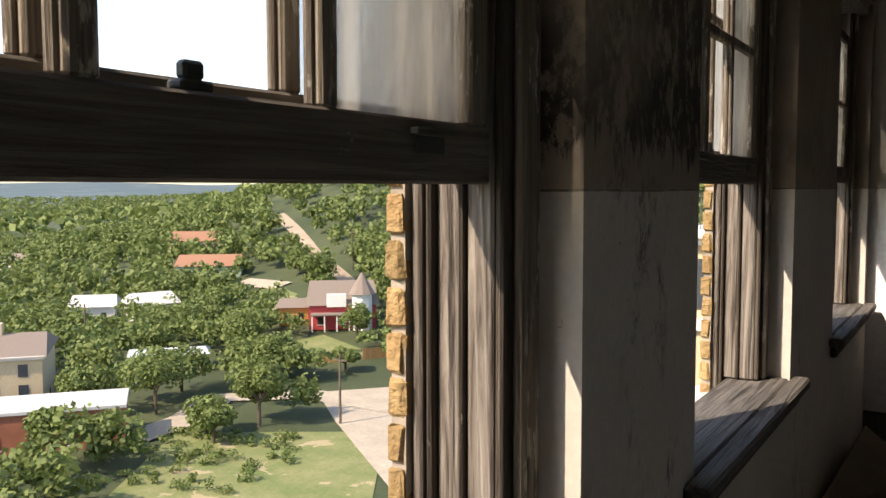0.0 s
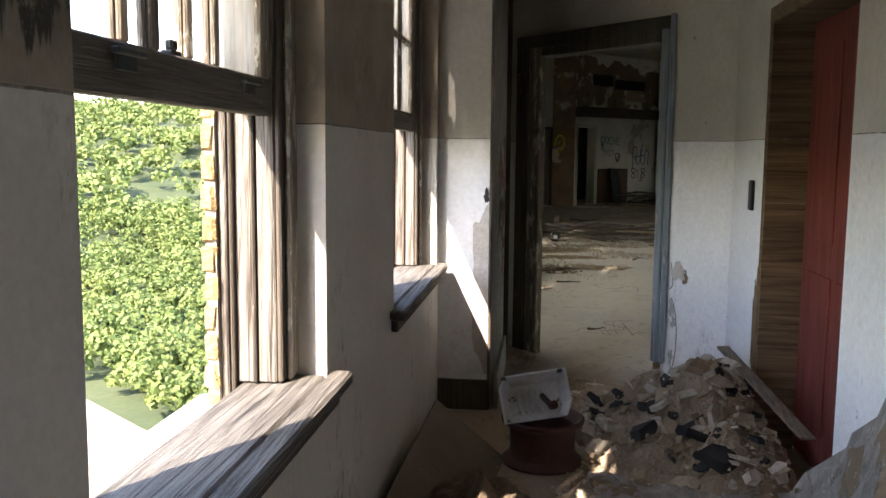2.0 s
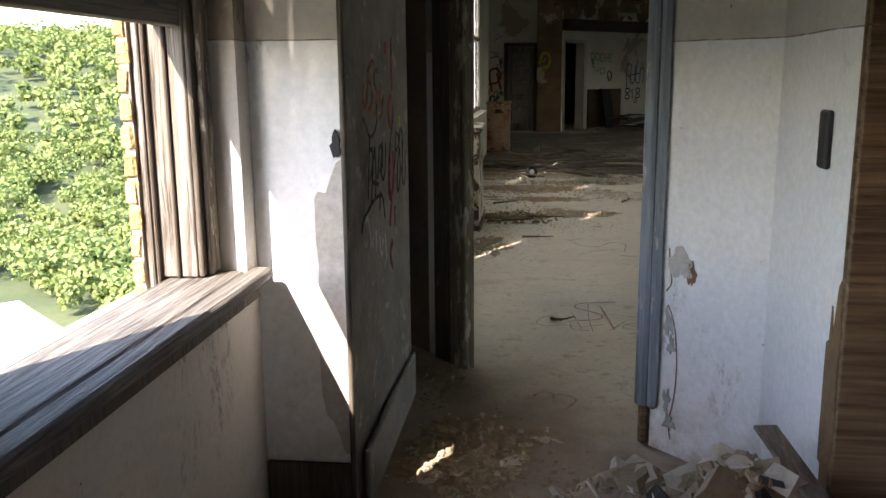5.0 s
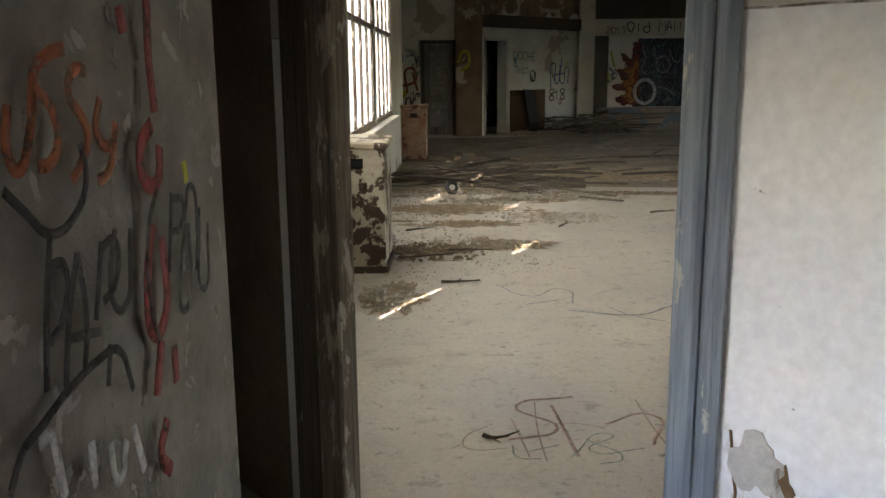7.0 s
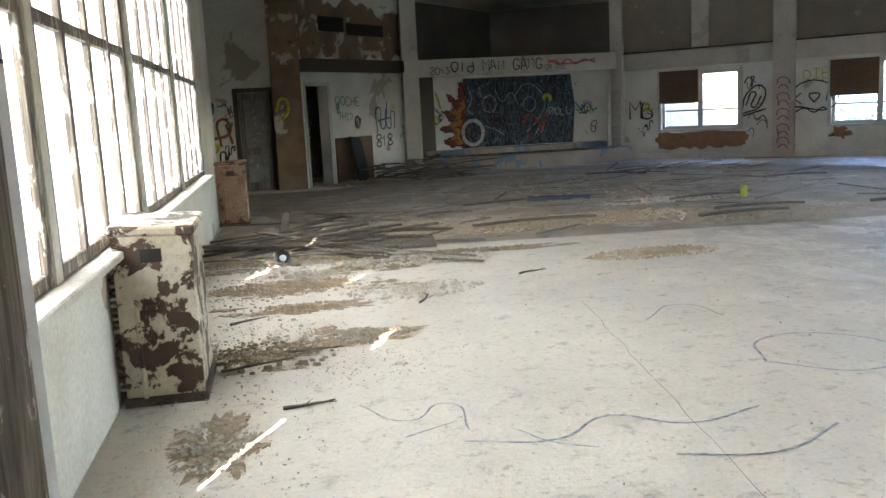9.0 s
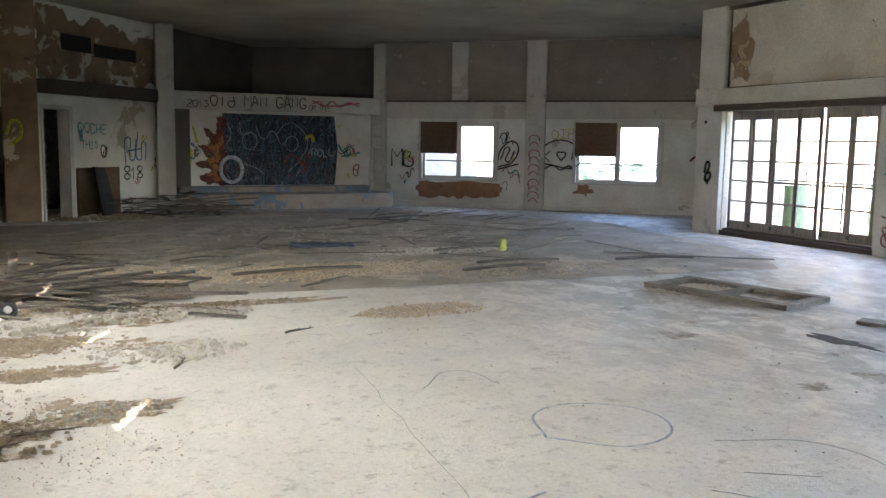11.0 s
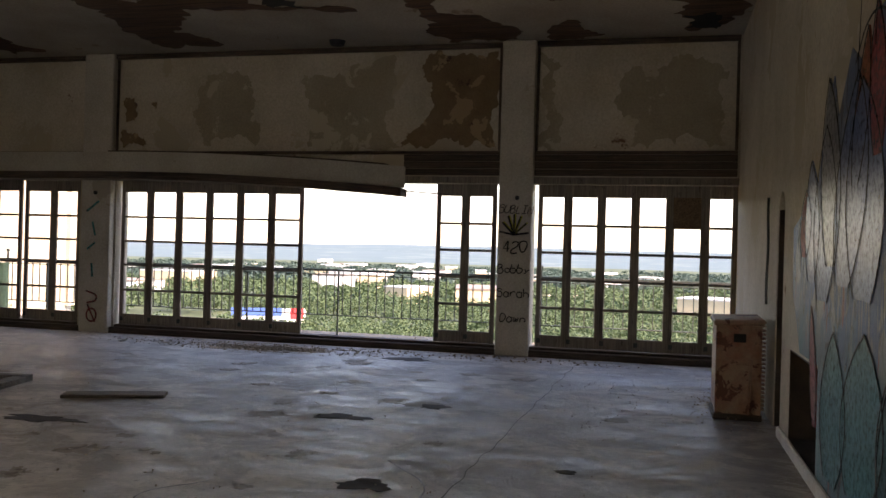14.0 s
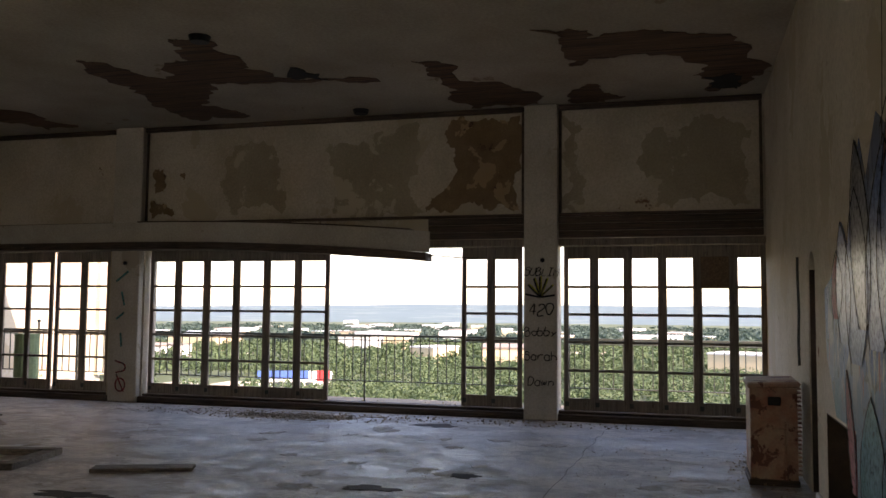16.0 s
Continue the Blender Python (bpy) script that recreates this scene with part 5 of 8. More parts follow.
def streaked_mural():
    """Layered spray paint that runs and peels in vertical streaks: blue above, teal below, bare silver-white between."""
    m, nt, bs = nodes_of("mural_paint")
    t = Tree(nt)
    big = t.noise(1.5, 4, 0.55, t.stretch(1, 1, 0.5), 0.8)
    col = t.mix(t.ramp(big, 0.42, 0.5), (0.04, 0.095, 0.25), (0.08, 0.12, 0.2))
    col = t.mix(t.ramp(t.noise(2.1, 3, 0.5, t.stretch(1, 1, 0.6), 1.5), 0.54, 0.57), col, (0.22, 0.23, 0.24))
    low = t.ramp(t.math("ADD", t.axis(2), t.math("MULTIPLY", t.noise(1.6, 5), 0.9)), 1.5, 1.25)
    col = t.mix(low, col, t.mix(t.ramp(big, 0.4, 0.55), (0.02, 0.15, 0.17), (0.06, 0.12, 0.15)))
    ink = t.math("LESS_THAN", t.math("ABSOLUTE", t.math("SUBTRACT", t.noise(1.3, 2, 0.5, t.stretch(1.6, 1.6, 0.7), 1.8), 0.5)), 0.014)
    col = t.mix(t.math("MULTIPLY", ink, 0.85), col, (0.015, 0.015, 0.02))
    runs = t.noise(7, 9, 0.72, t.stretch(3.2, 3.2, 0.35), 0.4)
    mid = t.math("MULTIPLY", t.ramp(t.axis(2), 0.6, 1.2), t.ramp(t.axis(2), 2.0, 1.6))
    peel = t.math("MULTIPLY", t.ramp(runs, 0.55, 0.6), t.ramp(mid, 0.0, 1.0, 0.2, 0.85))
    col = t.mix(peel, col, t.mix(t.ramp(t.noise(12, 5), 0.4, 0.6), (0.42, 0.41, 0.39), (0.3, 0.27, 0.22)))
    red = t.math("MULTIPLY", t.ramp(t.noise(3.1, 6, 0.6, t.stretch(2, 2, 0.5)), 0.62, 0.65), 0.8)
    col = t.mix(red, col, (0.26, 0.05, 0.04))
    drip = t.ramp(t.noise(5, 8, 0.7, t.stretch(6, 6, 0.3)), 0.62, 0.66)
    col = t.mix(t.math("MULTIPLY", drip, 0.8), col, (0.02, 0.02, 0.025))
    fine = t.noise(30, 6, 0.7)
    col = t.mix(0.4, col, t.mix(t.ramp(fine, 0.3, 0.7), (0.5, 0.5, 0.5), (1, 1, 1)), "MULTIPLY")
    nt.links.new(col, bs.inputs["Base Color"])
    bs.inputs["Roughness"].default_value = 0.5
    bs.inputs["Specular IOR Level"].default_value = 0.35
    t.bump(t.math("ADD", fine, t.math("MULTIPLY", t.math("SUBTRACT", runs, peel), 2.0)), bs, 0.6, 0.008)
    return m


M_MURAL = streaked_mural()
M_STAGEMURAL = mural_material("stage_mural_paint", [(0.012, 0.014, 0.02), (0.02, 0.025, 0.035), (0.03, 0.04, 0.06), (0.015, 0.015, 0.02), (0.05, 0.09, 0.11), (0.02, 0.02, 0.025), (0.09, 0.03, 0.03), (0.06, 0.07, 0.08)], (0.13, 0.14, 0.15), 2.6, 0.7)
sm = Matrix.Translation((12.3, NY, 0)) @ Matrix.Rotation(math.pi, 4, "Z")
def sx(x): return 12.3 - x
south = WALL["wall_hall_south"]
top = [(7.5, 1.55), (7.2, 1.62), (7.0, 1.7), (6.85, 1.95), (6.7, 1.72), (6.5, 1.85), (6.3, 2.2), (6.15, 2.35), (6.0, 2.1), (5.85, 2.25), (5.7, 2.4), (5.5, 2.3), (5.35, 2.05), (5.2, 2.35), (5.05, 2.5), (4.9, 2.3), (4.7, 2.45), (4.4, 2.75), (4.0, 2.9), (3.4, 2.8), (2.6, 2.7)]
outline = [(sx(x), z) for x, z in top] + [(sx(2.6), 0.04), (sx(6.42), 0.04), (sx(6.42), 0.72), (sx(7.1), 0.72), (sx(7.25), 0.9), (sx(7.45), 1.1)]
mural = flake("mural", sm, outline, M_MURAL, "")
mural.parent = south
mural["label"] = "chipped glossy graffiti mural in blue, teal and red"
P_MURALBLUE, P_MURALTEAL, P_MURALGREY = spray("mural_blue", (0.05, 0.12, 0.32), 0.35), spray("mural_teal", (0.015, 0.2, 0.22), 0.35), spray("mural_grey", (0.16, 0.165, 0.17), 0.35)
# pointed blades: foot, tip, half width, lean
blades = [(7.0, 1.35, 1.78, 0.1, 0.02, P_RED), (6.72, 1.2, 1.95, 0.12, 0.05, P_MURALBLUE), (6.35, 1.1, 2.1, 0.16, 0.1, P_MURALBLUE), (6.12, 1.3, 2.36, 0.13, -0.04, P_MURALGREY), (5.8, 1.2, 2.25, 0.17, 0.05, P_MURALBLUE), (5.55, 1.7, 2.42, 0.07, 0.0, P_ORANGE), (5.35, 1.15, 2.2, 0.18, -0.06, P_MURALBLUE), (5.12, 1.8, 2.5, 0.07, 0.03, P_RED), (6.5, 0.35, 1.05, 0.05, 0.02, P_RED), (6.0, 0.15, 0.95, 0.16, 0.06, P_MURALTEAL), (5.4, 0.2, 1.0, 0.2, 0.02, P_MURALTEAL), (4.86, 0.25, 1.0, 0.1, 0.0, P_RED), (4.5, 0.1, 1.1, 0.26, -0.05, P_MURALTEAL), (4.7, 1.3, 1.75, 0.09, 0.0, P_YELLOW), (4.3, 1.2, 2.3, 0.22, 0.05, P_MURALGREY), (3.8, 0.4, 2.2, 0.2, -0.1, P_MURALBLUE), (3.3, 0.6, 1.9, 0.2, 0.05, P_RED)]
for i, (x, z0, z1, hw, lean, mt) in enumerate(blades):
    hw *= 2.3
    lean = lean * 2.5 + 0.22 * math.sin(5.3 * i)
    side = [(hw * math.sin(math.pi * min(1.0, 0.12 + 0.88 * k / 9)) ** 0.8, k / 9) for k in range(10)]
    pts = [(sx(x) + a_ + lean * f_, z0 + (z1 - z0) * f_) for a_, f_ in side] + [(sx(x) - a_ * 0.85 + lean * f_, z0 + (z1 - z0) * f_) for a_, f_ in reversed(side[:-1])]
    o = flake("painted_shape", sm, pts, mt, "", depth=0.0052 + 0.0002 * i)
    o.parent = south
    strokes("painted_outline", sm, [pts[:10], list(reversed(pts[9:]))], 0.009, P_BLACK, south, 0.0095)
o = flake("painted_shape", sm, [(sx(5.1) + 0.5 * k / 8 * 2.6, 2.45 + 0.35 * math.sin(math.pi * k / 8)) for k in range(9)] + [(sx(5.1) + 1.3 - 1.3 * k / 6, 2.4 + 0.12 * math.sin(math.pi * k / 6)) for k in range(1, 6)], P_YELLOW, "", depth=0.005)
o.parent = south
strokes("painted_outline", sm, [[(sx(4.85), 2.3), (sx(5.05), 2.42), (sx(5.35), 2.44), (sx(5.6), 2.3)], [(sx(5.55), 2.2), (sx(5.5), 2.6), (sx(5.45), 3.2)], [(sx(5.2), 2.3), (sx(5.15), 2.8), (sx(5.05), 3.6)]], 0.008, P_BLACK, south, 0.008)
M_LININGBROWN = surf("dark_brown_lining", (0.05, 0.035, 0.025), (0.09, 0.06, 0.04), 4, 0.95, 40)
for lo, hi in (((6.44, 5.302, 0.06), (6.452, 5.866, 0.70)), ((7.538, 5.302, 0.06), (7.55, 5.866, 0.70)), ((6.453, 5.302, 0.688), (7.537, 5.866, 0.70)), ((6.453, 5.302, 0.06), (7.537, 5.866, 0.072)), ((7.98, 5.302, 0.0), (7.992, 5.86, 1.86)), ((8.348, 5.302, 0.0), (8.36, 5.86, 1.86))):
    part("lining", box(lo, hi, 0.0), M_LININGBROWN, south, "dark brown lining")
# arch head over the niche, hearth edge, fireplace surround
bm = bmesh.new()
n = 12
for k in range(n):
    a0, a1 = math.pi * k / n, math.pi * (k + 1) / n
    c = 8.17
    lo = [(c + 0.19 * math.cos(a), 1.66 + 0.2 * math.sin(a)) for a in (a0, a1)]
    vs = [bm.verts.new((x, NY - 0.002, z)) for x, z in (*lo, (lo[1][0], 1.862), (lo[0][0], 1.862))]
    bm.faces.new(vs)
r = bmesh.ops.extrude_face_region(bm, geom=bm.faces[:])
bmesh.ops.translate(bm, verts=[v for v in r["geom"] if isinstance(v, bmesh.types.BMVert)], vec=(0, -0.2, 0))
bmesh.ops.recalc_face_normals(bm, faces=bm.faces)
part("arch_head", bm, M_HALLWALL, south)
part("baseboard_hall", box((1.3, NY + 0.003, 0), (7.9, NY + 0.035, 0.085), 0.01), M_REVEAL)
tagged(bpy.data.objects["baseboard_hall"], "worn pale kerb along the painted wall", "baseboard", kind="structure")
bm = bmesh.new()
for k in range(9):
    rod(bm, (8.75 + 0.03 * math.sin(k), NY + 0.03, 0.95 + 0.1 * k), (8.75 + 0.03 * math.sin(k + 1), NY + 0.03, 1.05 + 0.1 * k), 0.012, 6)
    rod(bm, (8.70, NY + 0.03, 1.0 + 0.09 * k), (8.80, NY + 0.03, 1.0 + 0.09 * k), 0.007, 5)
tagged(part("cable_ladder", bm, M_IRON), "rusty conduit bracket hanging on the plaster wall", "conduit")

# ---------- hall: far end ----------
fm = Matrix.Translation((fa.x, fa.y, 0)) @ Matrix.Rotation(-math.pi / 4, 4, "Z")
farw = WALL["wall_hall_far"]
M_TRIMPALE = surf("pale_trim", (0.55, 0.53, 0.47), (0.45, 0.42, 0.36), 3, 0.8, 40)
M_BRBOARD = wood("brown_ply", (0.1, 0.055, 0.03), (0.19, 0.115, 0.065), "x", bump=0.2)
for i, (xa, xb) in enumerate(FAR_WIN):
    s0, s1 = far_s(xa), far_s(xb)
    w = thing("window", "twin window, one light boarded with brown ply", "window", fm @ Matrix.Translation((s0, 0, 0.70)), "far hall windows", "structure")
    wd = s1 - s0
    for k, (a, b) in enumerate(((0, 0.07), (wd / 2 - 0.06, wd / 2 + 0.06), (wd - 0.07, wd))):
        part("stile", box((a, 0.08, 0), (b, 0.14, 1.36), 0.004), M_TRIMPALE, w)
    for z in (0.0, 1.29):
        part("rail", box((0.07, 0.085, z), (wd - 0.07, 0.135, z + 0.07), 0.004), M_TRIMPALE, w)
    part("meeting_rail", box((0.07, 0.09, 0.42), (wd / 2 - 0.06, 0.13, 0.46), 0.003), M_TRIMPALE, w)
    part("meeting_rail", box((wd / 2 + 0.06, 0.09, 0.42), (wd - 0.07, 0.13, 0.46), 0.003), M_TRIMPALE, w)
    part("ply_board", box((-0.03, -0.03, 0.62), (wd / 2 - 0.02, -0.012, 1.4), 0.003), M_BRBOARD, w, "water-stained brown ply board")
    part("sill", box((-0.08, -0.06, -0.05), (wd + 0.08, 0.3, -0.002), 0.006), M_TRIMPALE, w)
    part("casing", box((-0.08, -0.022, 0), (-0.002, -0.002, 1.42), 0.004), M_TRIMPALE, w)
    part("casing", box((wd + 0.002, -0.022, 0), (wd + 0.08, -0.002, 1.42), 0.004), M_TRIMPALE, w)
for s0, s1, zt in ((-0.15, 0.18, HZ), (far_s(11.68), far_s(12.02), HZ)):
    ob = part("pillar_far", box((s0, -0.1, 0), (s1, 0.02, zt), 0.012, fm), M_PIER)
    tagged(ob, "pale plaster pilaster with red graffiti", "pilaster", kind="structure")
ob = part("pillar_upper", box((far_s(10.35), -0.05, 2.6), (far_s(10.65), 0.02, HZ), 0.012, fm), M_PIER)
tagged(ob, "short plaster pilaster above the ledge", "pilaster", kind="structure")
bm = bmesh.new()
cube(bm, (0.18, -0.04, 2.18), (far_s(11.68), -0.002, 2.58), 0.01, fm)
cube(bm, (far_s(12.02), -0.04, 2.18), (9.9, -0.002, 2.58), 0.01, fm)
tagged(part("trim_band", bm, M_PIER), "pale plaster band above the windows", "trim", kind="structure")
bm = bmesh.new()
cube(bm, (0.18, -0.06, 2.585), (far_s(11.68), -0.002, 2.625), 0.006, fm)
cube(bm, (far_s(12.02), -0.06, 2.585), (9.9, -0.002, 2.625), 0.006, fm)
tagged(part("trim_ledge", bm, M_BEAM), "dark ledge over the plaster band", "trim", kind="structure")
part("baseboard_far", box((0.2, -0.05, 0), (9.8, -0.004, 0.12), 0.01, fm), M_REVEAL)
tagged(bpy.data.objects["baseboard_far"], "pale chipped baseboard", "baseboard", kind="structure")
M_BRICKCOAT = surf("bare_brick_coat", (0.34, 0.18, 0.1), (0.24, 0.12, 0.065), 5, 0.95, 40, spots=(0.12, 0.07, 0.04), sscale=7, scut=0.6)
o = flake("bare_patch", fm, rough_edge([(far_s(9.75), 0.62), (far_s(11.25), 0.6), (far_s(11.3), 0.5), (far_s(11.25), 0.3), (far_s(11.1), 0.25), (far_s(10.4), 0.27), (far_s(9.75), 0.24), (far_s(9.68), 0.45)], 18, 0.03, 3), M_BRICKCOAT, "")
o.parent = farw
o = flake("bare_patch", fm, ragged(far_s(12.7), 0.52, 0.2, 0.13, 40, 9, 0.4), M_BRICKCOAT, "")
o.parent = farw
def on_far(x, z, off=0.008): return fm @ Matrix.Translation((far_s(x), -off, z))
lettering("writing", "MB", on_far(9.45, 1.0), 0.55, P_BLACK, farw, "black sprayed letters MB")
lettering("writing", "DIE", on_far(12.33, 1.72), 0.3, P_YELLOW, farw, "yellow-green sprayed letters")
lettering("writing", "K  A", on_far(12.3, 1.2), 0.36, P_BLACK, farw, "black sprayed letters K and A round a heart")
cx = far_s(12.3)
strokes("scrawl", fm, [[(cx - 0.42, 1.12), (cx - 0.44, 1.52), (cx + 0.42, 1.5), (cx + 0.42, 1.12), (cx - 0.42, 1.12)], [(cx, 1.2), (cx - 0.1, 1.38), (cx, 1.4), (cx + 0.1, 1.38), (cx, 1.2)], [(cx - 0.4, 1.0), (cx - 0.2, 1.08), (cx, 0.98), (cx + 0.2, 1.08), (cx + 0.3, 1.0)]], 0.018, P_BLACK, farw)
cx = far_s(11.35)
strokes("scrawl", fm, [[(cx - 0.25, 1.0), (cx - 0.1, 1.5), (cx + 0.22, 1.62), (cx + 0.2, 1.2), (cx - 0.25, 1.0)], [(cx - 0.15, 1.2), (cx + 0.05, 1.5), (cx + 0.0, 1.15), (cx + 0.2, 1.4)], [(cx - 0.25, 0.95), (cx + 0.3, 1.1)]], 0.02, P_BLACK, farw)
strokes("scrawl", fm, [[(cx - 0.1, 0.9), (cx + 0.0, 1.0), (cx + 0.1, 0.85), (cx + 0.2, 0.9)], [(cx + 0.1, 0.75), (cx + 0.25, 0.85), (cx + 0.35, 0.65)]], 0.012, P_RED, farw)
cx = far_s(11.85)
for k, zz in enumerate((1.55, 1.2, 0.85, 0.5, 0.2)):
    strokes("scrawl", fm, [[(cx - 0.14, zz + 0.1), (cx - 0.1, zz + 0.22), (cx + 0.1, zz + 0.2), (cx + 0.13, zz + 0.1)], [(cx - 0.13, zz), (cx, zz + 0.08), (cx + 0.12, zz - 0.02)], [(cx - 0.1, zz - 0.05), (cx - 0.12, zz + 0.12)]][: 2 + k % 2], 0.014, P_PINK, farw, 0.106)
cx = far_s(14.5)
strokes("scrawl", fm, [[(cx - 0.15, 1.25), (cx, 1.35), (cx + 0.15, 1.2)]], 0.03, P_RED, farw)

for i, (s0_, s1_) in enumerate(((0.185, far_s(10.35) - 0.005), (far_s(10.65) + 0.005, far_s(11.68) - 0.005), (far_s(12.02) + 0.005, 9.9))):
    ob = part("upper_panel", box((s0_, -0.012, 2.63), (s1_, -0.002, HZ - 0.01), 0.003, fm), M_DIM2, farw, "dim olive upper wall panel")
# stage
M_STAGE = surf("stage_paint", (0.36, 0.3, 0.235), (0.26, 0.21, 0.165), 2, 0.85, 40, patch=(0.14, 0.18, 0.22), pscale=1.6, pcut=0.5, spots=(0.15, 0.1, 0.07), sscale=5)
pts = []
for i in range(13):
    x = 3.85 + 5.1 * i / 12
    pts.append((x, 26.05 - 0.35 * math.sin(math.pi * i / 12) + 0.25 * (1 - i / 12)))
stage = rough_slab("stage", pts + [(9.0, 27.4), (3.9, 27.4)], 0, 0.34, M_STAGE, "low stage with peeling blue and cream front", "stage")
rough_slab("stage_step", [(4.0, 26.9), (8.7, 26.9), (8.7, 27.39), (4.0, 27.39)], 0.341, 0.47, M_STAGE, "shallow cream upper step of the stage", "stage step")
part("pillar_stage", box((3.42, 26.15, 0), (3.80, 26.5, HZ), 0.012), M_PIER)
tagged(bpy.data.objects["pillar_stage"], "pale pilaster at the end of the stage", "pilaster", kind="structure")
part("stage_fascia", box((3.8, 26.42, 2.24), (8.75, 26.6, 2.64), 0.01), M_PIER)
sf = tagged(bpy.data.objects["stage_fascia"], "pale stage fascia with sprayed words", "fascia", kind="structure")
fy = 26.414
lettering("writing", "Old MAN GANG", Matrix.Translation((5.75, fy, 2.34)), 0.32, P_BLACK, sf, "black sprayed words Old MAN GANG", 0.95)
lettering("writing", "2013", Matrix.Translation((4.35, fy, 2.30)), 0.2, P_BLACK, sf, "black sprayed 2013")
lettering("writing", "ALEX", Matrix.Translation((6.5, fy, 2.53)), 0.12, P_BLACK, sf, "small black sprayed ALEX")
strokes("scrawl", Matrix.Translation((0, fy, 0)), [[(7.0, 2.45), (7.2, 2.5), (7.3, 2.4), (7.5, 2.52), (7.7, 2.4), (7.9, 2.5), (8.2, 2.42)], [(7.0, 2.52), (7.3, 2.42), (8.2, 2.5)]], 0.02, P_PINK, sf)
lettering("writing", "OR DIE", Matrix.Translation((7.2, fy - 0.003, 2.3)), 0.15, P_BLACK, sf, "small black sprayed words")
bk = WALL["wall_stage_back"]
bkm = Matrix.Translation((0, 27.4, 0))
o = flake("stage_mural", bkm, [(5.0, 0.48), (4.95, 1.2), (5.05, 1.7), (5.1, 2.2), (7.9, 2.2), (8.0, 1.4), (7.92, 0.48)], M_STAGEMURAL, "")
o.parent = bk
o["label"] = "dark mural of a motorcycle with flames"
M_FLAME = spray("flame_red", (0.22, 0.035, 0.02))
P_FLAMEGOLD = spray("flame_gold", (0.45, 0.2, 0.05))
for k, (pts, mt) in enumerate((([(5.12, 0.46), (4.8, 0.5), (4.55, 0.72), (4.85, 0.78), (4.45, 1.02), (4.82, 1.12), (4.5, 1.45), (4.86, 1.42), (4.66, 1.85), (4.95, 1.7), (4.95, 2.1), (5.14, 2.15)], M_FLAME),
        ([(5.1, 0.6), (4.86, 0.62), (4.7, 0.74), (4.92, 0.86), (4.66, 1.06), (4.95, 1.2), (4.72, 1.4), (5.0, 1.5), (5.1, 1.7)], P_FLAMEGOLD), ([(5.13, 0.7), (4.95, 0.74), (5.0, 0.92), (4.86, 1.04), (5.04, 1.16), (5.0, 1.34), (5.13, 1.5)], M_FLAME))):
    o = flake("flame", bkm, rough_edge(pts, 40 + k, 0.03, 3), mt, "", depth=0.0055 + 0.001 * k)
    o.parent = bk
def ring_pts(cx_, cz_, r, n=14): return [(cx_ + r * math.cos(2 * math.pi * k / n), cz_ + 1.15 * r * math.sin(2 * math.pi * k / n)) for k in range(n + 1)]
strokes("painted_wheel", bkm, [ring_pts(5.3, 0.86, 0.26)], 0.05, P_WHITE, bk, 0.01)
strokes("painted_lines", bkm, [[(5.2, 2.0), (5.3, 1.7), (5.2, 1.4), (5.35, 1.3)], [(5.5, 2.0), (5.6, 1.7), (5.8, 1.8)], ring_pts(5.75, 1.55, 0.18), [(5.9, 1.9), (6.1, 1.6), (6.3, 1.8), (6.5, 1.5)], [(6.4, 1.7), (6.7, 2.0), (7.0, 1.9), (7.2, 1.5), (7.0, 1.1), (6.7, 0.8)], ring_pts(6.8, 1.5, 0.16), [(5.6, 1.0), (5.9, 0.9), (6.1, 0.75)], [(6.9, 0.7), (7.2, 1.2), (7.35, 1.6)]], 0.007, P_WHITE, bk, 0.009)
strokes("painted_lines", bkm, [[(6.9, 1.2), (7.1, 1.0), (7.2, 1.25)], [(6.6, 1.0), (6.75, 1.25)], [(7.1, 0.75), (7.15, 1.0)]], 0.04, P_RED, bk, 0.008)
strokes("painted_lines", bkm, [[(7.15, 1.62), (7.3, 1.7), (7.35, 1.55)]], 0.05, P_YELLOW, bk, 0.008)
lettering("writing", "ROLL", bkm @ Matrix.Translation((7.6, -0.01, 1.2)), 0.24, P_WHITE, bk, "white sprayed letters ROLL")
strokes("scrawl", bkm, [[(8.0, 1.5), (8.2, 1.3), (8.3, 1.45), (8.5, 1.2)], [(8.1, 1.2), (8.6, 1.3)]], 0.025, P_TEAL, bk)
strokes("scrawl", bkm, [[(4.0, 2.0), (4.15, 1.8), (4.25, 2.0)], [(4.1, 1.5), (4.3, 1.6), (4.2, 1.3)]], 0.03, P_BLUE, bk)
strokes("scrawl", bkm, [[(4.1, 1.2), (4.25, 1.4), (4.35, 1.1), (4.2, 0.9)], [(4.4, 1.9), (4.5, 1.5)]], 0.03, P_YELLOW, bk)
# ladder
lad = thing("ladder", "pale wooden ladder leaning against the stage wall", "ladder", pose(8.55, 26.6, 0.341, -9, 5, 0))
for x in (0.0, 0.34):
    part("rail", box((x, 0, 0), (x + 0.05, 0.03, 1.95), 0.004), M_TRIMPALE, lad)
for k in range(6):
    part("rung", box((0.05, 0.005, 0.25 + 0.29 * k), (0.34, 0.025, 0.285 + 0.29 * k), 0.004), M_TRIMPALE, lad)

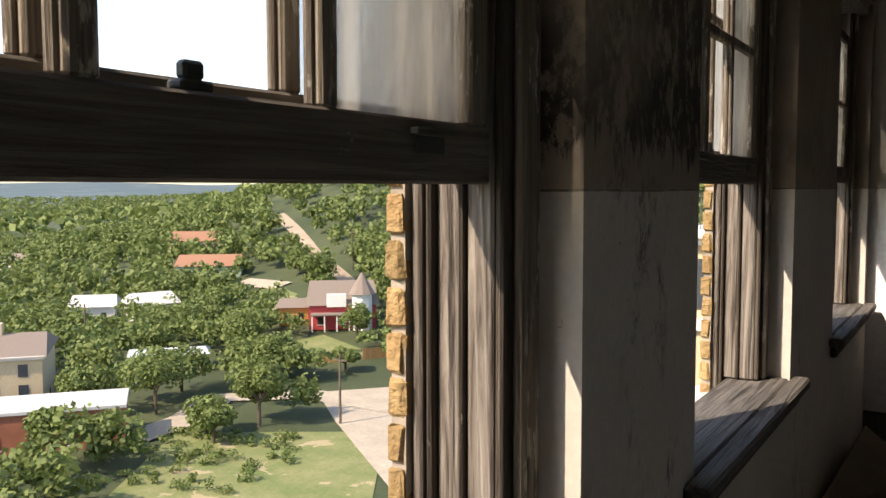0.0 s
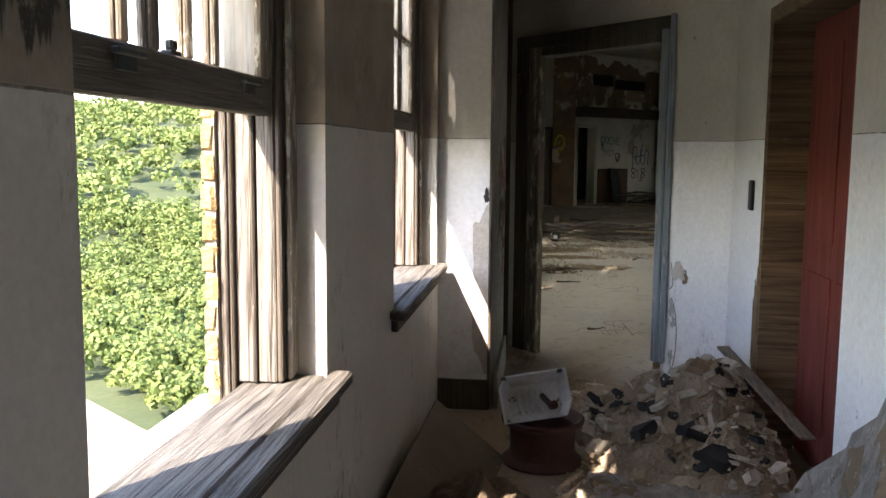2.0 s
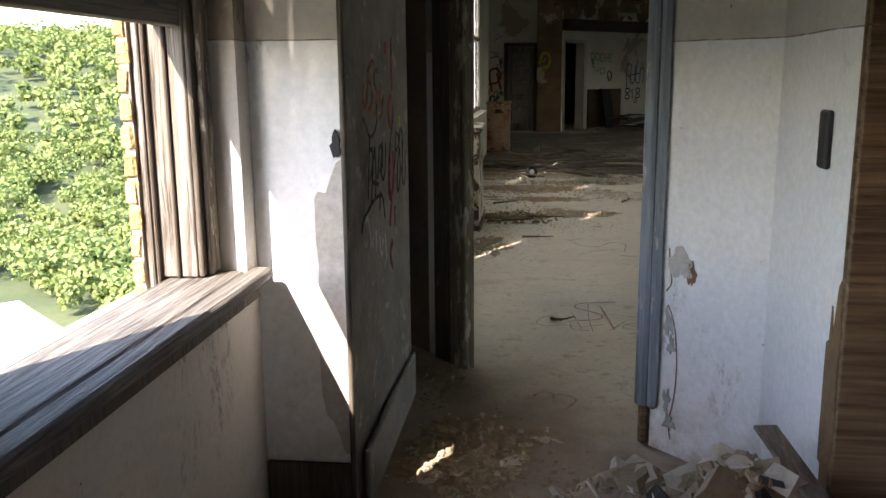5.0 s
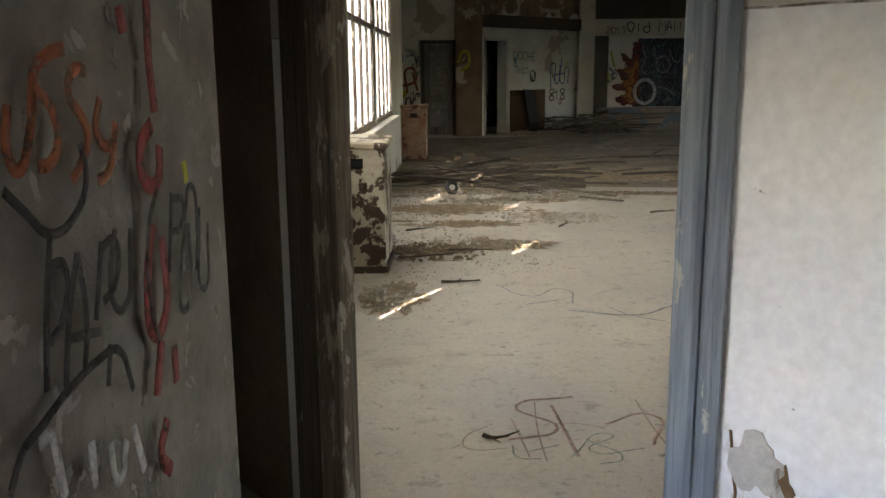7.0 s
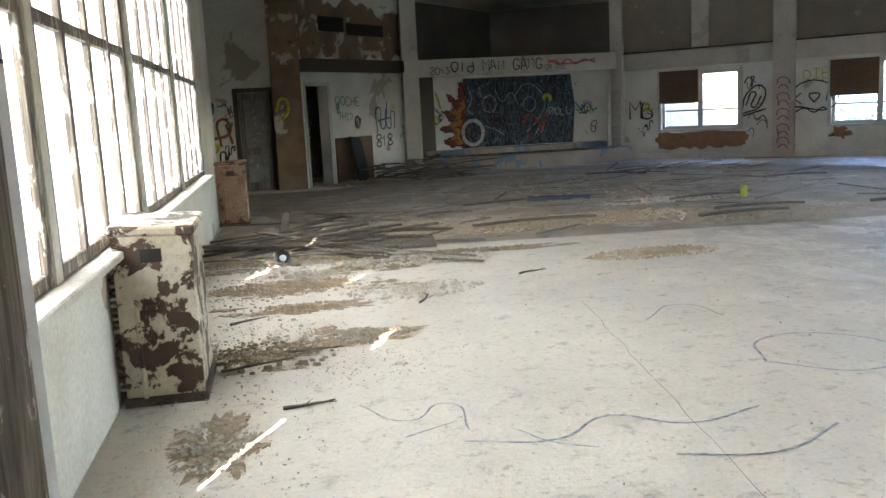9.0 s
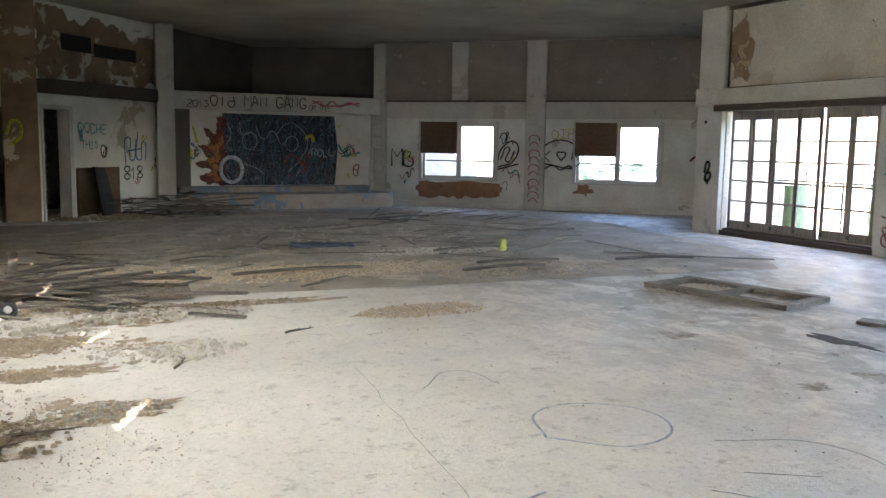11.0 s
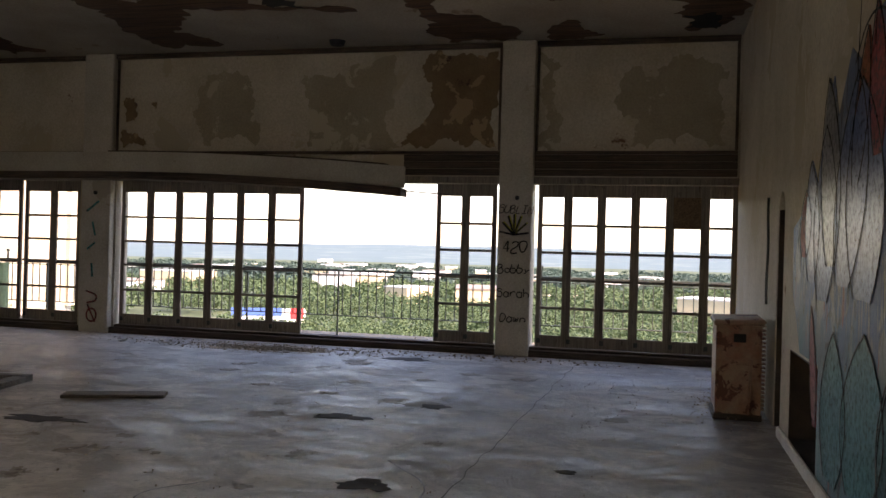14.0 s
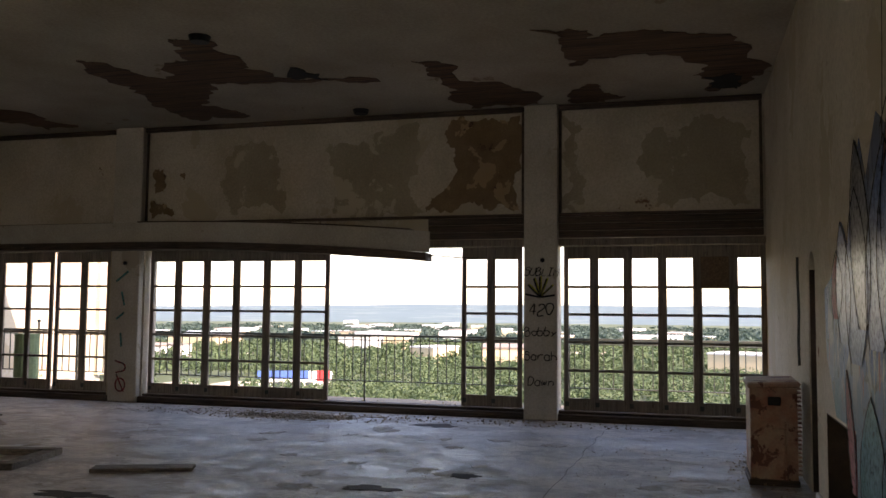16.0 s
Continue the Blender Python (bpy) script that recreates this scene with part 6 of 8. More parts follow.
# corner wall: closed door, open doorway, vent slots, beam, leaning board
cm = Matrix.Translation((1.0, 24.0, 0)) @ Matrix.Rotation(math.pi / 4, 4, "Z")
cw = WALL["wall_hall_corner"]
d1 = thing("door_3", "weathered grey panel door in a dark frame", "door", Matrix.Translation((-0.28, 24.1, 0)), "", "structure")
part("frame_post", box((-0.07, -0.04, 0), (0.02, 0.1, 2.0), 0.004), M_DARKWOOD, d1)
part("frame_post", box((0.64, -0.04, 0), (0.73, 0.1, 2.0), 0.004), M_DARKWOOD, d1)
part("frame_head", box((-0.07, -0.04, 2.002), (0.73, 0.1, 2.09), 0.004), M_DARKWOOD, d1)
leaf = part("door_leaf", box((0.022, 0.01, 0.02), (0.638, 0.05, 1.998), 0.004), M_GREYWOOD, d1)
for z0, z1 in ((0.2, 0.75), (0.9, 1.85)):
    part("panel", box((0.13, 0.0, z0), (0.53, 0.009, z1), 0.003), M_GRAF, leaf)
d2 = thing("door_4", "open doorway with a pale frame into a dark closet", "door frame", cm @ Matrix.Translation((CR0, 0, 0)), "", "structure")
part("frame_post", box((-0.05, -0.03, 0), (0.0, 0.2, 2.12), 0.004), M_TRIMPALE, d2)
part("frame_post", box((CR1 - CR0, -0.03, 0), (CR1 - CR0 + 0.1, 0.2, 2.12), 0.004), M_TRIMPALE, d2)
part("frame_head", box((-0.05, -0.032, 2.08), (CR1 - CR0 + 0.1, 0.2, 2.16), 0.004), M_TRIMPALE, d2)
for z in (0.5, 0.95, 1.45):
    part("shelf", box((0.02, 0.5, z), (CR1 - CR0 - 0.02, 0.75, z + 0.03), 0.003), M_DARKWOOD, d2)
ob = part("red_box", box((0.2, 0.5, 1.0), (0.5, 0.7, 1.22), 0.006, cm @ Matrix.Translation((CR0, 0, 0))), P_RED)
tagged(ob, "red crate on a shelf in the dark closet", "box")
# vent slots are solid boxes; their inner shade is only colour
for lo, hi in (((0.66, -0.03, 3.2), (1.45, -0.002, 3.5)), ((1.55, -0.03, 3.15), (2.8, -0.002, 3.4))):
    tagged(part("vent_slot", box(lo, hi, 0.006, cm), M_HOLESHADE), "vent slot high on the flaked wall, its dark inside painted black", "vent", "vent slots")
ob = part("wall_beam", box((0.0, -0.22, 2.36), (3.55, -0.002, 2.62), 0.01, cm), M_BEAM)
tagged(ob, "charred timber lintel along the corner wall", "lintel", kind="structure")
M_PEEL = surf("peeled_brown", (0.27, 0.18, 0.11), (0.17, 0.11, 0.065), 2, 0.9, 40, patch=(0.45, 0.39, 0.3), pscale=1.6, pcut=0.57, spots=(0.08, 0.05, 0.03), sscale=4, scut=0.62)
o = flake("peeled_patch", cm, rough_edge([(0.05, 2.66), (1.2, 2.64), (2.4, 2.68), (3.5, 2.7), (3.45, 3.2), (3.5, 3.7), (2.6, 3.6), (2.2, 3.85), (1.2, 3.7), (0.6, 3.95), (0.05, 3.9)], 12, 0.08, 4), M_PEEL, "")
o.parent = cw
ob = part("pillar_corner", box((0.43, 23.95, 0), (1.02, 24.09, HZ), 0.012), M_PEEL)
tagged(ob, "pier peeled to brown plaster between two doors", "pilaster", kind="structure")
ob = part("brown_panel", box((0.92, -0.05, 0.0), (2.15, -0.02, 0.98), 0.005, cm), M_BRBOARD)
tagged(ob, "brown ply panel leaning on the graffitied wall", "board")
bm = bmesh.new()
cube(bm, (-0.35, -0.02, 0), (0.3, 0.02, 1.0), 0.01)
for v in bm.verts:
    v.co.y += 0.12 * math.sin(v.co.x * 5)
ob = part("black_sheet", bm, M_TAR)
ob.matrix_world = cm @ pose(1.5, -0.32, 0, -12, 0, 0)
tagged(ob, "crumpled black sheet leaning on the brown panel", "sheet")
lettering("writing", "DOCHE", cm @ Matrix.Translation((1.45, -0.008, 1.66)), 0.26, P_TEAL, cw, "faint green sprayed word DOCHE")
lettering("writing", "THIS", cm @ Matrix.Translation((1.35, -0.008, 1.36)), 0.2, P_TEAL, cw, "faint green sprayed writing")
lettering("writing", "818", cm @ Matrix.Translation((2.65, -0.008, 0.72)), 0.34, P_BLACK, cw, "black sprayed 818")
strokes("scrawl", cm, [[(2.4, 1.0), (2.5, 1.6), (2.6, 1.1), (2.75, 1.55)], [(2.45, 1.3), (2.9, 1.35)], [(2.8, 1.7), (2.85, 1.1), (3.0, 1.5), (3.05, 1.1)]], 0.018, P_BLUE, cw)
nm = Matrix.Translation((-0.4, 24.1, 0))
nw = bpy.data.objects["wall_hall_north"]
strokes("scrawl", nm, [ring_pts(-0.5, 1.72, 0.15), ring_pts(-0.5, 1.72, 0.09), [(-0.66, 1.5), (-0.7, 1.2), (-0.6, 0.9)], [(-0.62, 1.3), (-0.45, 1.4), (-0.5, 1.1)]], 0.035, P_BLUE, nw)
strokes("scrawl", nm, [[(-0.4, 1.1), (-0.05, 1.25), (-0.2, 1.5), (-0.25, 0.95)], [(-0.12, 1.4), (-0.02, 1.0)]], 0.032, P_ORANGE, nw)
strokes("scrawl", nm, [[(-0.55, 0.95), (-0.4, 0.85), (-0.3, 0.95), (-0.45, 1.0)]], 0.04, P_YELLOW, nw)
strokes("scrawl", nm, [[(-0.4, 0.6), (-0.38, 0.85)], [(-0.3, 0.62), (-0.22, 0.85), (-0.18, 0.62)], [(-0.1, 0.85), (-0.12, 0.6), (-0.02, 0.65)]], 0.022, P_BLACK, nw)
strokes("scrawl", Matrix.Translation((0.43, 23.94, 0)), [[(0.05, 1.6), (0.2, 1.85), (0.3, 1.6), (0.1, 1.4)]], 0.035, P_YELLOW, bpy.data.objects["pillar_corner"])
for k in range(46):
    rk = random.Random(900 + k)
    host, hm, (x0_, x1_), (z0_, z1_) = ((cw, cm, (1.0, 3.4), (0.6, 1.9)), (bk, bkm, (4.0, 4.5), (0.7, 2.1)), (bk, bkm, (7.95, 8.7), (0.7, 2.0)), (nw, nm, (-0.75, -0.05), (0.7, 1.8)), (farw, fm, (0.25, 1.0), (0.5, 1.4)), (farw, fm, (far_s(11.2), far_s(11.6)), (0.5, 1.8)), (farw, fm, (far_s(14.1), far_s(15.4)), (0.4, 1.7)))[(k * 5) % 7]
    x, z, w_ = rk.uniform(x0_, x1_), rk.uniform(z0_, z1_), rk.uniform(0.04, 0.12)
    pts = [(x, z)]
    for q_ in range(rk.randint(3, 7)):
        pts.append((min(x1_ + 0.05, max(x0_ - 0.03, pts[-1][0] + rk.uniform(-0.6, 1.0) * w_)), z + rk.uniform(-1, 1) * 1.5 * w_))
    strokes("scrawl", hm, [pts], rk.uniform(0.008, 0.017), rk.choice((P_BLACK, P_BLACK, P_TEAL, P_BLUE, P_RED, P_YELLOW, P_PINK)), host, 0.009 + 0.0002 * k)
# pier writing
pm = Matrix.Translation((FX - 0.10, 8.80, 0)) @ Matrix.Rotation(-math.pi / 2, 4, "Z")
pier1 = bpy.data.objects["pillar_pier"]
for words, z, sz, mt, sl in (("SUBLIM", 1.82, 0.14, P_BLACK, 0.3), ("420", 1.32, 0.2, P_BLACK, 0.1), ("Bobby", 1.06, 0.16, P_BLACK, 0.1), ("Sarah", 0.76, 0.16, P_BLACK, 0), ("Dawn", 0.44, 0.16, P_BLACK, 0.2)):
    lettering("writing", words, pm @ Matrix.Translation((0.22, -0.006, z)), sz, mt, pier1, "sprayed word " + words, 0.85, sl)
fan = [[(0.21, 1.55), (0.21 + 0.19 * math.cos(a), 1.55 + 0.26 * math.sin(a))] for a in (0.1, 0.6, 1.1, 1.57, 2.0, 2.5, 3.0)]
strokes("scrawl", pm, fan, 0.014, P_BLACK, pier1)
strokes("scrawl", pm, [[(a + 0.015, b + 0.01) for a, b in l] for l in fan[1:6]], 0.012, P_YELLOW, pier1, 0.004)
pm2 = Matrix.Translation((FX - 0.10, 14.96, 0)) @ Matrix.Rotation(-math.pi / 2, 4, "Z")
pier2 = bpy.data.objects["pillar_pier.001"]
strokes("scrawl", pm2, [[(0.1, 1.75), (0.3, 1.9)], [(0.2, 1.6), (0.25, 1.4)], [(0.12, 1.2), (0.25, 1.3)], [(0.2, 1.0), (0.22, 0.8)]], 0.018, P_TEAL, pier2)
strokes("scrawl", pm2, [[(0.12, 0.6), (0.3, 0.5), (0.14, 0.42)], ring_pts(0.22, 0.25, 0.08), [(0.15, 0.4), (0.28, 0.15)]], 0.014, P_RED, pier2)
pm3 = Matrix.Translation((FX - 0.10, 18.74, 0)) @ Matrix.Rotation(-math.pi / 2, 4, "Z")
strokes("scrawl", pm3, [[(0.25, 1.1), (0.35, 1.3), (0.3, 0.95), (0.4, 1.1), (0.28, 1.05), (0.36, 0.9)]], 0.03, P_BLACK, bpy.data.objects["pillar_pier.002"])
for pp in (pm, pm2, pm3):
    bm = bmesh.new()
    bmesh.ops.create_uvsphere(bm, u_segments=10, v_segments=6, radius=0.03, matrix=pp @ Matrix.Translation((0.24, -0.01, 2.02)))
    tagged(part("wall_hook", bm, M_BLACK), "black corroded lamp socket on a pier", "lamp socket")

# peeled and discoloured areas on the wall above the glazed doors
ew = WALL["wall_hall_east"]
ewm = Matrix.Translation((FX - 0.001, 14.47, 0)) @ Matrix.Rotation(-math.pi / 2, 4, "Z")
M_PEELBROWN = surf("peeled_brown_coat", (0.26, 0.18, 0.1), (0.19, 0.125, 0.065), 3, 0.95, 40, patch=(0.36, 0.26, 0.15), pscale=2.5, pcut=0.56, spots=(0.08, 0.045, 0.03), sscale=3, scut=0.62)
M_OLIVE = surf("damp_olive_plaster", (0.42, 0.365, 0.26), (0.34, 0.29, 0.2), 1.5, 0.9, 35, patch=(0.47, 0.41, 0.3), pscale=2.2, pcut=0.56)
for i, (pts, mat) in enumerate((([(5.6, 3.92), (4.7, 3.92), (4.64, 3.58), (4.72, 3.32), (4.62, 3.0), (4.4, 2.87), (4.32, 2.68), (4.66, 2.66), (4.9, 2.8), (5.18, 2.68), (5.6, 2.68)], M_PEELBROWN),
        ([(1.3, 3.5), (1.6, 3.7), (2.1, 3.78), (2.15, 3.45), (2.2, 2.7), (1.5, 2.7), (1.28, 3.1)], M_OLIVE), ([(2.9, 3.68), (4.2, 3.9), (4.18, 3.42), (4.1, 2.9), (4.3, 2.68), (3.0, 2.68), (2.92, 3.42)], M_OLIVE),
        ([(0.1, 3.3), (0.28, 3.4), (0.33, 3.15), (0.15, 3.05)], M_PEELBROWN), ([(0.1, 2.95), (0.3, 2.9), (0.5, 2.72), (0.1, 2.68)], M_PEELBROWN), ([(0.55, 3.32), (0.64, 3.33), (0.62, 3.24)], M_PEELBROWN),
        ([(6.13, 3.9), (6.42, 3.7), (6.3, 3.42), (6.46, 3.05), (6.4, 2.68), (6.13, 2.68)], M_OLIVE), ([(7.2, 3.6), (7.9, 3.8), (8.45, 3.6), (8.4, 2.68), (7.3, 2.68)], M_OLIVE), ([(-3.6, 3.2), (-3.3, 3.9), (-3.1, 3.2), (-3.2, 2.7), (-3.6, 2.68)], M_PEELBROWN))):
    o = flake("peeled_patch", ewm, rough_edge(pts, 300 + i), mat, "", depth=0.0035 + 0.0005 * i)
    o.parent = ew

# ---------- ceiling damage ----------
M_LATH = wood("exposed_lath", (0.035, 0.018, 0.01), (0.2, 0.105, 0.05), "y", bump=1.0, vary=0, freq=0.5)
ch = WALL["ceiling_hall"]
def ceiling_patch(pts, mat, drop, seed):
    fine = rough_edge(pts, seed, 0.09, 4)
    bm = bmesh.new()
    f = bm.faces.new([bm.verts.new((x, y, HZ - 0.001)) for x, y in fine])
    r = bmesh.ops.extrude_face_region(bm, geom=[f])
    bmesh.ops.translate(bm, verts=[v for v in r["geom"] if isinstance(v, bmesh.types.BMVert)], vec=(0, 0, -drop))
    bmesh.ops.recalc_face_normals(bm, faces=bm.faces)
    o = part("peeled_area", bm, mat)
    o.parent = ch
for i, pts in enumerate((
        [(8.7, 13.1), (9.6, 12.6), (9.0, 11.9), (8.3, 11.7), (8.5, 11.3), (9.3, 11.4), (10.0, 10.9), (10.3, 10.2), (10.1, 11.2), (9.9, 12.2), (10.9, 12.9), (11.6, 12.6), (11.7, 13.4), (11.0, 13.5), (9.8, 13.2)],
        [(9.6, 9.6), (10.3, 9.3), (11.0, 8.7), (11.8, 8.6), (11.85, 9.5), (11.2, 9.6), (10.5, 9.5)],
        [(8.9, 8.2), (9.3, 7.7), (9.2, 7.0), (9.6, 6.3), (10.5, 6.0), (11.4, 6.1), (11.7, 6.5), (10.9, 6.7), (10.2, 6.8), (10.0, 7.5), (10.2, 8.0), (9.6, 8.0)],
        [(11.0, 7.9), (11.7, 7.5), (11.85, 8.2)], [(5.5, 16.2), (6.6, 15.8), (7.4, 16.4), (6.6, 17.0)], [(9.3, 16.2), (10.6, 15.5), (11.6, 15.4), (11.7, 16.0), (10.4, 16.4)])):
    ceiling_patch(pts, M_LATH, 0.006, 30 + i)
# near-black patches: the shade of holes, put into the colour
ceiling_patch([(10.9, 6.25), (11.6, 6.2), (11.5, 6.55), (11.0, 6.6)], M_HOLESHADE, 0.011, 70)
ceiling_patch([(9.5, 10.95), (10.1, 10.75), (10.0, 11.1)], M_HOLESHADE, 0.011, 71)
for x, y in ((8.3, 11.35), (11.6, 10.95)):
    bm = bmesh.new()
    rod(bm, (x, y, HZ - 0.06), (x, y, HZ - 0.001), 0.09, 16, 0.11)
    tagged(part("ceiling_box", bm, M_BLACK), "rusted round lamp box set into the ceiling plaster", "lamp box")
bm = bmesh.new()
rod(bm, (4.2, 12.8, HZ - 0.6), (4.2, 12.8, HZ - 0.001), 0.008, 6)
rod(bm, (4.2, 12.8, HZ - 0.04), (4.2, 12.8, HZ - 0.0005), 0.05, 10)
tagged(part("hanging_rod", bm, M_IRON), "thin rusty lamp rod hanging from the ceiling", "lamp rod")
# solid black box whose colour stands for the vent's shaded inside
bm = bmesh.new()
cube(bm, (5.9, 17.2, HZ - 0.03), (6.5, 17.5, HZ - 0.001), 0.004)
tagged(part("ceiling_vent", bm, M_BLACK), "ceiling vent, its opening a plain black box", "vent")

# ---------- hall floor: old dance floor, boards, rubble ----------
M_OLDFLOOR = surf("old_floor_bed", (0.27, 0.225, 0.17), (0.42, 0.355, 0.275), 1.6, 0.95, 30, patch=(0.42, 0.34, 0.25), pscale=1.3, pcut=0.57, bump=0.9, spots=(0.09, 0.07, 0.05), sscale=5, scut=0.6, dist=0.03)
rng = random.Random(3)
edge = [(0.9, 16.2), (2.1, 15.15), (3.6, 14.95), (5.3, 14.8), (7.0, 14.66), (9.35, 14.38), (10.0, 15.2), (10.6, 16.6), (10.9, 18.5), (11.4, 20.5), (9.5, 23.6), (8.6, 25.2), (4.0, 25.2), (1.4, 23.2), (-1.1, 23.4), (-1.1, 19.1), (-0.36, 18.8), (-0.36, 15.6), (0.2, 15.4)]
bm = bmesh.new()
f = bm.faces.new([bm.verts.new((x, y, 0.012)) for x, y in edge])
ob = part("rug_old_floor", bm, M_OLDFLOOR)
ob.name = "floor_bed"
tagged(ob, "dark dirt bed where the dance floor was stripped", "floor", kind="structure")
M_DARKBOARD = wood("dark_board", (0.05, 0.038, 0.028), (0.2, 0.16, 0.115), "x", bump=0.5)
plank_me = []
for L_, w_, t_ in ((1.5, 0.055, 0.014), (0.9, 0.05, 0.014), (2.1, 0.035, 0.02), (0.5, 0.07, 0.012)):
    bm = box((-L_ / 2, -w_ / 2, 0), (L_ / 2, w_ / 2, t_), 0.002)
    me = bpy.data.meshes.new("board")
    bm.to_mesh(me)
    bm.free()
    me.materials.append(M_PLANK)
    plank_me.append(me)
def scatter_planks(n, x0, x1, y0, y1, seed, ang=None, spread=0.5, lift=0.0):
    r = random.Random(seed)
    for _ in range(n):
        o = new("loose_board", r.choice(plank_me))
        a = r.gauss(ang, spread) if ang is not None else r.uniform(0, 3.14)
        o.matrix_world = pose(r.uniform(x0, x1), r.uniform(y0, y1), 0.013 + r.uniform(0, lift), 0, r.uniform(-1, 1) * 2 * (lift > 0), math.degrees(a))
        tagged(o, "loose grey floor board lying in the dirt", "board", "loose boards")
scatter_planks(8, 0.2, 1.9, 14.3, 15.6, 1, 2.7, 0.25, 0.08)
scatter_planks(22, 2.5, 9.6, 15.3, 19.5, 2, -0.35, 0.6, 0.03)
scatter_planks(16, 1.5, 10.0, 19.5, 24.5, 4, 0.1, 0.6, 0.02)
scatter_planks(34, 2.6, 4.2, 24.3, 25.6, 5, 0.5, 0.6, 0.3)
scatter_planks(12, -0.2, 2.2, 15.2, 19.5, 12, 2.6, 0.6, 0.05)
scatter_planks(6, 5.5, 10.5, 19.5, 22.5, 6, 0.6, 0.3)
ob = part("floor_panel", box((-0.55, -0.3, 0.013), (0.55, 0.3, 0.05), 0.004), M_PLANK)
ob.matrix_world = pose(1.55, 15.35, 0, 0, 0, -6)
tagged(ob, "square wooden floor panel lying flat", "panel")
# wooden frame lying on the floor
wf = thing("wooden_frame", "flat wooden frame lying on the concrete", "frame", pose(7.35, 13.2, 0.0, 0, 0, -78))
for lo, hi in (((-0.85, -0.42, 0), (0.85, -0.3, 0.06)), ((-0.85, 0.3, 0), (0.85, 0.42, 0.06)), ((-0.85, -0.298, 0), (-0.72, 0.298, 0.055)), ((0.72, -0.298, 0), (0.85, 0.298, 0.055)), ((-0.06, -0.298, 0), (0.06, 0.298, 0.05))):
    part("rail", box(lo, hi, 0.004), M_PLANK, wf)
ob = part("long_board", box((-0.42, -0.1, 0.0), (0.42, 0.1, 0.03), 0.004), M_PLANK)
ob.matrix_world = pose(7.5, 11.27, 0.0, 0, 0, -67)
tagged(ob, "water-stained board lying by a puddle", "board")
def tyre(m):
    t = thing("small_tyre", "small black rubber wheel with a pale hub", "wheel", m)
    bm = bmesh.new()
    ringv = []
    for k in range(20):
        a = 2 * math.pi * k / 20
        ringv.append([bm.verts.new(((0.06 + 0.028 * math.cos(b)) * math.cos(a), (0.06 + 0.028 * math.cos(b)) * math.sin(a), 0.03 * math.sin(b))) for b in [2 * math.pi * q_ / 8 for q_ in range(8)]])
    for k in range(20):
        for q_ in range(8):
            bm.faces.new((ringv[k][q_], ringv[(k + 1) % 20][q_], ringv[(k + 1) % 20][(q_ + 1) % 8], ringv[k][(q_ + 1) % 8]))
    part("tread", bm, M_BLACK, t)
    bm = bmesh.new()
    rod(bm, (0, 0, -0.02), (0, 0, 0.02), 0.034, 12)
    part("hub", bm, M_DIRTYWHITE, t)
tyre(pose(0.45, 14.6, 0.082, 65, 0, 20))
ob = slab_piece("blue_cloth", 0.9, 0.35, 0.03, pose(4.6, 18.6, 0.03, 0, 0, -15), surf("blue_cloth", (0.05, 0.06, 0.11), (0.08, 0.09, 0.13), 9, 0.9, 60), "crumpled dark blue cloth on the dirt", "cloth", 21)
ob = part("yellow_can", box((6.88, 17.25, 0.012), (6.97, 17.31, 0.18), 0.01), P_YELLOW)
tagged(ob, "bright yellow plastic container standing in the dirt", "container")
# rubble fields: many small stones
def stone_field(name, label, spots, mats, seed):
    r = random.Random(seed)
    verts, faces, idx = [], [], []
    for cx_, cy_, rx_, ry_, n_, smin, smax, mi in spots:
        for _ in range(n_):
            a, d = r.uniform(0, 6.283), math.sqrt(r.random())
            x, y = cx_ + rx_ * d * math.cos(a), cy_ + ry_ * d * math.sin(a)
            s = r.uniform(smin, smax) * (1.15 - 0.5 * d)
            h = s * r.uniform(0.3, 0.7)
            b = len(verts)
            n5 = 5
            rot = r.uniform(0, 6.3)
            for k in range(n5):
                q_ = rot + 6.283 * k / n5
                verts.append((x + s * math.cos(q_) * r.uniform(0.6, 1), y + s * 0.8 * math.sin(q_) * r.uniform(0.6, 1), 0.006))
            for k in range(n5):
                vx, vy, _ = verts[b + k]
                verts.append((x + (vx - x) * 0.75, y + (vy - y) * 0.75, 0.008 + h * r.uniform(0.7, 1.2)))
            faces.append(tuple(b + 5 + k for k in range(n5)))
            idx.append(mi)
            for k in range(n5):
                faces.append((b + k, b + (k + 1) % n5, b + 5 + (k + 1) % n5, b + 5 + k))
                idx.append(mi)
    me = bpy.data.meshes.new(name)
    me.from_pydata(verts, [], faces)
    for mm in mats:
        me.materials.append(mm)
    me.polygons.foreach_set("material_index", idx)
    return tagged(new(name, me), label, "rubble", kind="stuff")
M_TANRUB = surf("tan_rubble", (0.46, 0.36, 0.24), (0.34, 0.26, 0.17), 8, 0.95, 50)
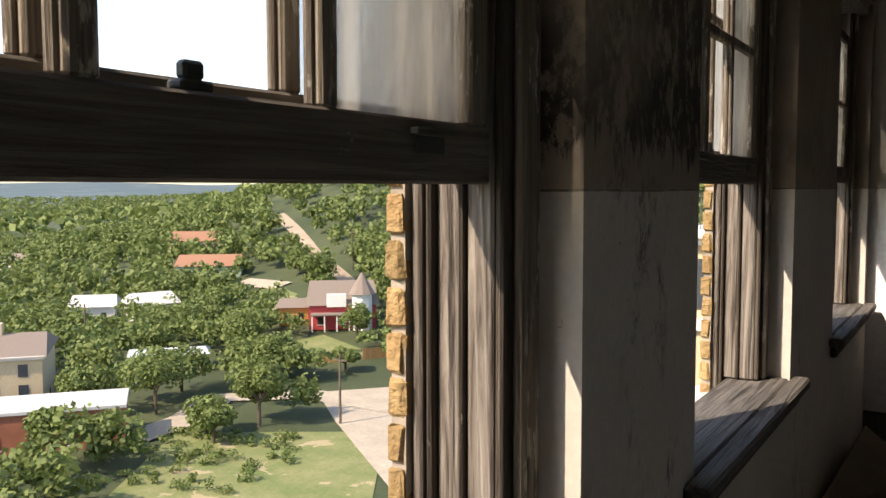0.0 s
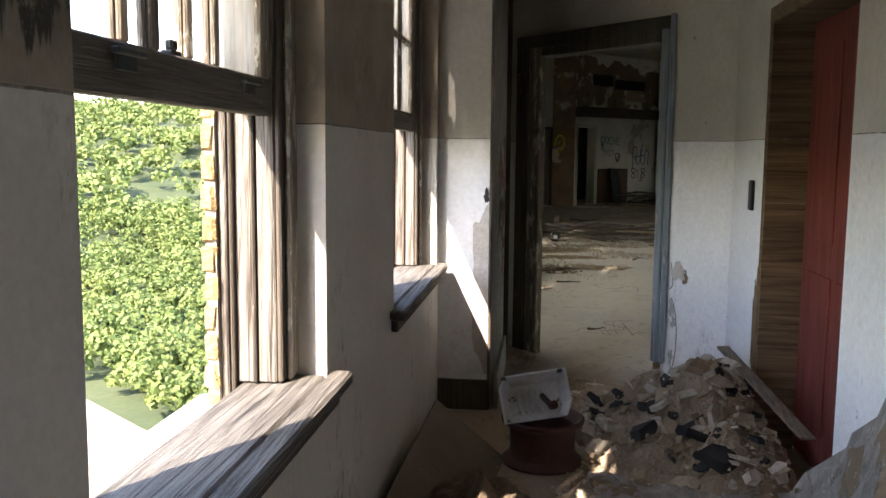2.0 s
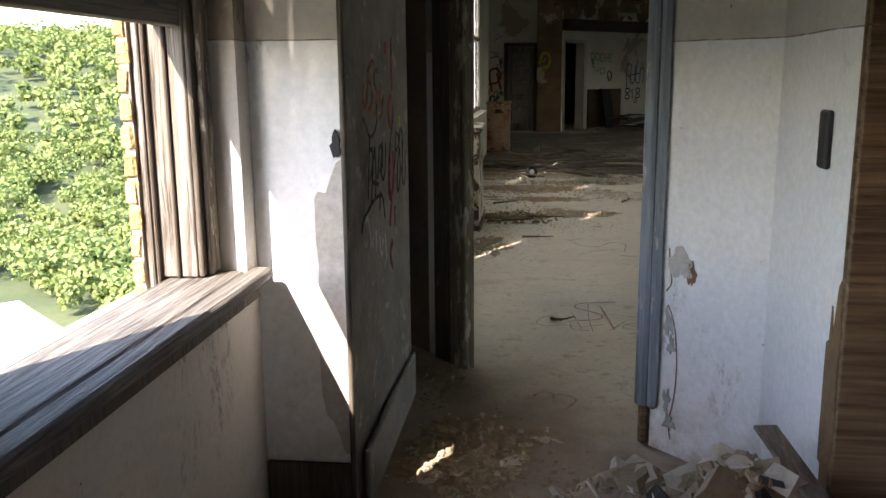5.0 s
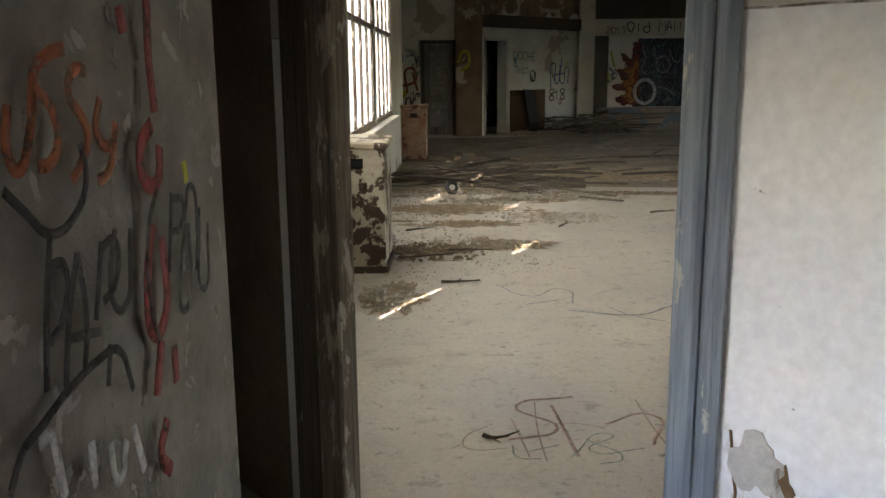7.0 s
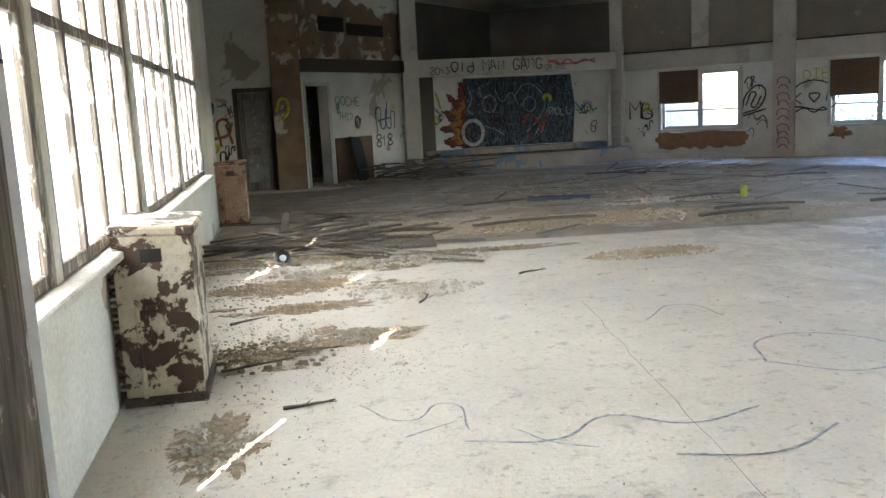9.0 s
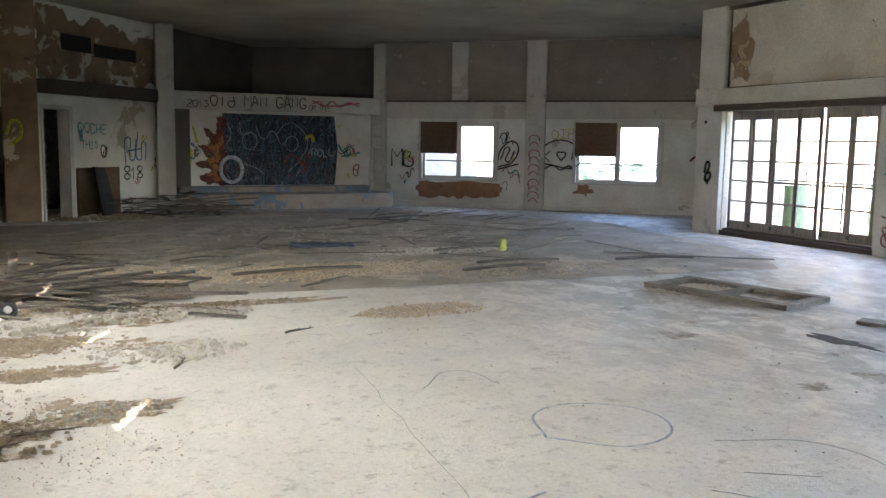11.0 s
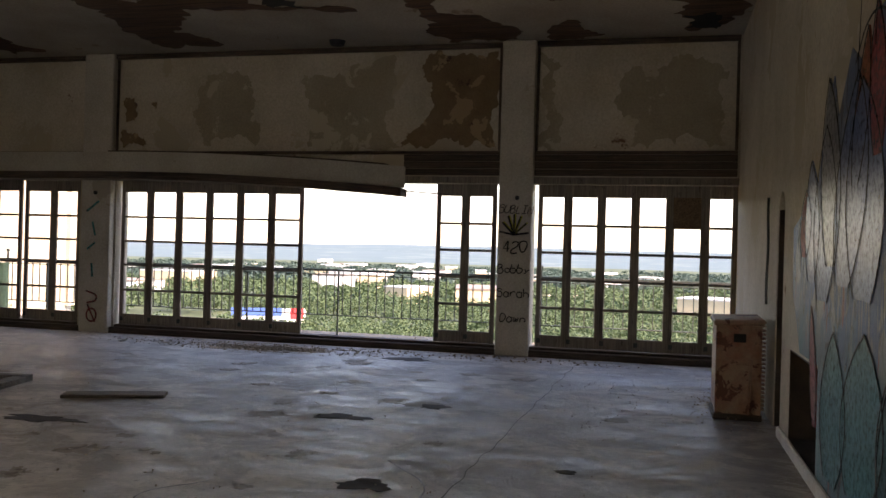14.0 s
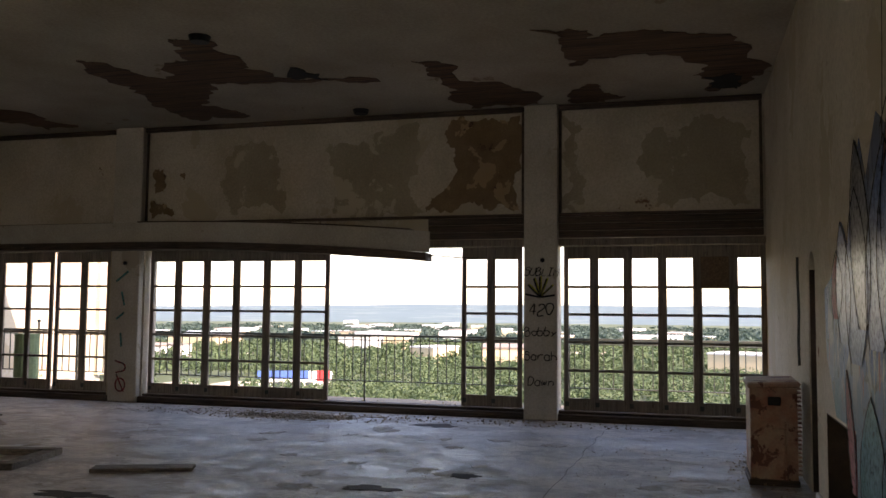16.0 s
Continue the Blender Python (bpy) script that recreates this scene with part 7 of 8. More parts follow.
stone_field("floor_rubble", "tan plaster crumbs and stones strewn over the hall floor",
            [(4.2, 16.3, 1.6, 0.6, 2000, 0.01, 0.045, 0), (1.6, 16.6, 1.6, 0.9, 1300, 0.01, 0.045, 0), (6.0, 17.6, 1.2, 0.4, 500, 0.01, 0.05, 1), (6.2, 15.6, 1.5, 0.7, 700, 0.01, 0.04, 0), (3.9, 13.6, 0.65, 0.28, 520, 0.006, 0.03, 0), (1.5, 12.9, 0.6, 0.35, 260, 0.006, 0.04, 1),
             (1.9, 14.3, 0.6, 0.3, 160, 0.01, 0.06, 1), (0.4, 13.6, 0.9, 0.7, 500, 0.002, 0.012, 2), (0.5, 13.5, 0.8, 0.6, 90, 0.01, 0.035, 2), (0.85, 10.9, 0.5, 0.4, 200, 0.002, 0.009, 2), (0.35, 11.7, 0.6, 0.6, 400, 0.002, 0.01, 2), (0.3, 11.7, 0.6, 0.6, 50, 0.01, 0.035, 1), (0.2, 10.0, 0.5, 0.9, 250, 0.002, 0.008, 2), (0.1, 12.6, 0.4, 3.0, 500, 0.003, 0.016, 2), (0.6, 15.0, 1.0, 0.8, 600, 0.008, 0.04, 1),
             (5.0, 11.0, 4.0, 4.5, 420, 0.003, 0.012, 2), (5.5, 20.5, 4.5, 3.5, 1300, 0.01, 0.045, 2), (10.5, 25.0, 1.6, 0.5, 260, 0.012, 0.05, 1), (9.3, 6.8, 2.4, 1.0, 260, 0.003, 0.013, 2), (9.0, 6.2, 1.2, 0.3, 160, 0.004, 0.025, 2), (11.5, 9.5, 0.3, 3.0, 300, 0.004, 0.03, 2), (11.2, 11.5, 0.5, 1.6, 360, 0.006, 0.03, 0),
             (11.3, 13.2, 0.4, 1.2, 200, 0.006, 0.03, 1), (2.3, 24.6, 1.5, 0.8, 900, 0.02, 0.09, 2), (12.9, 9.8, 0.5, 3.2, 300, 0.008, 0.03, 2), (0.9, 6.3, 0.5, 0.5, 60, 0.002, 0.005, 2)],
            [M_TANRUB, M_RUB_W, M_RUB], 5)
stone_field("corridor_grit", "grit and plaster crumbs on the dusty corridor floor", [(0.5, 3.6, 0.75, 2.6, 900, 0.004, 0.018, 0), (0.3, 5.9, 0.3, 0.9, 500, 0.002, 0.007, 2), (0.7, 5.2, 0.6, 0.7, 420, 0.006, 0.03, 0), (0.15, 6.7, 0.1, 0.35, 160, 0.003, 0.015, 2)], [M_TANRUB, M_RUB_W, M_RUB], 6)
M_DIRTPATCH = surf("dirt_drift", (0.3, 0.22, 0.145), (0.4, 0.31, 0.22), 9, 0.97, 40, patch=(0.55, 0.48, 0.39), pscale=7, pcut=0.55, bump=0.9, dist=0.02)
LAY = Matrix(((1, 0, 0, 0), (0, 0, 1, 0), (0, -1, 0, 0), (0, 0, 0, 1)))
def blotch(cx_, cy_, rx_, ry_, seed, n=150):
    """A spatter-edged outline round a point."""
    out = []
    for k in range(n):
        a = 2 * math.pi * k / n
        c, d = math.cos(a), math.sin(a)
        f = 0.8 + 0.55 * noise.noise(Vector((c * 1.4, d * 1.4, seed))) + 0.4 * noise.noise(Vector((c * 4, d * 4, seed + 7))) + 0.3 * noise.noise(Vector((c * 13, d * 13, seed + 3)))
        out.append((cx_ + rx_ * max(0.15, f) * c, cy_ + ry_ * max(0.15, f) * d))
    return out
rdf = random.Random(61)
DRIFTS = [(0.32, 5.95, 0.3, 0.42), (0.95, 11.6, 0.4, 0.22), (0.3, 11.4, 0.45, 0.3), (0.45, 13.5, 0.75, 0.35), (0.1, 9.9, 0.22, 0.4), (1.4, 14.2, 0.6, 0.25), (0.7, 15.0, 1.1, 0.5), (3.9, 13.7, 0.5, 0.14), (2.2, 14.6, 1.0, 0.2), (0.6, 12.6, 0.5, 0.2), (7.2, 13.6, 0.7, 0.3), (11.2, 11.7, 0.25, 0.9)]
DRIFTS += [(x + rdf.uniform(-1.3, 1.3) * rx, y + rdf.uniform(-1.3, 1.3) * ry, rx * rdf.uniform(0.12, 0.4), ry * rdf.uniform(0.12, 0.4)) for x, y, rx, ry in DRIFTS for _ in range(4)]
for i, (x, y, rx, ry) in enumerate(DRIFTS):
    o = flake("dirt_drift", LAY, blotch(x, y, rx, ry, 14.3 * i + 1), M_DIRTPATCH, "", depth=0.0015 + 0.0001 * i)
    o.parent = WALL["floor_hall"]
stone_field("rubble_clumps", "brown clods, plaster scraps and splinters in heaps on the slab", [(x, y, rx * 0.85, ry * 0.85, int(60 + 420 * rx * ry / 0.2), 0.004, 0.03, i % 3) for i, (x, y, rx, ry) in enumerate(DRIFTS[:12])]
            + [(1.5, 14.25, 0.55, 0.2, 60, 0.03, 0.085, 1), (0.7, 14.0, 0.5, 0.2, 40, 0.02, 0.07, 1), (0.9, 15.9, 0.7, 0.4, 70, 0.03, 0.09, 0), (0.95, 11.55, 0.4, 0.2, 60, 0.015, 0.045, 0), (0.35, 11.2, 0.4, 0.3, 70, 0.015, 0.045, 2), (3.9, 13.75, 0.55, 0.15, 120, 0.01, 0.05, 0), (6.9, 13.7, 0.4, 0.2, 60, 0.01, 0.04, 1), (3.5, 16.0, 1.6, 0.4, 260, 0.02, 0.07, 0)], [M_TANRUB, M_RUB_W, M_RUB], 15)
# long dark boards in heaps
long_me = []
for L_, w_, t_ in ((2.3, 0.09, 0.022), (1.6, 0.12, 0.02), (1.2, 0.07, 0.03), (0.8, 0.1, 0.018)):
    bm = bmesh.new()
    n = 8
    ringv = [[bm.verts.new((-L_ / 2 + L_ * k / n, sy * w_ / 2 * (0.75 if k in (0, n) else 1), t_ * sz + 0.02 * math.sin(3.1 * k / n))) for sy, sz in ((-1, 0), (1, 0), (1, 1), (-1, 1))] for k in range(n + 1)]
    for a_, b_ in zip(ringv, ringv[1:]):
        for q_ in range(4):
            bm.faces.new((a_[q_], a_[(q_ + 1) % 4], b_[(q_ + 1) % 4], b_[q_]))
    bm.faces.new(ringv[0][::-1])
    bm.faces.new(ringv[-1])
    bmesh.ops.recalc_face_normals(bm, faces=bm.faces)
    me = bpy.data.meshes.new("board")
    bm.to_mesh(me)
    bm.free()
    me.materials.append(M_DARKBOARD)
    long_me.append(me)
for n_, x0, x1, y0, y1, ang, spread, lift, seed in ((18, 0.35, 1.7, 14.7, 15.8, -0.25, 0.3, 0.1, 81), (9, 0.1, 0.9, 15.6, 17.2, 0.6, 0.5, 0.06, 82), (26, 2.7, 4.3, 24.3, 25.5, 0.4, 0.7, 0.42, 83), (7, 2.5, 9.0, 15.6, 19.0, -0.3, 0.35, 0.02, 84), (6, 3.5, 9.5, 19.5, 23.5, 0.15, 0.4, 0.02, 85)):
    rq = random.Random(seed)
    for _ in range(n_):
        o = new("loose_board", rq.choice(long_me))
        o.matrix_world = pose(rq.uniform(x0, x1), rq.uniform(y0, y1), 0.014 + rq.uniform(0, lift), rq.uniform(-4, 4), rq.uniform(-1, 1) * 7 * (lift > 0.05), math.degrees(rq.gauss(ang, spread)))
        tagged(o, "long dark weathered board thrown on the dirt", "board", "thrown boards")
# crack and faint spray lines on the slab
fh = WALL["floor_hall"]
M_CRACK = plain("crack_dirt", (0.07, 0.06, 0.05), 0.95)
def floor_lines(name, lines, width, mat, lab=""):
    return strokes(name, LAY, lines, width, mat, fh, 0.0035, lab)
r9 = random.Random(9)
def wander(p, q, n, j): return [(p[0] + (q[0] - p[0]) * k / n + r9.uniform(-j, j), p[1] + (q[1] - p[1]) * k / n + r9.uniform(-j, j)) for k in range(n + 1)]
floor_lines("floor_crack", [wander((1.9, 7.2), (2.6, 12.0), 24, 0.012)], 0.0014, M_CRACK, "hairline crack in the slab")
floor_lines("floor_crack", [wander((3.0, 7.95), (11.6, 7.72), 44, 0.016)], 0.004, M_CRACK, "hairline crack in the slab")
M_FAINTRED, M_FAINTBLUE, M_FAINTGREY = spray("faint_red", (0.52, 0.36, 0.31)), spray("faint_blue", (0.45, 0.47, 0.5)), spray("faint_grey", (0.38, 0.36, 0.34))
floor_lines("floor_scrawl", [[(0.75, 7.75), (0.95, 7.85), (0.8, 8.1), (1.05, 8.2)], [(1.0, 7.6), (0.95, 8.1)], [(1.15, 7.9), (1.35, 8.0), (1.3, 7.7)], [(2.6, 7.9), (2.9, 8.2), (3.2, 7.9), (3.0, 7.6)], [(3.4, 8.3), (3.9, 8.2), (4.2, 8.5)], [(0.55, 6.55), (0.62, 6.62), (0.66, 6.5)]], 0.008, M_FAINTRED)
floor_lines("floor_scrawl", [[(1.3, 7.6), (1.45, 7.75), (1.35, 7.9)], [(1.2, 9.6), (1.6, 9.5), (1.9, 9.7), (2.2, 9.5), (2.6, 9.6)], [(2.0, 9.2), (2.4, 9.1), (2.8, 9.3)], [(3.0, 10.2), (3.2, 10.6), (3.6, 10.6), (3.8, 10.2), (3.4, 9.9), (3.0, 10.2)]], 0.009, M_FAINTBLUE)
floor_lines("floor_scrawl", [[(3.3, 9.3), (3.7, 8.9), (4.2, 9.0), (4.3, 9.5), (3.8, 9.8)], [(4.6, 8.8), (5.0, 9.4), (5.4, 9.2)], [(4.8, 8.2), (5.6, 8.0), (6.2, 8.4)], [(3.6, 9.4), (3.9, 9.2)], [(2.8, 11.3), (3.2, 11.6), (3.3, 11.2)]], 0.006, M_FAINTGREY)
floor_lines("floor_scrawl", [[(0.67, 7.88), (0.58, 7.77), (0.59, 7.67), (0.74, 7.67)], [(0.77, 7.96), (0.8, 7.75), (0.82, 7.59)], [(0.88, 8.14), (0.87, 7.8), (0.88, 7.56)], [(0.95, 7.9), (1.05, 7.9), (1.14, 7.86)], [(1.32, 8.17), (1.33, 7.91), (1.35, 7.69)], [(0.56, 7.7), (0.53, 7.67)]], 0.0035, M_FAINTRED)
floor_lines("floor_scrawl", [[(0.81, 7.64), (0.94, 7.7)], [(0.97, 7.59), (1.15, 7.8), (1.05, 7.65), (1.26, 7.67)], [(1.05, 7.75), (1.16, 7.58), (1.07, 7.54)], [(0.76, 7.7), (0.78, 7.59), (0.86, 7.58)]], 0.004, spray("faint_green", (0.34, 0.41, 0.37)))
floor_lines("floor_scrawl", [[(0.8, 10.23), (1.01, 9.93), (1.21, 10.12), (1.25, 9.73)], [(1.46, 9.66), (1.56, 9.48), (1.73, 9.36)], [(0.96, 9.73), (1.22, 9.86)]], 0.006, M_FAINTBLUE)
floor_lines("floor_scrawl", [[(0.56, 6.54), (0.73, 6.58), (0.69, 6.39)]], 0.005, M_FAINTRED)
def stick(x, y, yaw, length, seed):
    """A forked dry twig lying on the slab."""
    r = random.Random(seed)
    bm = bmesh.new()
    p = Vector((-length / 2, 0, 0.012))
    for k in range(5):
        q = p + Vector((length / 5, r.uniform(-0.02, 0.02), r.uniform(-0.004, 0.006)))
        rod(bm, p, q, 0.011 - 0.0015 * k, 6, 0.0095 - 0.0015 * k)
        if k in (1, 3):
            rod(bm, q, q + Vector((0.05, r.choice((-1, 1)) * 0.05, 0.01)), 0.005, 5, 0.002)
        p = q
    o = part("stick", bm, M_DARKBOARD)
    o.matrix_world = pose(x, y, 0.002, 0, 0, yaw)
    tagged(o, "dry dark forked stick on the concrete", "stick", "sticks on the slab")
for k, (x, y, yaw, L_) in enumerate(((0.56, 10.3, 8, 0.27), (0.7, 7.75, -20, 0.1), (0.3, 11.1, 12, 0.45), (0.6, 11.3, -8, 0.4), (0.2, 12.3, 30, 0.3), (1.5, 12.5, 70, 0.25), (2.6, 13.2, 15, 0.3))):
    stick(x, y, yaw, L_, 50 + k)
M_DAMP = surf("damp_stain", (0.035, 0.025, 0.018), (0.07, 0.05, 0.035), 4, 0.97, 40, bump=0.2)
for i, (x, y, rx, ry) in enumerate(((5.62, 8.35, 0.11, 0.15), (7.4, 9.17, 0.09, 0.22), (11.0, 9.7, 0.14, 0.25), (6.5, 11.2, 0.1, 0.3), (6.3, 7.3, 0.05, 0.06), (8.1, 8.6, 0.1, 0.12))):
    o = flake("damp_stain", Matrix(((1, 0, 0, 0), (0, 0, 1, 0), (0, -1, 0, 0), (0, 0, 0, 1))), ragged(x, y, rx, ry, 30, 90 + i, 0.35), M_DAMP, "", depth=0.003)
    o.parent = fh

# scabs of old floor paint and dried mud round the wet patches
M_SCAB = surf("floor_scab", (0.42, 0.37, 0.3), (0.28, 0.24, 0.19), 9, 0.9, 50, patch=(0.2, 0.165, 0.125), pscale=8, pcut=0.56, bump=0.7)
rs = random.Random(77)
for i in range(60):
    x, y = rs.uniform(5.0, 11.4), rs.gauss(9.3, 1.7)
    if not 6.2 < y < 13.2:
        continue
    k = rs.uniform(0.1, 0.9) ** 2.5
    o = flake("floor_scab", LAY, blotch(x, y, 0.03 + 0.2 * k, 0.03 + 0.17 * k, 31.7 * i, 70), M_SCAB, "", depth=0.0015 + 0.00001 * i)
    o.parent = fh

# ---------- outside ----------
def smooth(v, a, b):
    k = min(1.0, max(0.0, (v - a) / (b - a)))
    return k * k * (3 - 2 * k)


def gz(x, y):
    """Height of the land: flat valley, with a wooded hill to the north-west."""
    r = math.hypot(x, y)
    bear = math.degrees(math.atan2(-x, y))
    a = smooth(bear, 58, 32) * smooth(bear, -35, -5)
    z = -24 + 37 * a * smooth(r, 105, 340) - 20 * a * smooth(r, 600, 1500)
    z += -14 * smooth(r, 300, 1500) * (1 - a) * smooth(r, 3000, 1500)
    return z


def land_material():
    m, nt, bs = nodes_of("land")
    t = Tree(nt)
    col = t.mix(t.ramp(t.noise(0.05, 8, 0.65), 0.4, 0.62), (0.032, 0.05, 0.016), (0.06, 0.075, 0.026))
    col = t.mix(t.ramp(t.noise(0.13, 8, 0.7), 0.64, 0.72), col, (0.12, 0.1, 0.06))
    col = t.mix(0.5, col, t.mix(t.ramp(t.noise(1.6, 6, 0.7), 0.3, 0.7), (0.5, 0.5, 0.45), (1, 1, 1)), "MULTIPLY")
    nt.links.new(col, bs.inputs["Base Color"])
    bs.inputs["Roughness"].default_value = 0.95
    return m


M_LAND = land_material()
M_ROAD = surf("pale_road", (0.42, 0.36, 0.27), (0.35, 0.3, 0.23), 0.3, 0.9, 3, spots=(0.25, 0.22, 0.18), sscale=0.7, scut=0.64)
M_DIRT = surf("dirt_track", (0.36, 0.29, 0.21), (0.28, 0.22, 0.15), 0.3, 0.95, 3)
bm = bmesh.new()
rings, secs = [2.0], 120
while rings[-1] < 4900:
    rings.append(rings[-1] * 1.09 + 1.0)
grid = [[bm.verts.new((r * math.sin(2 * math.pi * k / secs), r * math.cos(2 * math.pi * k / secs), gz(r * math.sin(2 * math.pi * k / secs), r * math.cos(2 * math.pi * k / secs)))) for k in range(secs)] for r in rings]
bm.faces.new(grid[0])
for g0, g1 in zip(grid, grid[1:]):
    for k in range(secs):
        bm.faces.new((g0[k], g0[(k + 1) % secs], g1[(k + 1) % secs], g1[k]))
bmesh.ops.recalc_face_normals(bm, faces=bm.faces)
tagged(part("ground", bm, M_LAND), "green and straw-coloured land around the building", "ground", kind="structure")


def ribbon(name, pts, width, mat, label, cat, lift=0.14):
    bm = bmesh.new()
    fine = []
    for (x0, y0), (x1, y1) in zip(pts, pts[1:]):
        n = max(2, int(math.hypot(x1 - x0, y1 - y0) / 6))
        fine += [(x0 + (x1 - x0) * k / n, y0 + (y1 - y0) * k / n) for k in range(n)]
    fine.append(pts[-1])
    prev = None
    for i, (x, y) in enumerate(fine):
        a, b = fine[max(0, i - 1)], fine[min(len(fine) - 1, i + 1)]
        d = Vector((b[0] - a[0], b[1] - a[1])).normalized()
        row = []
        for s in (-0.5, -0.17, 0.17, 0.5):
            px, py = x - d.y * width * s, y + d.x * width * s
            row.append(bm.verts.new((px, py, gz(px, py) + lift)))
        if prev:
            for k in range(3):
                bm.faces.new((prev[k], prev[k + 1], row[k + 1], row[k]))
        prev = row
    bmesh.ops.recalc_face_normals(bm, faces=bm.faces)
    for f in bm.faces:
        if f.normal.z < 0:
            f.normal_flip()
    return tagged(part(name, bm, mat), label, cat, kind="structure")


ROADS = [([(-22, 52), (-38, 65), (-54, 78), (-64, 87)], 15, M_ROAD), ([(-54, 80), (-69, 80), (-77, 73), (-73, 64), (-72, 56)], 4.5, M_ROAD), ([(-99, 126), (-108, 137), (-130, 153), (-150, 170), (-178, 193)], 3.2, M_DIRT), ([(-120, 131), (-134, 133)], 5, M_ROAD)]
for k, (pts, w, mat) in enumerate(ROADS):
    ribbon("road", pts, w, mat, "pale dusty road", "road", 0.16 + 0.05 * k)
M_LAWN = surf("lawn", (0.12, 0.16, 0.045), (0.22, 0.22, 0.09), 0.25, 0.95, 3, patch=(0.3, 0.25, 0.14), pscale=0.2, pcut=0.6)
ribbon("ground_lawn", [(-104, 119), (-124, 127)], 9, M_LAWN, "bright green lawn", "lawn", 0.07)
ribbon("ground_yard", [(-77, 98), (-91, 103)], 9, M_LAWN, "green front yard of the red house", "lawn", 0.07)
ribbon("ground_meadow", [(-38, 30), (-61, 66)], 22, M_LAWN, "mown green meadow below the building", "meadow", 0.07)


def house(x, y, yaw, w, d, h, roof_h, wall, roof, label, name="house", flat=False, zb=None):
    z0 = gz(x, y) - 0.3 if zb is None else zb
    t = thing(name, label, "house", pose(x, y, z0, 0, 0, yaw))
    body = part("wall", box((-w / 2, -d / 2, 0), (w / 2, d / 2, h), 0.03), wall, t)
    if flat:
        part("roof", box((-w / 2 - 0.2, -d / 2 - 0.2, h), (w / 2 + 0.2, d / 2 + 0.2, h + 0.35), 0.03), roof, t)
    else:
        bm = bmesh.new()
        e = 0.5
        A = [bm.verts.new(p) for p in ((-w / 2 - e, -d / 2 - e, h - 0.1), (w / 2 + e, -d / 2 - e, h - 0.1), (w / 2 + e, d / 2 + e, h - 0.1), (-w / 2 - e, d / 2 + e, h - 0.1), (-w / 2 + 0.1, 0, h + roof_h), (w / 2 - 0.1, 0, h + roof_h))]
        for f in ((0, 1, 5, 4), (2, 3, 4, 5), (1, 2, 5), (3, 0, 4), (3, 2, 1, 0)):
            bm.faces.new([A[i] for i in f])
        bmesh.ops.recalc_face_normals(bm, faces=bm.faces)
        part("roof", bm, roof, t)
    n = max(2, int(w / 3))
    for i in range(n):
        xx = -w / 2 + w * (i + 0.5) / n
        for yy, s in ((-d / 2, -1), (d / 2, 1)):
            wd = part("window", box((xx - 0.45, yy + s * 0.02 - 0.02, 0.9), (xx + 0.45, yy + s * 0.06 + 0.02, 2.2), 0.0), M_HOUSEWIN, t)
            part("sill", box((xx - 0.55, yy + s * 0.05 - 0.05, 0.8), (xx + 0.55, yy + s * 0.05 + 0.05, 0.9), 0.0), M_HOUSETRIM, wd)
    for s in (-1, 1):
        part("window", box((s * (w / 2 + 0.02) - 0.02, -0.5, 0.9), (s * (w / 2 + 0.02) + 0.02, 0.5, 2.2), 0.0), M_HOUSEWIN, t)
    return t


M_HOUSEWIN = plain("house_window", (0.05, 0.06, 0.07), 0.2)
M_HOUSETRIM = plain("house_trim", (0.7, 0.68, 0.64), 0.7)
W_RED, W_TAN, W_GREEN, W_WHITE, W_BRICK = plain("red_siding", (0.45, 0.05, 0.05), 0.7), plain("stone_wall", (0.5, 0.4, 0.26), 0.85), plain("green_siding", (0.35, 0.45, 0.33), 0.8), plain("white_siding", (0.65, 0.64, 0.6), 0.7), surf("orange_brick", (0.36, 0.13, 0.07), (0.28, 0.1, 0.055), 0.8, 0.9, 8)
R_GREY, R_RUST, R_WHITE, R_TIN = plain("grey_shingle", (0.2, 0.16, 0.13), 0.9), plain("rust_roof", (0.3, 0.15, 0.085), 0.8), plain("white_roof", (0.52, 0.51, 0.49), 0.7), plain("tin_roof", (0.5, 0.54, 0.56), 0.5)
house(-100, 112, 40, 5, 5, 3.2, 1.2, plain("orange_siding", (0.5, 0.27, 0.07), 0.8), R_GREY, "small orange-sided house beside a lawn")
hr = house(-91, 114, 40, 11, 8, 4.2, 3.6, W_RED, R_GREY, "red and white house with a grey shingled roof and turret")
bm = bmesh.new()
rod(bm, (3.2, -4.4, 0), (3.2, -4.4, 6.0), 1.7, 10)
part("turret", bm, W_WHITE, hr)
bm = bmesh.new()
rod(bm, (3.2, -4.4, 6.0), (3.2, -4.4, 9.6), 2.3, 10, 0.05)
part("turret_roof", bm, R_GREY, hr)
part("gable", box((-2.6, -4.6, 3.8), (0.6, -3.9, 6.0), 0.05), W_WHITE, hr)
part("porch", box((-5.2, -6.2, 2.6), (1.2, -4.0, 2.9), 0.05), R_GREY, hr)
for xx in (-5.0, -3.0, -1.0, 1.0):
    part("porch_post", box((xx - 0.1, -6.1, 0), (xx + 0.1, -5.9, 2.6), 0.0), M_HOUSETRIM, hr)
house(-95, 80.5, 48, 10, 5, 3.0, 0.5, W_TAN, R_TIN, "low house with a pale tin roof among trees")
house(-142, 103, 45, 8, 7, 3.4, 1.8, W_WHITE, R_WHITE, "white-roofed house half hidden by trees")
house(-131, 107, 70, 8, 7, 3.4, 1.8, W_WHITE, R_WHITE, "small white house half hidden by trees")
house(-147, 137, 40, 14, 9, 3.6, 2.2, W_GREEN, R_RUST, "green house with an orange-brown roof")
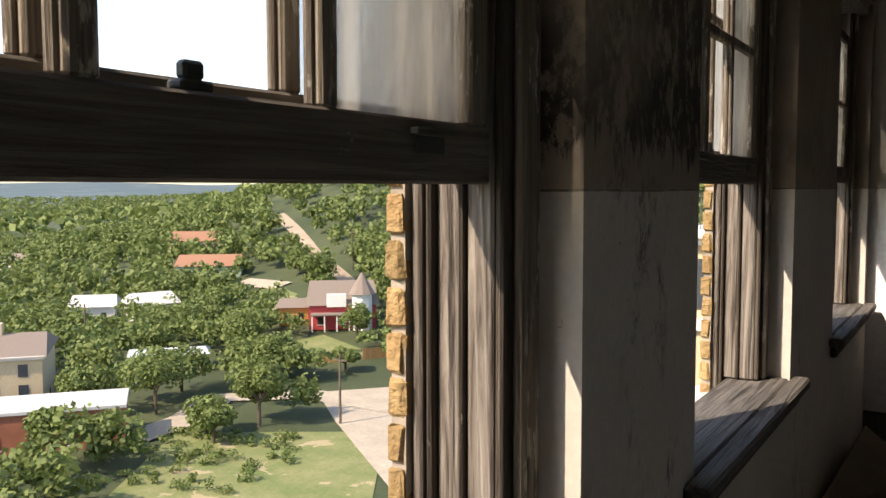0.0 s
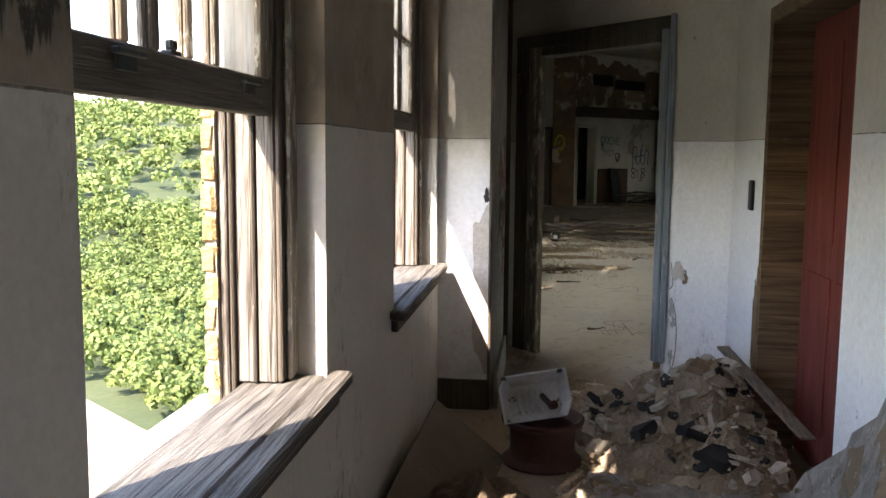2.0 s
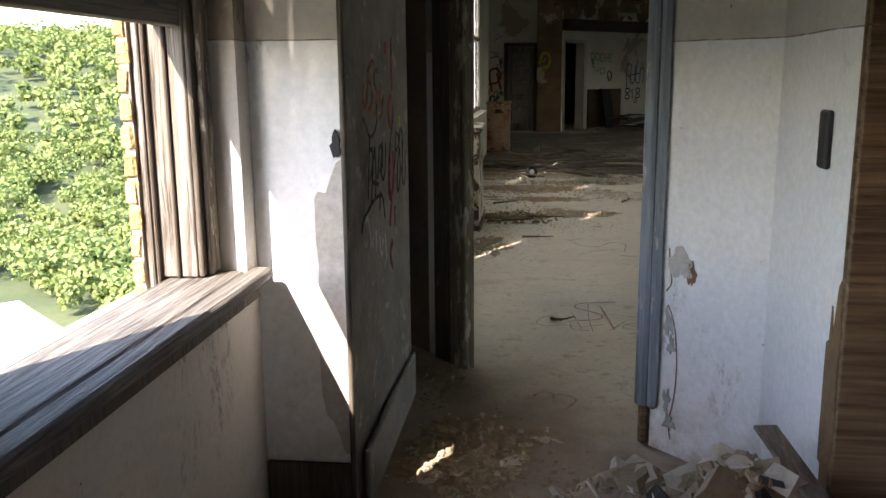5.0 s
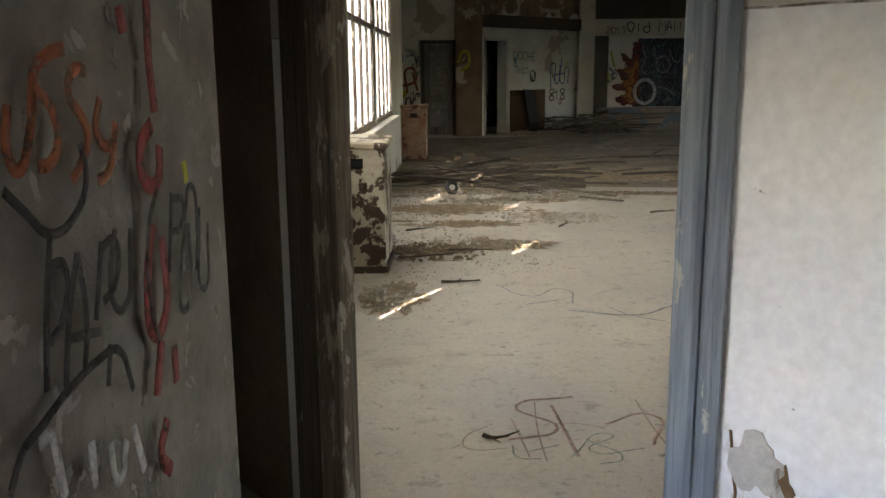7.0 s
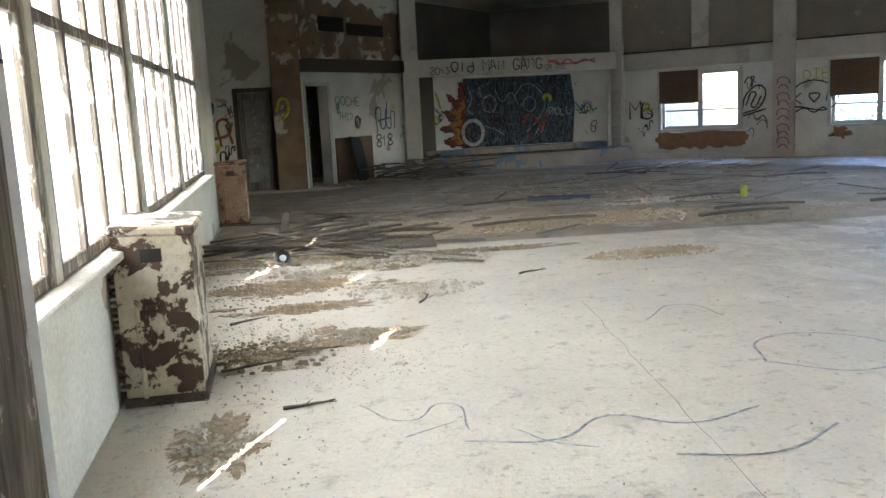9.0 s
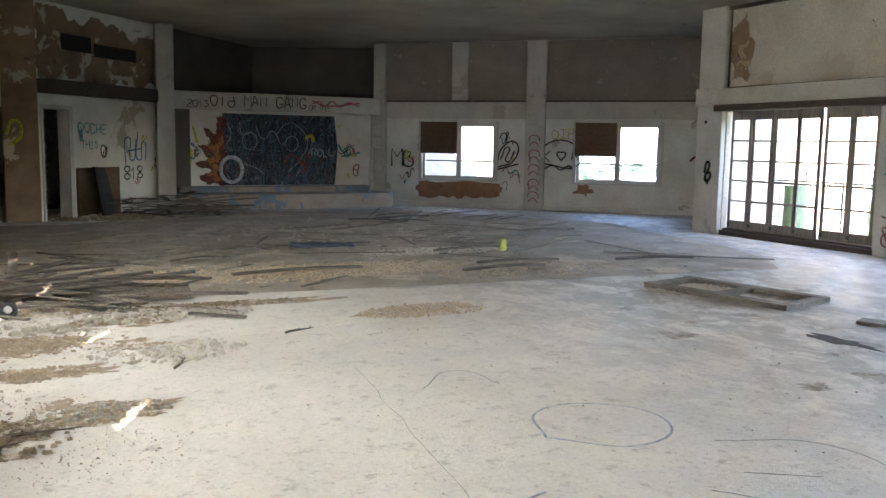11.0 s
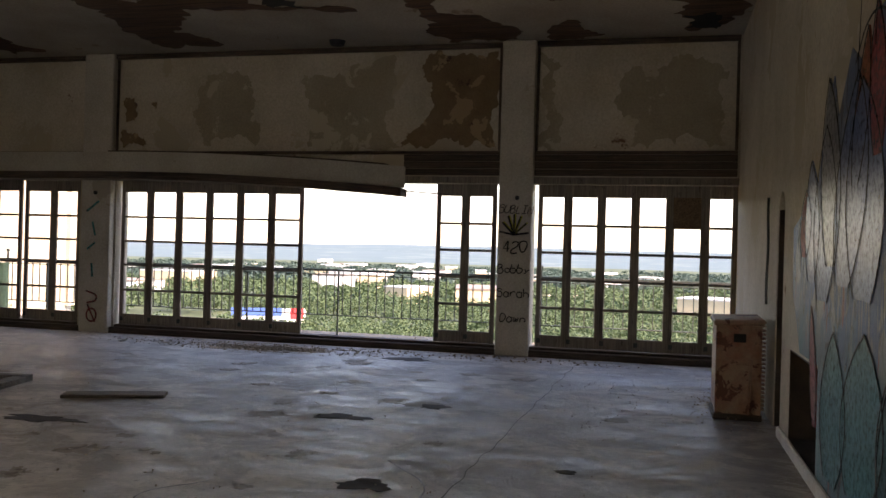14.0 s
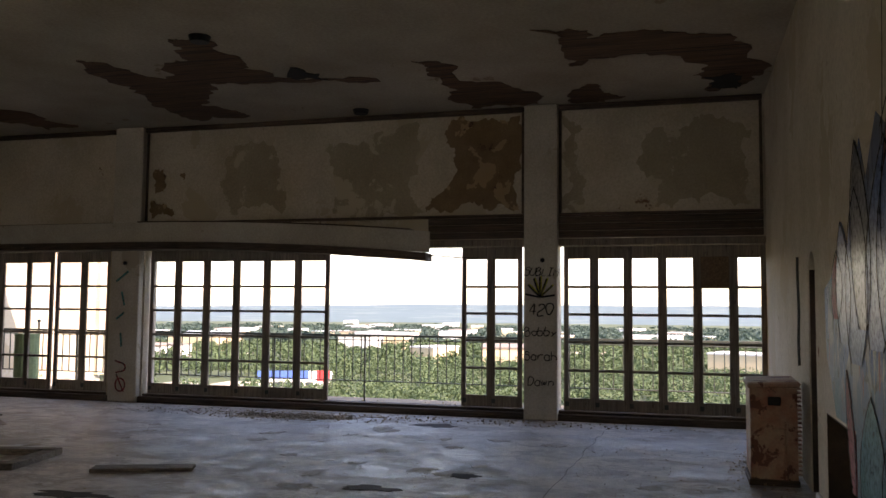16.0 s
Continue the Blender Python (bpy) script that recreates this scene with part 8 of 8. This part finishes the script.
house(-184, 167, 40, 14, 10, 3.2, 2.4, W_TAN, R_RUST, "brown cabin with a rust-coloured roof")
house(-260, 160, 10, 12, 9, 3.4, 2, W_WHITE, R_GREY, "pale house with a grey roof")
house(-80, 49, 50, 20, 7, 4.2, 0, W_BRICK, R_WHITE, "flat-roofed orange brick building with a white roof", "building", True)
st = house(-96, 57, 50, 10, 12, 7.2, 1.8, W_TAN, R_GREY, "tan stone building with tall windows and hipped roof", "building")
for zz in (2.6, 4.9):
    for xx in (-3, 0, 3):
        part("window", box((xx - 0.5, -6.06, zz), (xx + 0.5, -6.01, zz + 1.4), 0.0), M_HOUSEWIN, st)
part("cornice", box((-5.3, -6.3, 6.8), (5.3, 6.3, 7.2), 0.05), M_HOUSETRIM, st)
part("chimney", box((-1, -0.6, 8), (0.2, 0.6, 10.2), 0.05), W_TAN, st)
# fences and poles
M_FENCE = wood("cedar_fence", (0.36, 0.2, 0.08), (0.48, 0.29, 0.12), "z")
def fence(p, q, h=1.7):
    a, b = Vector((*p, gz(*p))), Vector((*q, gz(*q)))
    L = (b - a).length
    t = thing("fence", "orange-brown cedar board fence", "fence", Matrix.Translation(a) @ Matrix.Rotation(math.atan2(b.y - a.y, b.x - a.x), 4, "Z"))
    n = int(L / 0.5)
    me = bpy.data.meshes.new("board")
    bm = box((0, -0.02, 0.05), (0.47, 0.02, h), 0.0)
    bm.to_mesh(me)
    bm.free()
    me.materials.append(M_FENCE)
    for i in range(n):
        o = mesh_part("board", me, t)
        o.location = (i * 0.5, 0, 0)
fence((-83, 90), (-75.5, 98))
fence((-91, 99), (-83.5, 90.5))
fence((-75, 98.6), (-71, 104.5))
M_POLE = wood("pole_wood", (0.09, 0.07, 0.05), (0.18, 0.14, 0.1), "z")
for x, y, h in ((-57.5, 71.6, 8), (-110, 78, 9), (-112, 144, 9)):
    t = thing("utility_pole", "dark wooden utility pole beside the road", "pole", Matrix.Translation((x, y, gz(x, y) - 0.3)))
    bm = bmesh.new()
    rod(bm, (0, 0, 0), (0, 0, h), 0.16, 8, 0.11)
    part("pole", bm, M_POLE, t)
    part("crossarm", box((-0.9, -0.06, h - 0.7), (0.9, 0.06, h - 0.55), 0.0), M_POLE, t)

# neighbouring wing of the building: brick pier with ledge and iron rail
bm = bmesh.new()
cube(bm, (-8.75, 25.5, -24), (-0.56, 29.5, 0.0), 0.05)
for k in range(16):
    cube(bm, (-8.8, 25.46, -9.0 + k * 0.55), (-8.3 + 0.12 * (k % 2), 25.5, -8.5 + k * 0.55), 0.02)
wing = tagged(part("building_wing", bm, W_TAN), "tan stone wing with a white ledge and iron rail", "building")
bm = bmesh.new()
cube(bm, (-9.45, 25.0, 0.0), (-0.56, 29.6, 0.28), 0.04)
cube(bm, (-9.15, 25.2, -0.2), (-0.56, 29.5, -0.001), 0.04)
part("ledge", bm, M_HOUSETRIM, wing, "white moulded ledge")
part("string_course", box((-8.95, 25.3, -2.75), (-0.56, 29.5, -2.4), 0.03), M_HOUSETRIM, wing, "white string course")
bm = bmesh.new()
for k in range(44):
    cube(bm, (-8.95 + k * 0.19, 25.3, 0.28), (-8.925 + k * 0.19, 25.325, 1.25))
cube(bm, (-8.96, 25.29, 1.24), (-0.56, 25.335, 1.28))
cube(bm, (-8.96, 25.29, 0.42), (-0.56, 25.335, 0.45))
part("railing", bm, M_IRON, wing)
for wx in (-7.0, -5.0, -3.0):
    part("window", box((wx - 0.5, 25.46, -2.1), (wx + 0.5, 25.51, -0.6), 0.0), M_HOUSEWIN, wing)

# distant hills round the valley; a faint blue glow stands in for haze
M_HAZEHILLS = surf("hazy_hills_glow", (0.02, 0.035, 0.035), (0.03, 0.045, 0.045), 0.004, 1.0, 0.02, bump=0.0, patch=(0.05, 0.06, 0.05), pscale=0.006, pcut=0.56)
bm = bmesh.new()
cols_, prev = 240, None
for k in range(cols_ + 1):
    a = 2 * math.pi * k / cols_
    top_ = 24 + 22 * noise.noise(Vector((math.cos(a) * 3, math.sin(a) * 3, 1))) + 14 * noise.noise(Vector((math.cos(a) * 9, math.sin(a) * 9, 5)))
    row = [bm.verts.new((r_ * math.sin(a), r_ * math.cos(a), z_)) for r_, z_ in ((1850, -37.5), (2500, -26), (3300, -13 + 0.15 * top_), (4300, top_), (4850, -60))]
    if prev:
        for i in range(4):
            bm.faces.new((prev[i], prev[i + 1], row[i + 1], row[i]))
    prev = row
# emission puts the haze's blue on the hills
hb = M_HAZEHILLS.node_tree.nodes["Principled BSDF"]
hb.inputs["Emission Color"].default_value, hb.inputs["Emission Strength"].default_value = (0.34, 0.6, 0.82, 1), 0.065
tagged(part("backdrop_hills", bm, M_HAZEHILLS), "wooded hills on the horizon, their haze a blue glow", "hills", kind="structure")

# foliage
def leaf_material(name, dark, light, tone):
    m, nt, bs = nodes_of(name)
    t = Tree(nt)
    col = t.mix(t.isle(), dark, light)
    col = t.mix(t.ramp(t.noise(0.07, 4), 0.35, 0.65), col, t.mix(0.5, col, tone))
    nt.links.new(col, bs.inputs["Base Color"])
    bs.inputs["Roughness"].default_value = 0.75
    tr = nt.nodes.new("ShaderNodeBsdfTranslucent")
    nt.links.new(col, tr.inputs["Color"])
    mx = nt.nodes.new("ShaderNodeMixShader")
    mx.inputs[0].default_value = 0.3
    nt.links.new(bs.outputs[0], mx.inputs[1])
    nt.links.new(tr.outputs[0], mx.inputs[2])
    nt.links.new(mx.outputs[0], nt.nodes["Material Output"].inputs[0])
    return m


M_LEAF = leaf_material("tree_leaves", (0.075, 0.12, 0.028), (0.17, 0.215, 0.06), (0.15, 0.18, 0.045))
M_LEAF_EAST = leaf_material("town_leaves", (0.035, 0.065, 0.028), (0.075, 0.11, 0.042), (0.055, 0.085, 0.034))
# far leaves: a bluer green, so that the colour carries the haze
M_LEAF_HAZED = leaf_material("hazed_far_leaves", (0.03, 0.055, 0.045), (0.045, 0.075, 0.055), (0.04, 0.065, 0.05))
M_BARK = surf("bark", (0.11, 0.085, 0.06), (0.07, 0.055, 0.04), 3, 0.95, 20)


def leaf_mesh(name, trees, quads, size, seed, mat=None):
    """Crowns of (x, y, z, radius, height) as many small leaf clumps, each a tilted quad, gathered in lobes."""
    rg = np.random.default_rng(seed)
    T = np.array(trees)
    n = len(T)
    lobes = 7
    ld = rg.normal(size=(n, lobes, 3))
    ld /= np.linalg.norm(ld, axis=2, keepdims=True)
    ld[:, :, 2] = np.abs(ld[:, :, 2]) * 0.9 - 0.15
    lr = rg.uniform(0.35, 0.62, (n, lobes, 1))
    which = rg.integers(0, lobes, (n, quads))
    ii = np.arange(n)[:, None]
    d = rg.normal(size=(n, quads, 3))
    d /= np.linalg.norm(d, axis=2, keepdims=True)
    rad = rg.uniform(0.55, 1.0, (n, quads, 1)) ** 0.5
    p = ld[ii, which] * 0.55 + d * rad * lr[ii, which]
    scale = np.stack([T[:, 3], T[:, 3], T[:, 4] * 0.5], axis=1)[:, None, :]
    centre = np.stack([T[:, 0], T[:, 1], T[:, 2] + T[:, 4] * 0.55], axis=1)[:, None, :]
    c = (centre + p * scale).reshape(-1, 3)
    nrm = d + 0.9 * rg.normal(size=d.shape) + np.array((0, 0, 0.5))
    nrm = (nrm / np.linalg.norm(nrm, axis=2, keepdims=True)).reshape(-1, 3)
    u = np.cross(nrm, rg.normal(size=nrm.shape))
    u /= np.linalg.norm(u, axis=1, keepdims=True)
    v = np.cross(nrm, u)
    s = (size * rg.uniform(0.6, 1.3, (len(c), 1)))
    V = np.stack([c - u * s, c + v * s * 0.7, c + u * s, c - v * s * 0.7], axis=1).reshape(-1, 3)
    me = bpy.data.meshes.new(name)
    m_ = len(c)
    me.vertices.add(4 * m_)
    me.vertices.foreach_set("co", V.astype(np.float32).ravel())
    me.loops.add(4 * m_)
    me.loops.foreach_set("vertex_index", np.arange(4 * m_, dtype=np.int32))
    me.polygons.add(m_)
    me.polygons.foreach_set("loop_start", np.arange(0, 4 * m_, 4, dtype=np.int32))
    me.update(calc_edges=True)
    me.materials.append(mat or M_LEAF)
    return me


def clear_of(x, y):
    for pts, w, _ in ROADS:
        for (x0, y0), (x1, y1) in zip(pts, pts[1:]):
            L2 = (x1 - x0) ** 2 + (y1 - y0) ** 2
            k = max(0, min(1, ((x - x0) * (x1 - x0) + (y - y0) * (y1 - y0)) / L2))
            if math.hypot(x - x0 - k * (x1 - x0), y - y0 - k * (y1 - y0)) < w / 2 + 2.2:
                return False
    for hx, hy, hr_ in ((-91, 114, 9), (-95, 80.5, 9), (-142, 103, 8), (-131, 107, 6), (-147, 137, 9), (-184, 167, 9), (-260, 160, 8), (-82, 51, 14), (-98, 56.5, 9), (-85, 100, 8), (-114, 123, 8), (-46, 50, 15), (-40, 40, 18), (-58, 62, 11), (-78, 97, 7), (-100, 112, 5), (-88, 74, 5), (-104, 119, 5), (-124, 127, 5)):
        if math.hypot(x - hx, y - hy) < hr_:
            return False
    return True


rt = random.Random(21)
def wood_patch(n, r0, r1, b0, b1, rad, hgt, power=0.5):
    out = []
    tries = 0
    while len(out) < n and tries < n * 6:
        tries += 1
        r = math.sqrt(r0 * r0 + (r1 * r1 - r0 * r0) * rt.random() ** (2 * power))
        b = radians(rt.uniform(b0, b1))
        x, y = -r * math.sin(b), r * math.cos(b)
        if not clear_of(x, y):
            continue
        if b < 0 and (math.hypot(x - 232, y - 165) < 34 or math.hypot(x - 240, y - 126) < 22):
            continue
        if b < 0 and r > 330 and noise.noise(Vector((x / 160, y / 160, 4))) > 0.26:
            continue
        k = rt.uniform(0.7, 1.35)
        out.append((x, y, gz(x, y), rt.uniform(*rad) * k, rt.uniform(*hgt) * k))
    return out


def woods(name, trees, quads, size, seed, label, mat=None):
    return tagged(new(name, leaf_mesh(name, trees, quads, size, seed, mat)), label, "trees", kind="stuff")


woods("woods_near", wood_patch(1900, 62, 190, 0, 88, (1.7, 3.0), (3.4, 5.6)), 150, 0.36, 1, "dense green scrub oaks below the building")
woods("woods_mid", wood_patch(5400, 170, 460, -5, 95, (2.0, 3.4), (4.2, 6.5)), 70, 0.66, 2, "dense green woods on the valley floor and hill")
woods("woods_far", wood_patch(7500, 450, 2600, 20, 120, (5, 9), (6, 9)), 12, 3.0, 3, "far green woods across the valley")
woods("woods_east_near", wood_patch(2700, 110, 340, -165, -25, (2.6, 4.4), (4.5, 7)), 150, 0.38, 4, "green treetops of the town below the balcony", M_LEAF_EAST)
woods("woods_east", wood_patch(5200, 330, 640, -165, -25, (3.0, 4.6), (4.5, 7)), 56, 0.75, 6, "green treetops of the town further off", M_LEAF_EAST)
woods("woods_far_east", wood_patch(9000, 560, 1750, -165, -25, (6, 10), (5, 8)), 16, 2.6, 5, "far trees of the town to the horizon, haze in their green", M_LEAF_HAZED)


def tree(x, y, rad, hgt, seed):
    t = thing("tree", "leafy green oak with a rounded uneven crown", "tree", Matrix.Translation((x, y, gz(x, y))), "trees by the road")
    r = random.Random(seed)
    bm = bmesh.new()
    rod(bm, (0, 0, -0.3), (0.1, 0.05, hgt * 0.42), 0.22, 8, 0.14)
    for k in range(6):
        a = k * 1.05 + r.uniform(-0.3, 0.3)
        rod(bm, (0.1, 0.05, hgt * r.uniform(0.3, 0.42)), (rad * 0.55 * math.cos(a), rad * 0.55 * math.sin(a), hgt * r.uniform(0.55, 0.8)), 0.09, 6, 0.03)
    part("trunk", bm, M_BARK, t)
    mesh_part("crown", leaf_mesh("crown", [(0, 0, hgt * 0.05, rad, hgt)], 1500, 0.24, seed), t)


for i, (x, y, rad, hgt) in enumerate(((-78, 64, 4.2, 7.5), (-64.5, 66.5, 3.6, 7.5), (-67, 69, 3.2, 6.0), (-70, 46, 3.6, 6.0), (-83, 68, 4.0, 6.5), (-84, 73, 3.6, 6), (-82.5, 107, 3.0, 6.0), (-64, 59.5, 2.4, 4.5), (-67, 61.5, 2.6, 4.2), (-78, 84, 3.6, 6.0), (-82, 82, 3.2, 5.5), (-70, 51, 2.4, 4.0), (-73, 92, 2.4, 3.5), (-84, 60, 3.5, 6), (-112, 132, 4.2, 7), (-92, 92, 4, 7), (-97, 97, 4, 6.5))):
    tree(x, y, rad, hgt, 200 + i)
# scrub on the bank
woods("scrub", [(x, y, gz(x, y) - 0.3, rt.uniform(0.5, 1.2), rt.uniform(0.8, 1.6)) for x, y in [(rt.uniform(-70, -52), rt.uniform(47, 66)) for _ in range(60)]], 90, 0.14, 9, "low green scrub and weeds on the bank")

# town to the east: low pale buildings
rb = random.Random(31)
for i in range(115):
    r = rb.uniform(330, 1900)
    b = radians(rb.uniform(-150, -35))
    x, y = -r * math.sin(b), r * math.cos(b)
    w, d, h = rb.uniform(12, 30) * (1 + r / 900), rb.uniform(10, 34), rb.uniform(3, 8)
    z = gz(x, y)
    t = thing("building", "low pale flat-roofed town building among trees", "building", pose(x, y, z - 0.5, 0, 0, rb.choice((0, 12, 90, -20))), "town buildings")
    part("wall", box((-w / 2, -d / 2, 0), (w / 2, d / 2, h + 3), 0.0), rb.choice((W_WHITE, W_TAN, W_WHITE)), t)
    part("roof", box((-w / 2 - 0.3, -d / 2 - 0.3, h + 3), (w / 2 + 0.3, d / 2 + 0.3, h + 3.6), 0.0), rb.choice((R_WHITE, R_WHITE, R_TIN, R_GREY)), t)
    for k in range(3):
        part("window", box((-w / 2 - 0.06, -d / 2 + d * (k + 0.3) / 3, 2.5), (-w / 2 - 0.01, -d / 2 + d * (k + 0.7) / 3, 4.5), 0.0), M_HOUSEWIN, t)
for x, y, w, d in ((420, 260, 60, 30), (520, 60, 90, 30), (250, 150, 30, 14)):
    ribbon("road_lot", [(x - w / 2, y), (x + w / 2, y)], d, M_ROAD, "pale car park in the town", "car park", 0.1 + 0.0004 * y)
# store with a blue and red front at the foot of the hill
store = thing("building", "low white store with a blue fascia and red end sign", "store", pose(247, 124, -24.2, 0, 0, -65))
part("wall", box((-11, -6, 0), (11, 6, 5), 0.05), W_WHITE, store)
part("fascia", box((-11.2, -6.2, 4.0), (4, -6.01, 6.4), 0.03), plain("blue_sign", (0.04, 0.1, 0.35), 0.5), store, "blue fascia board")
part("end_sign", box((6.5, -6.2, 3.2), (10.5, -6.01, 6.4), 0.03), plain("red_sign", (0.5, 0.03, 0.03), 0.5), store, "red end sign")
part("roof", box((-11.3, -6, 5.001), (11.3, 6.3, 5.4), 0.05), R_WHITE, store)
for k in range(5):
    part("window", box((-9.5 + k * 3.2, -6.06, 0.6), (-7.3 + k * 3.2, -6.01, 3.0), 0.0), M_HOUSEWIN, store)
ribbon("road_lot", [(205, 178), (252, 158)], 30, M_ROAD, "pale car park below the building", "car park", 0.12)
ribbon("road_lot", [(222, 140), (240, 112)], 16, M_ROAD, "pale forecourt of the store", "car park", 0.16)
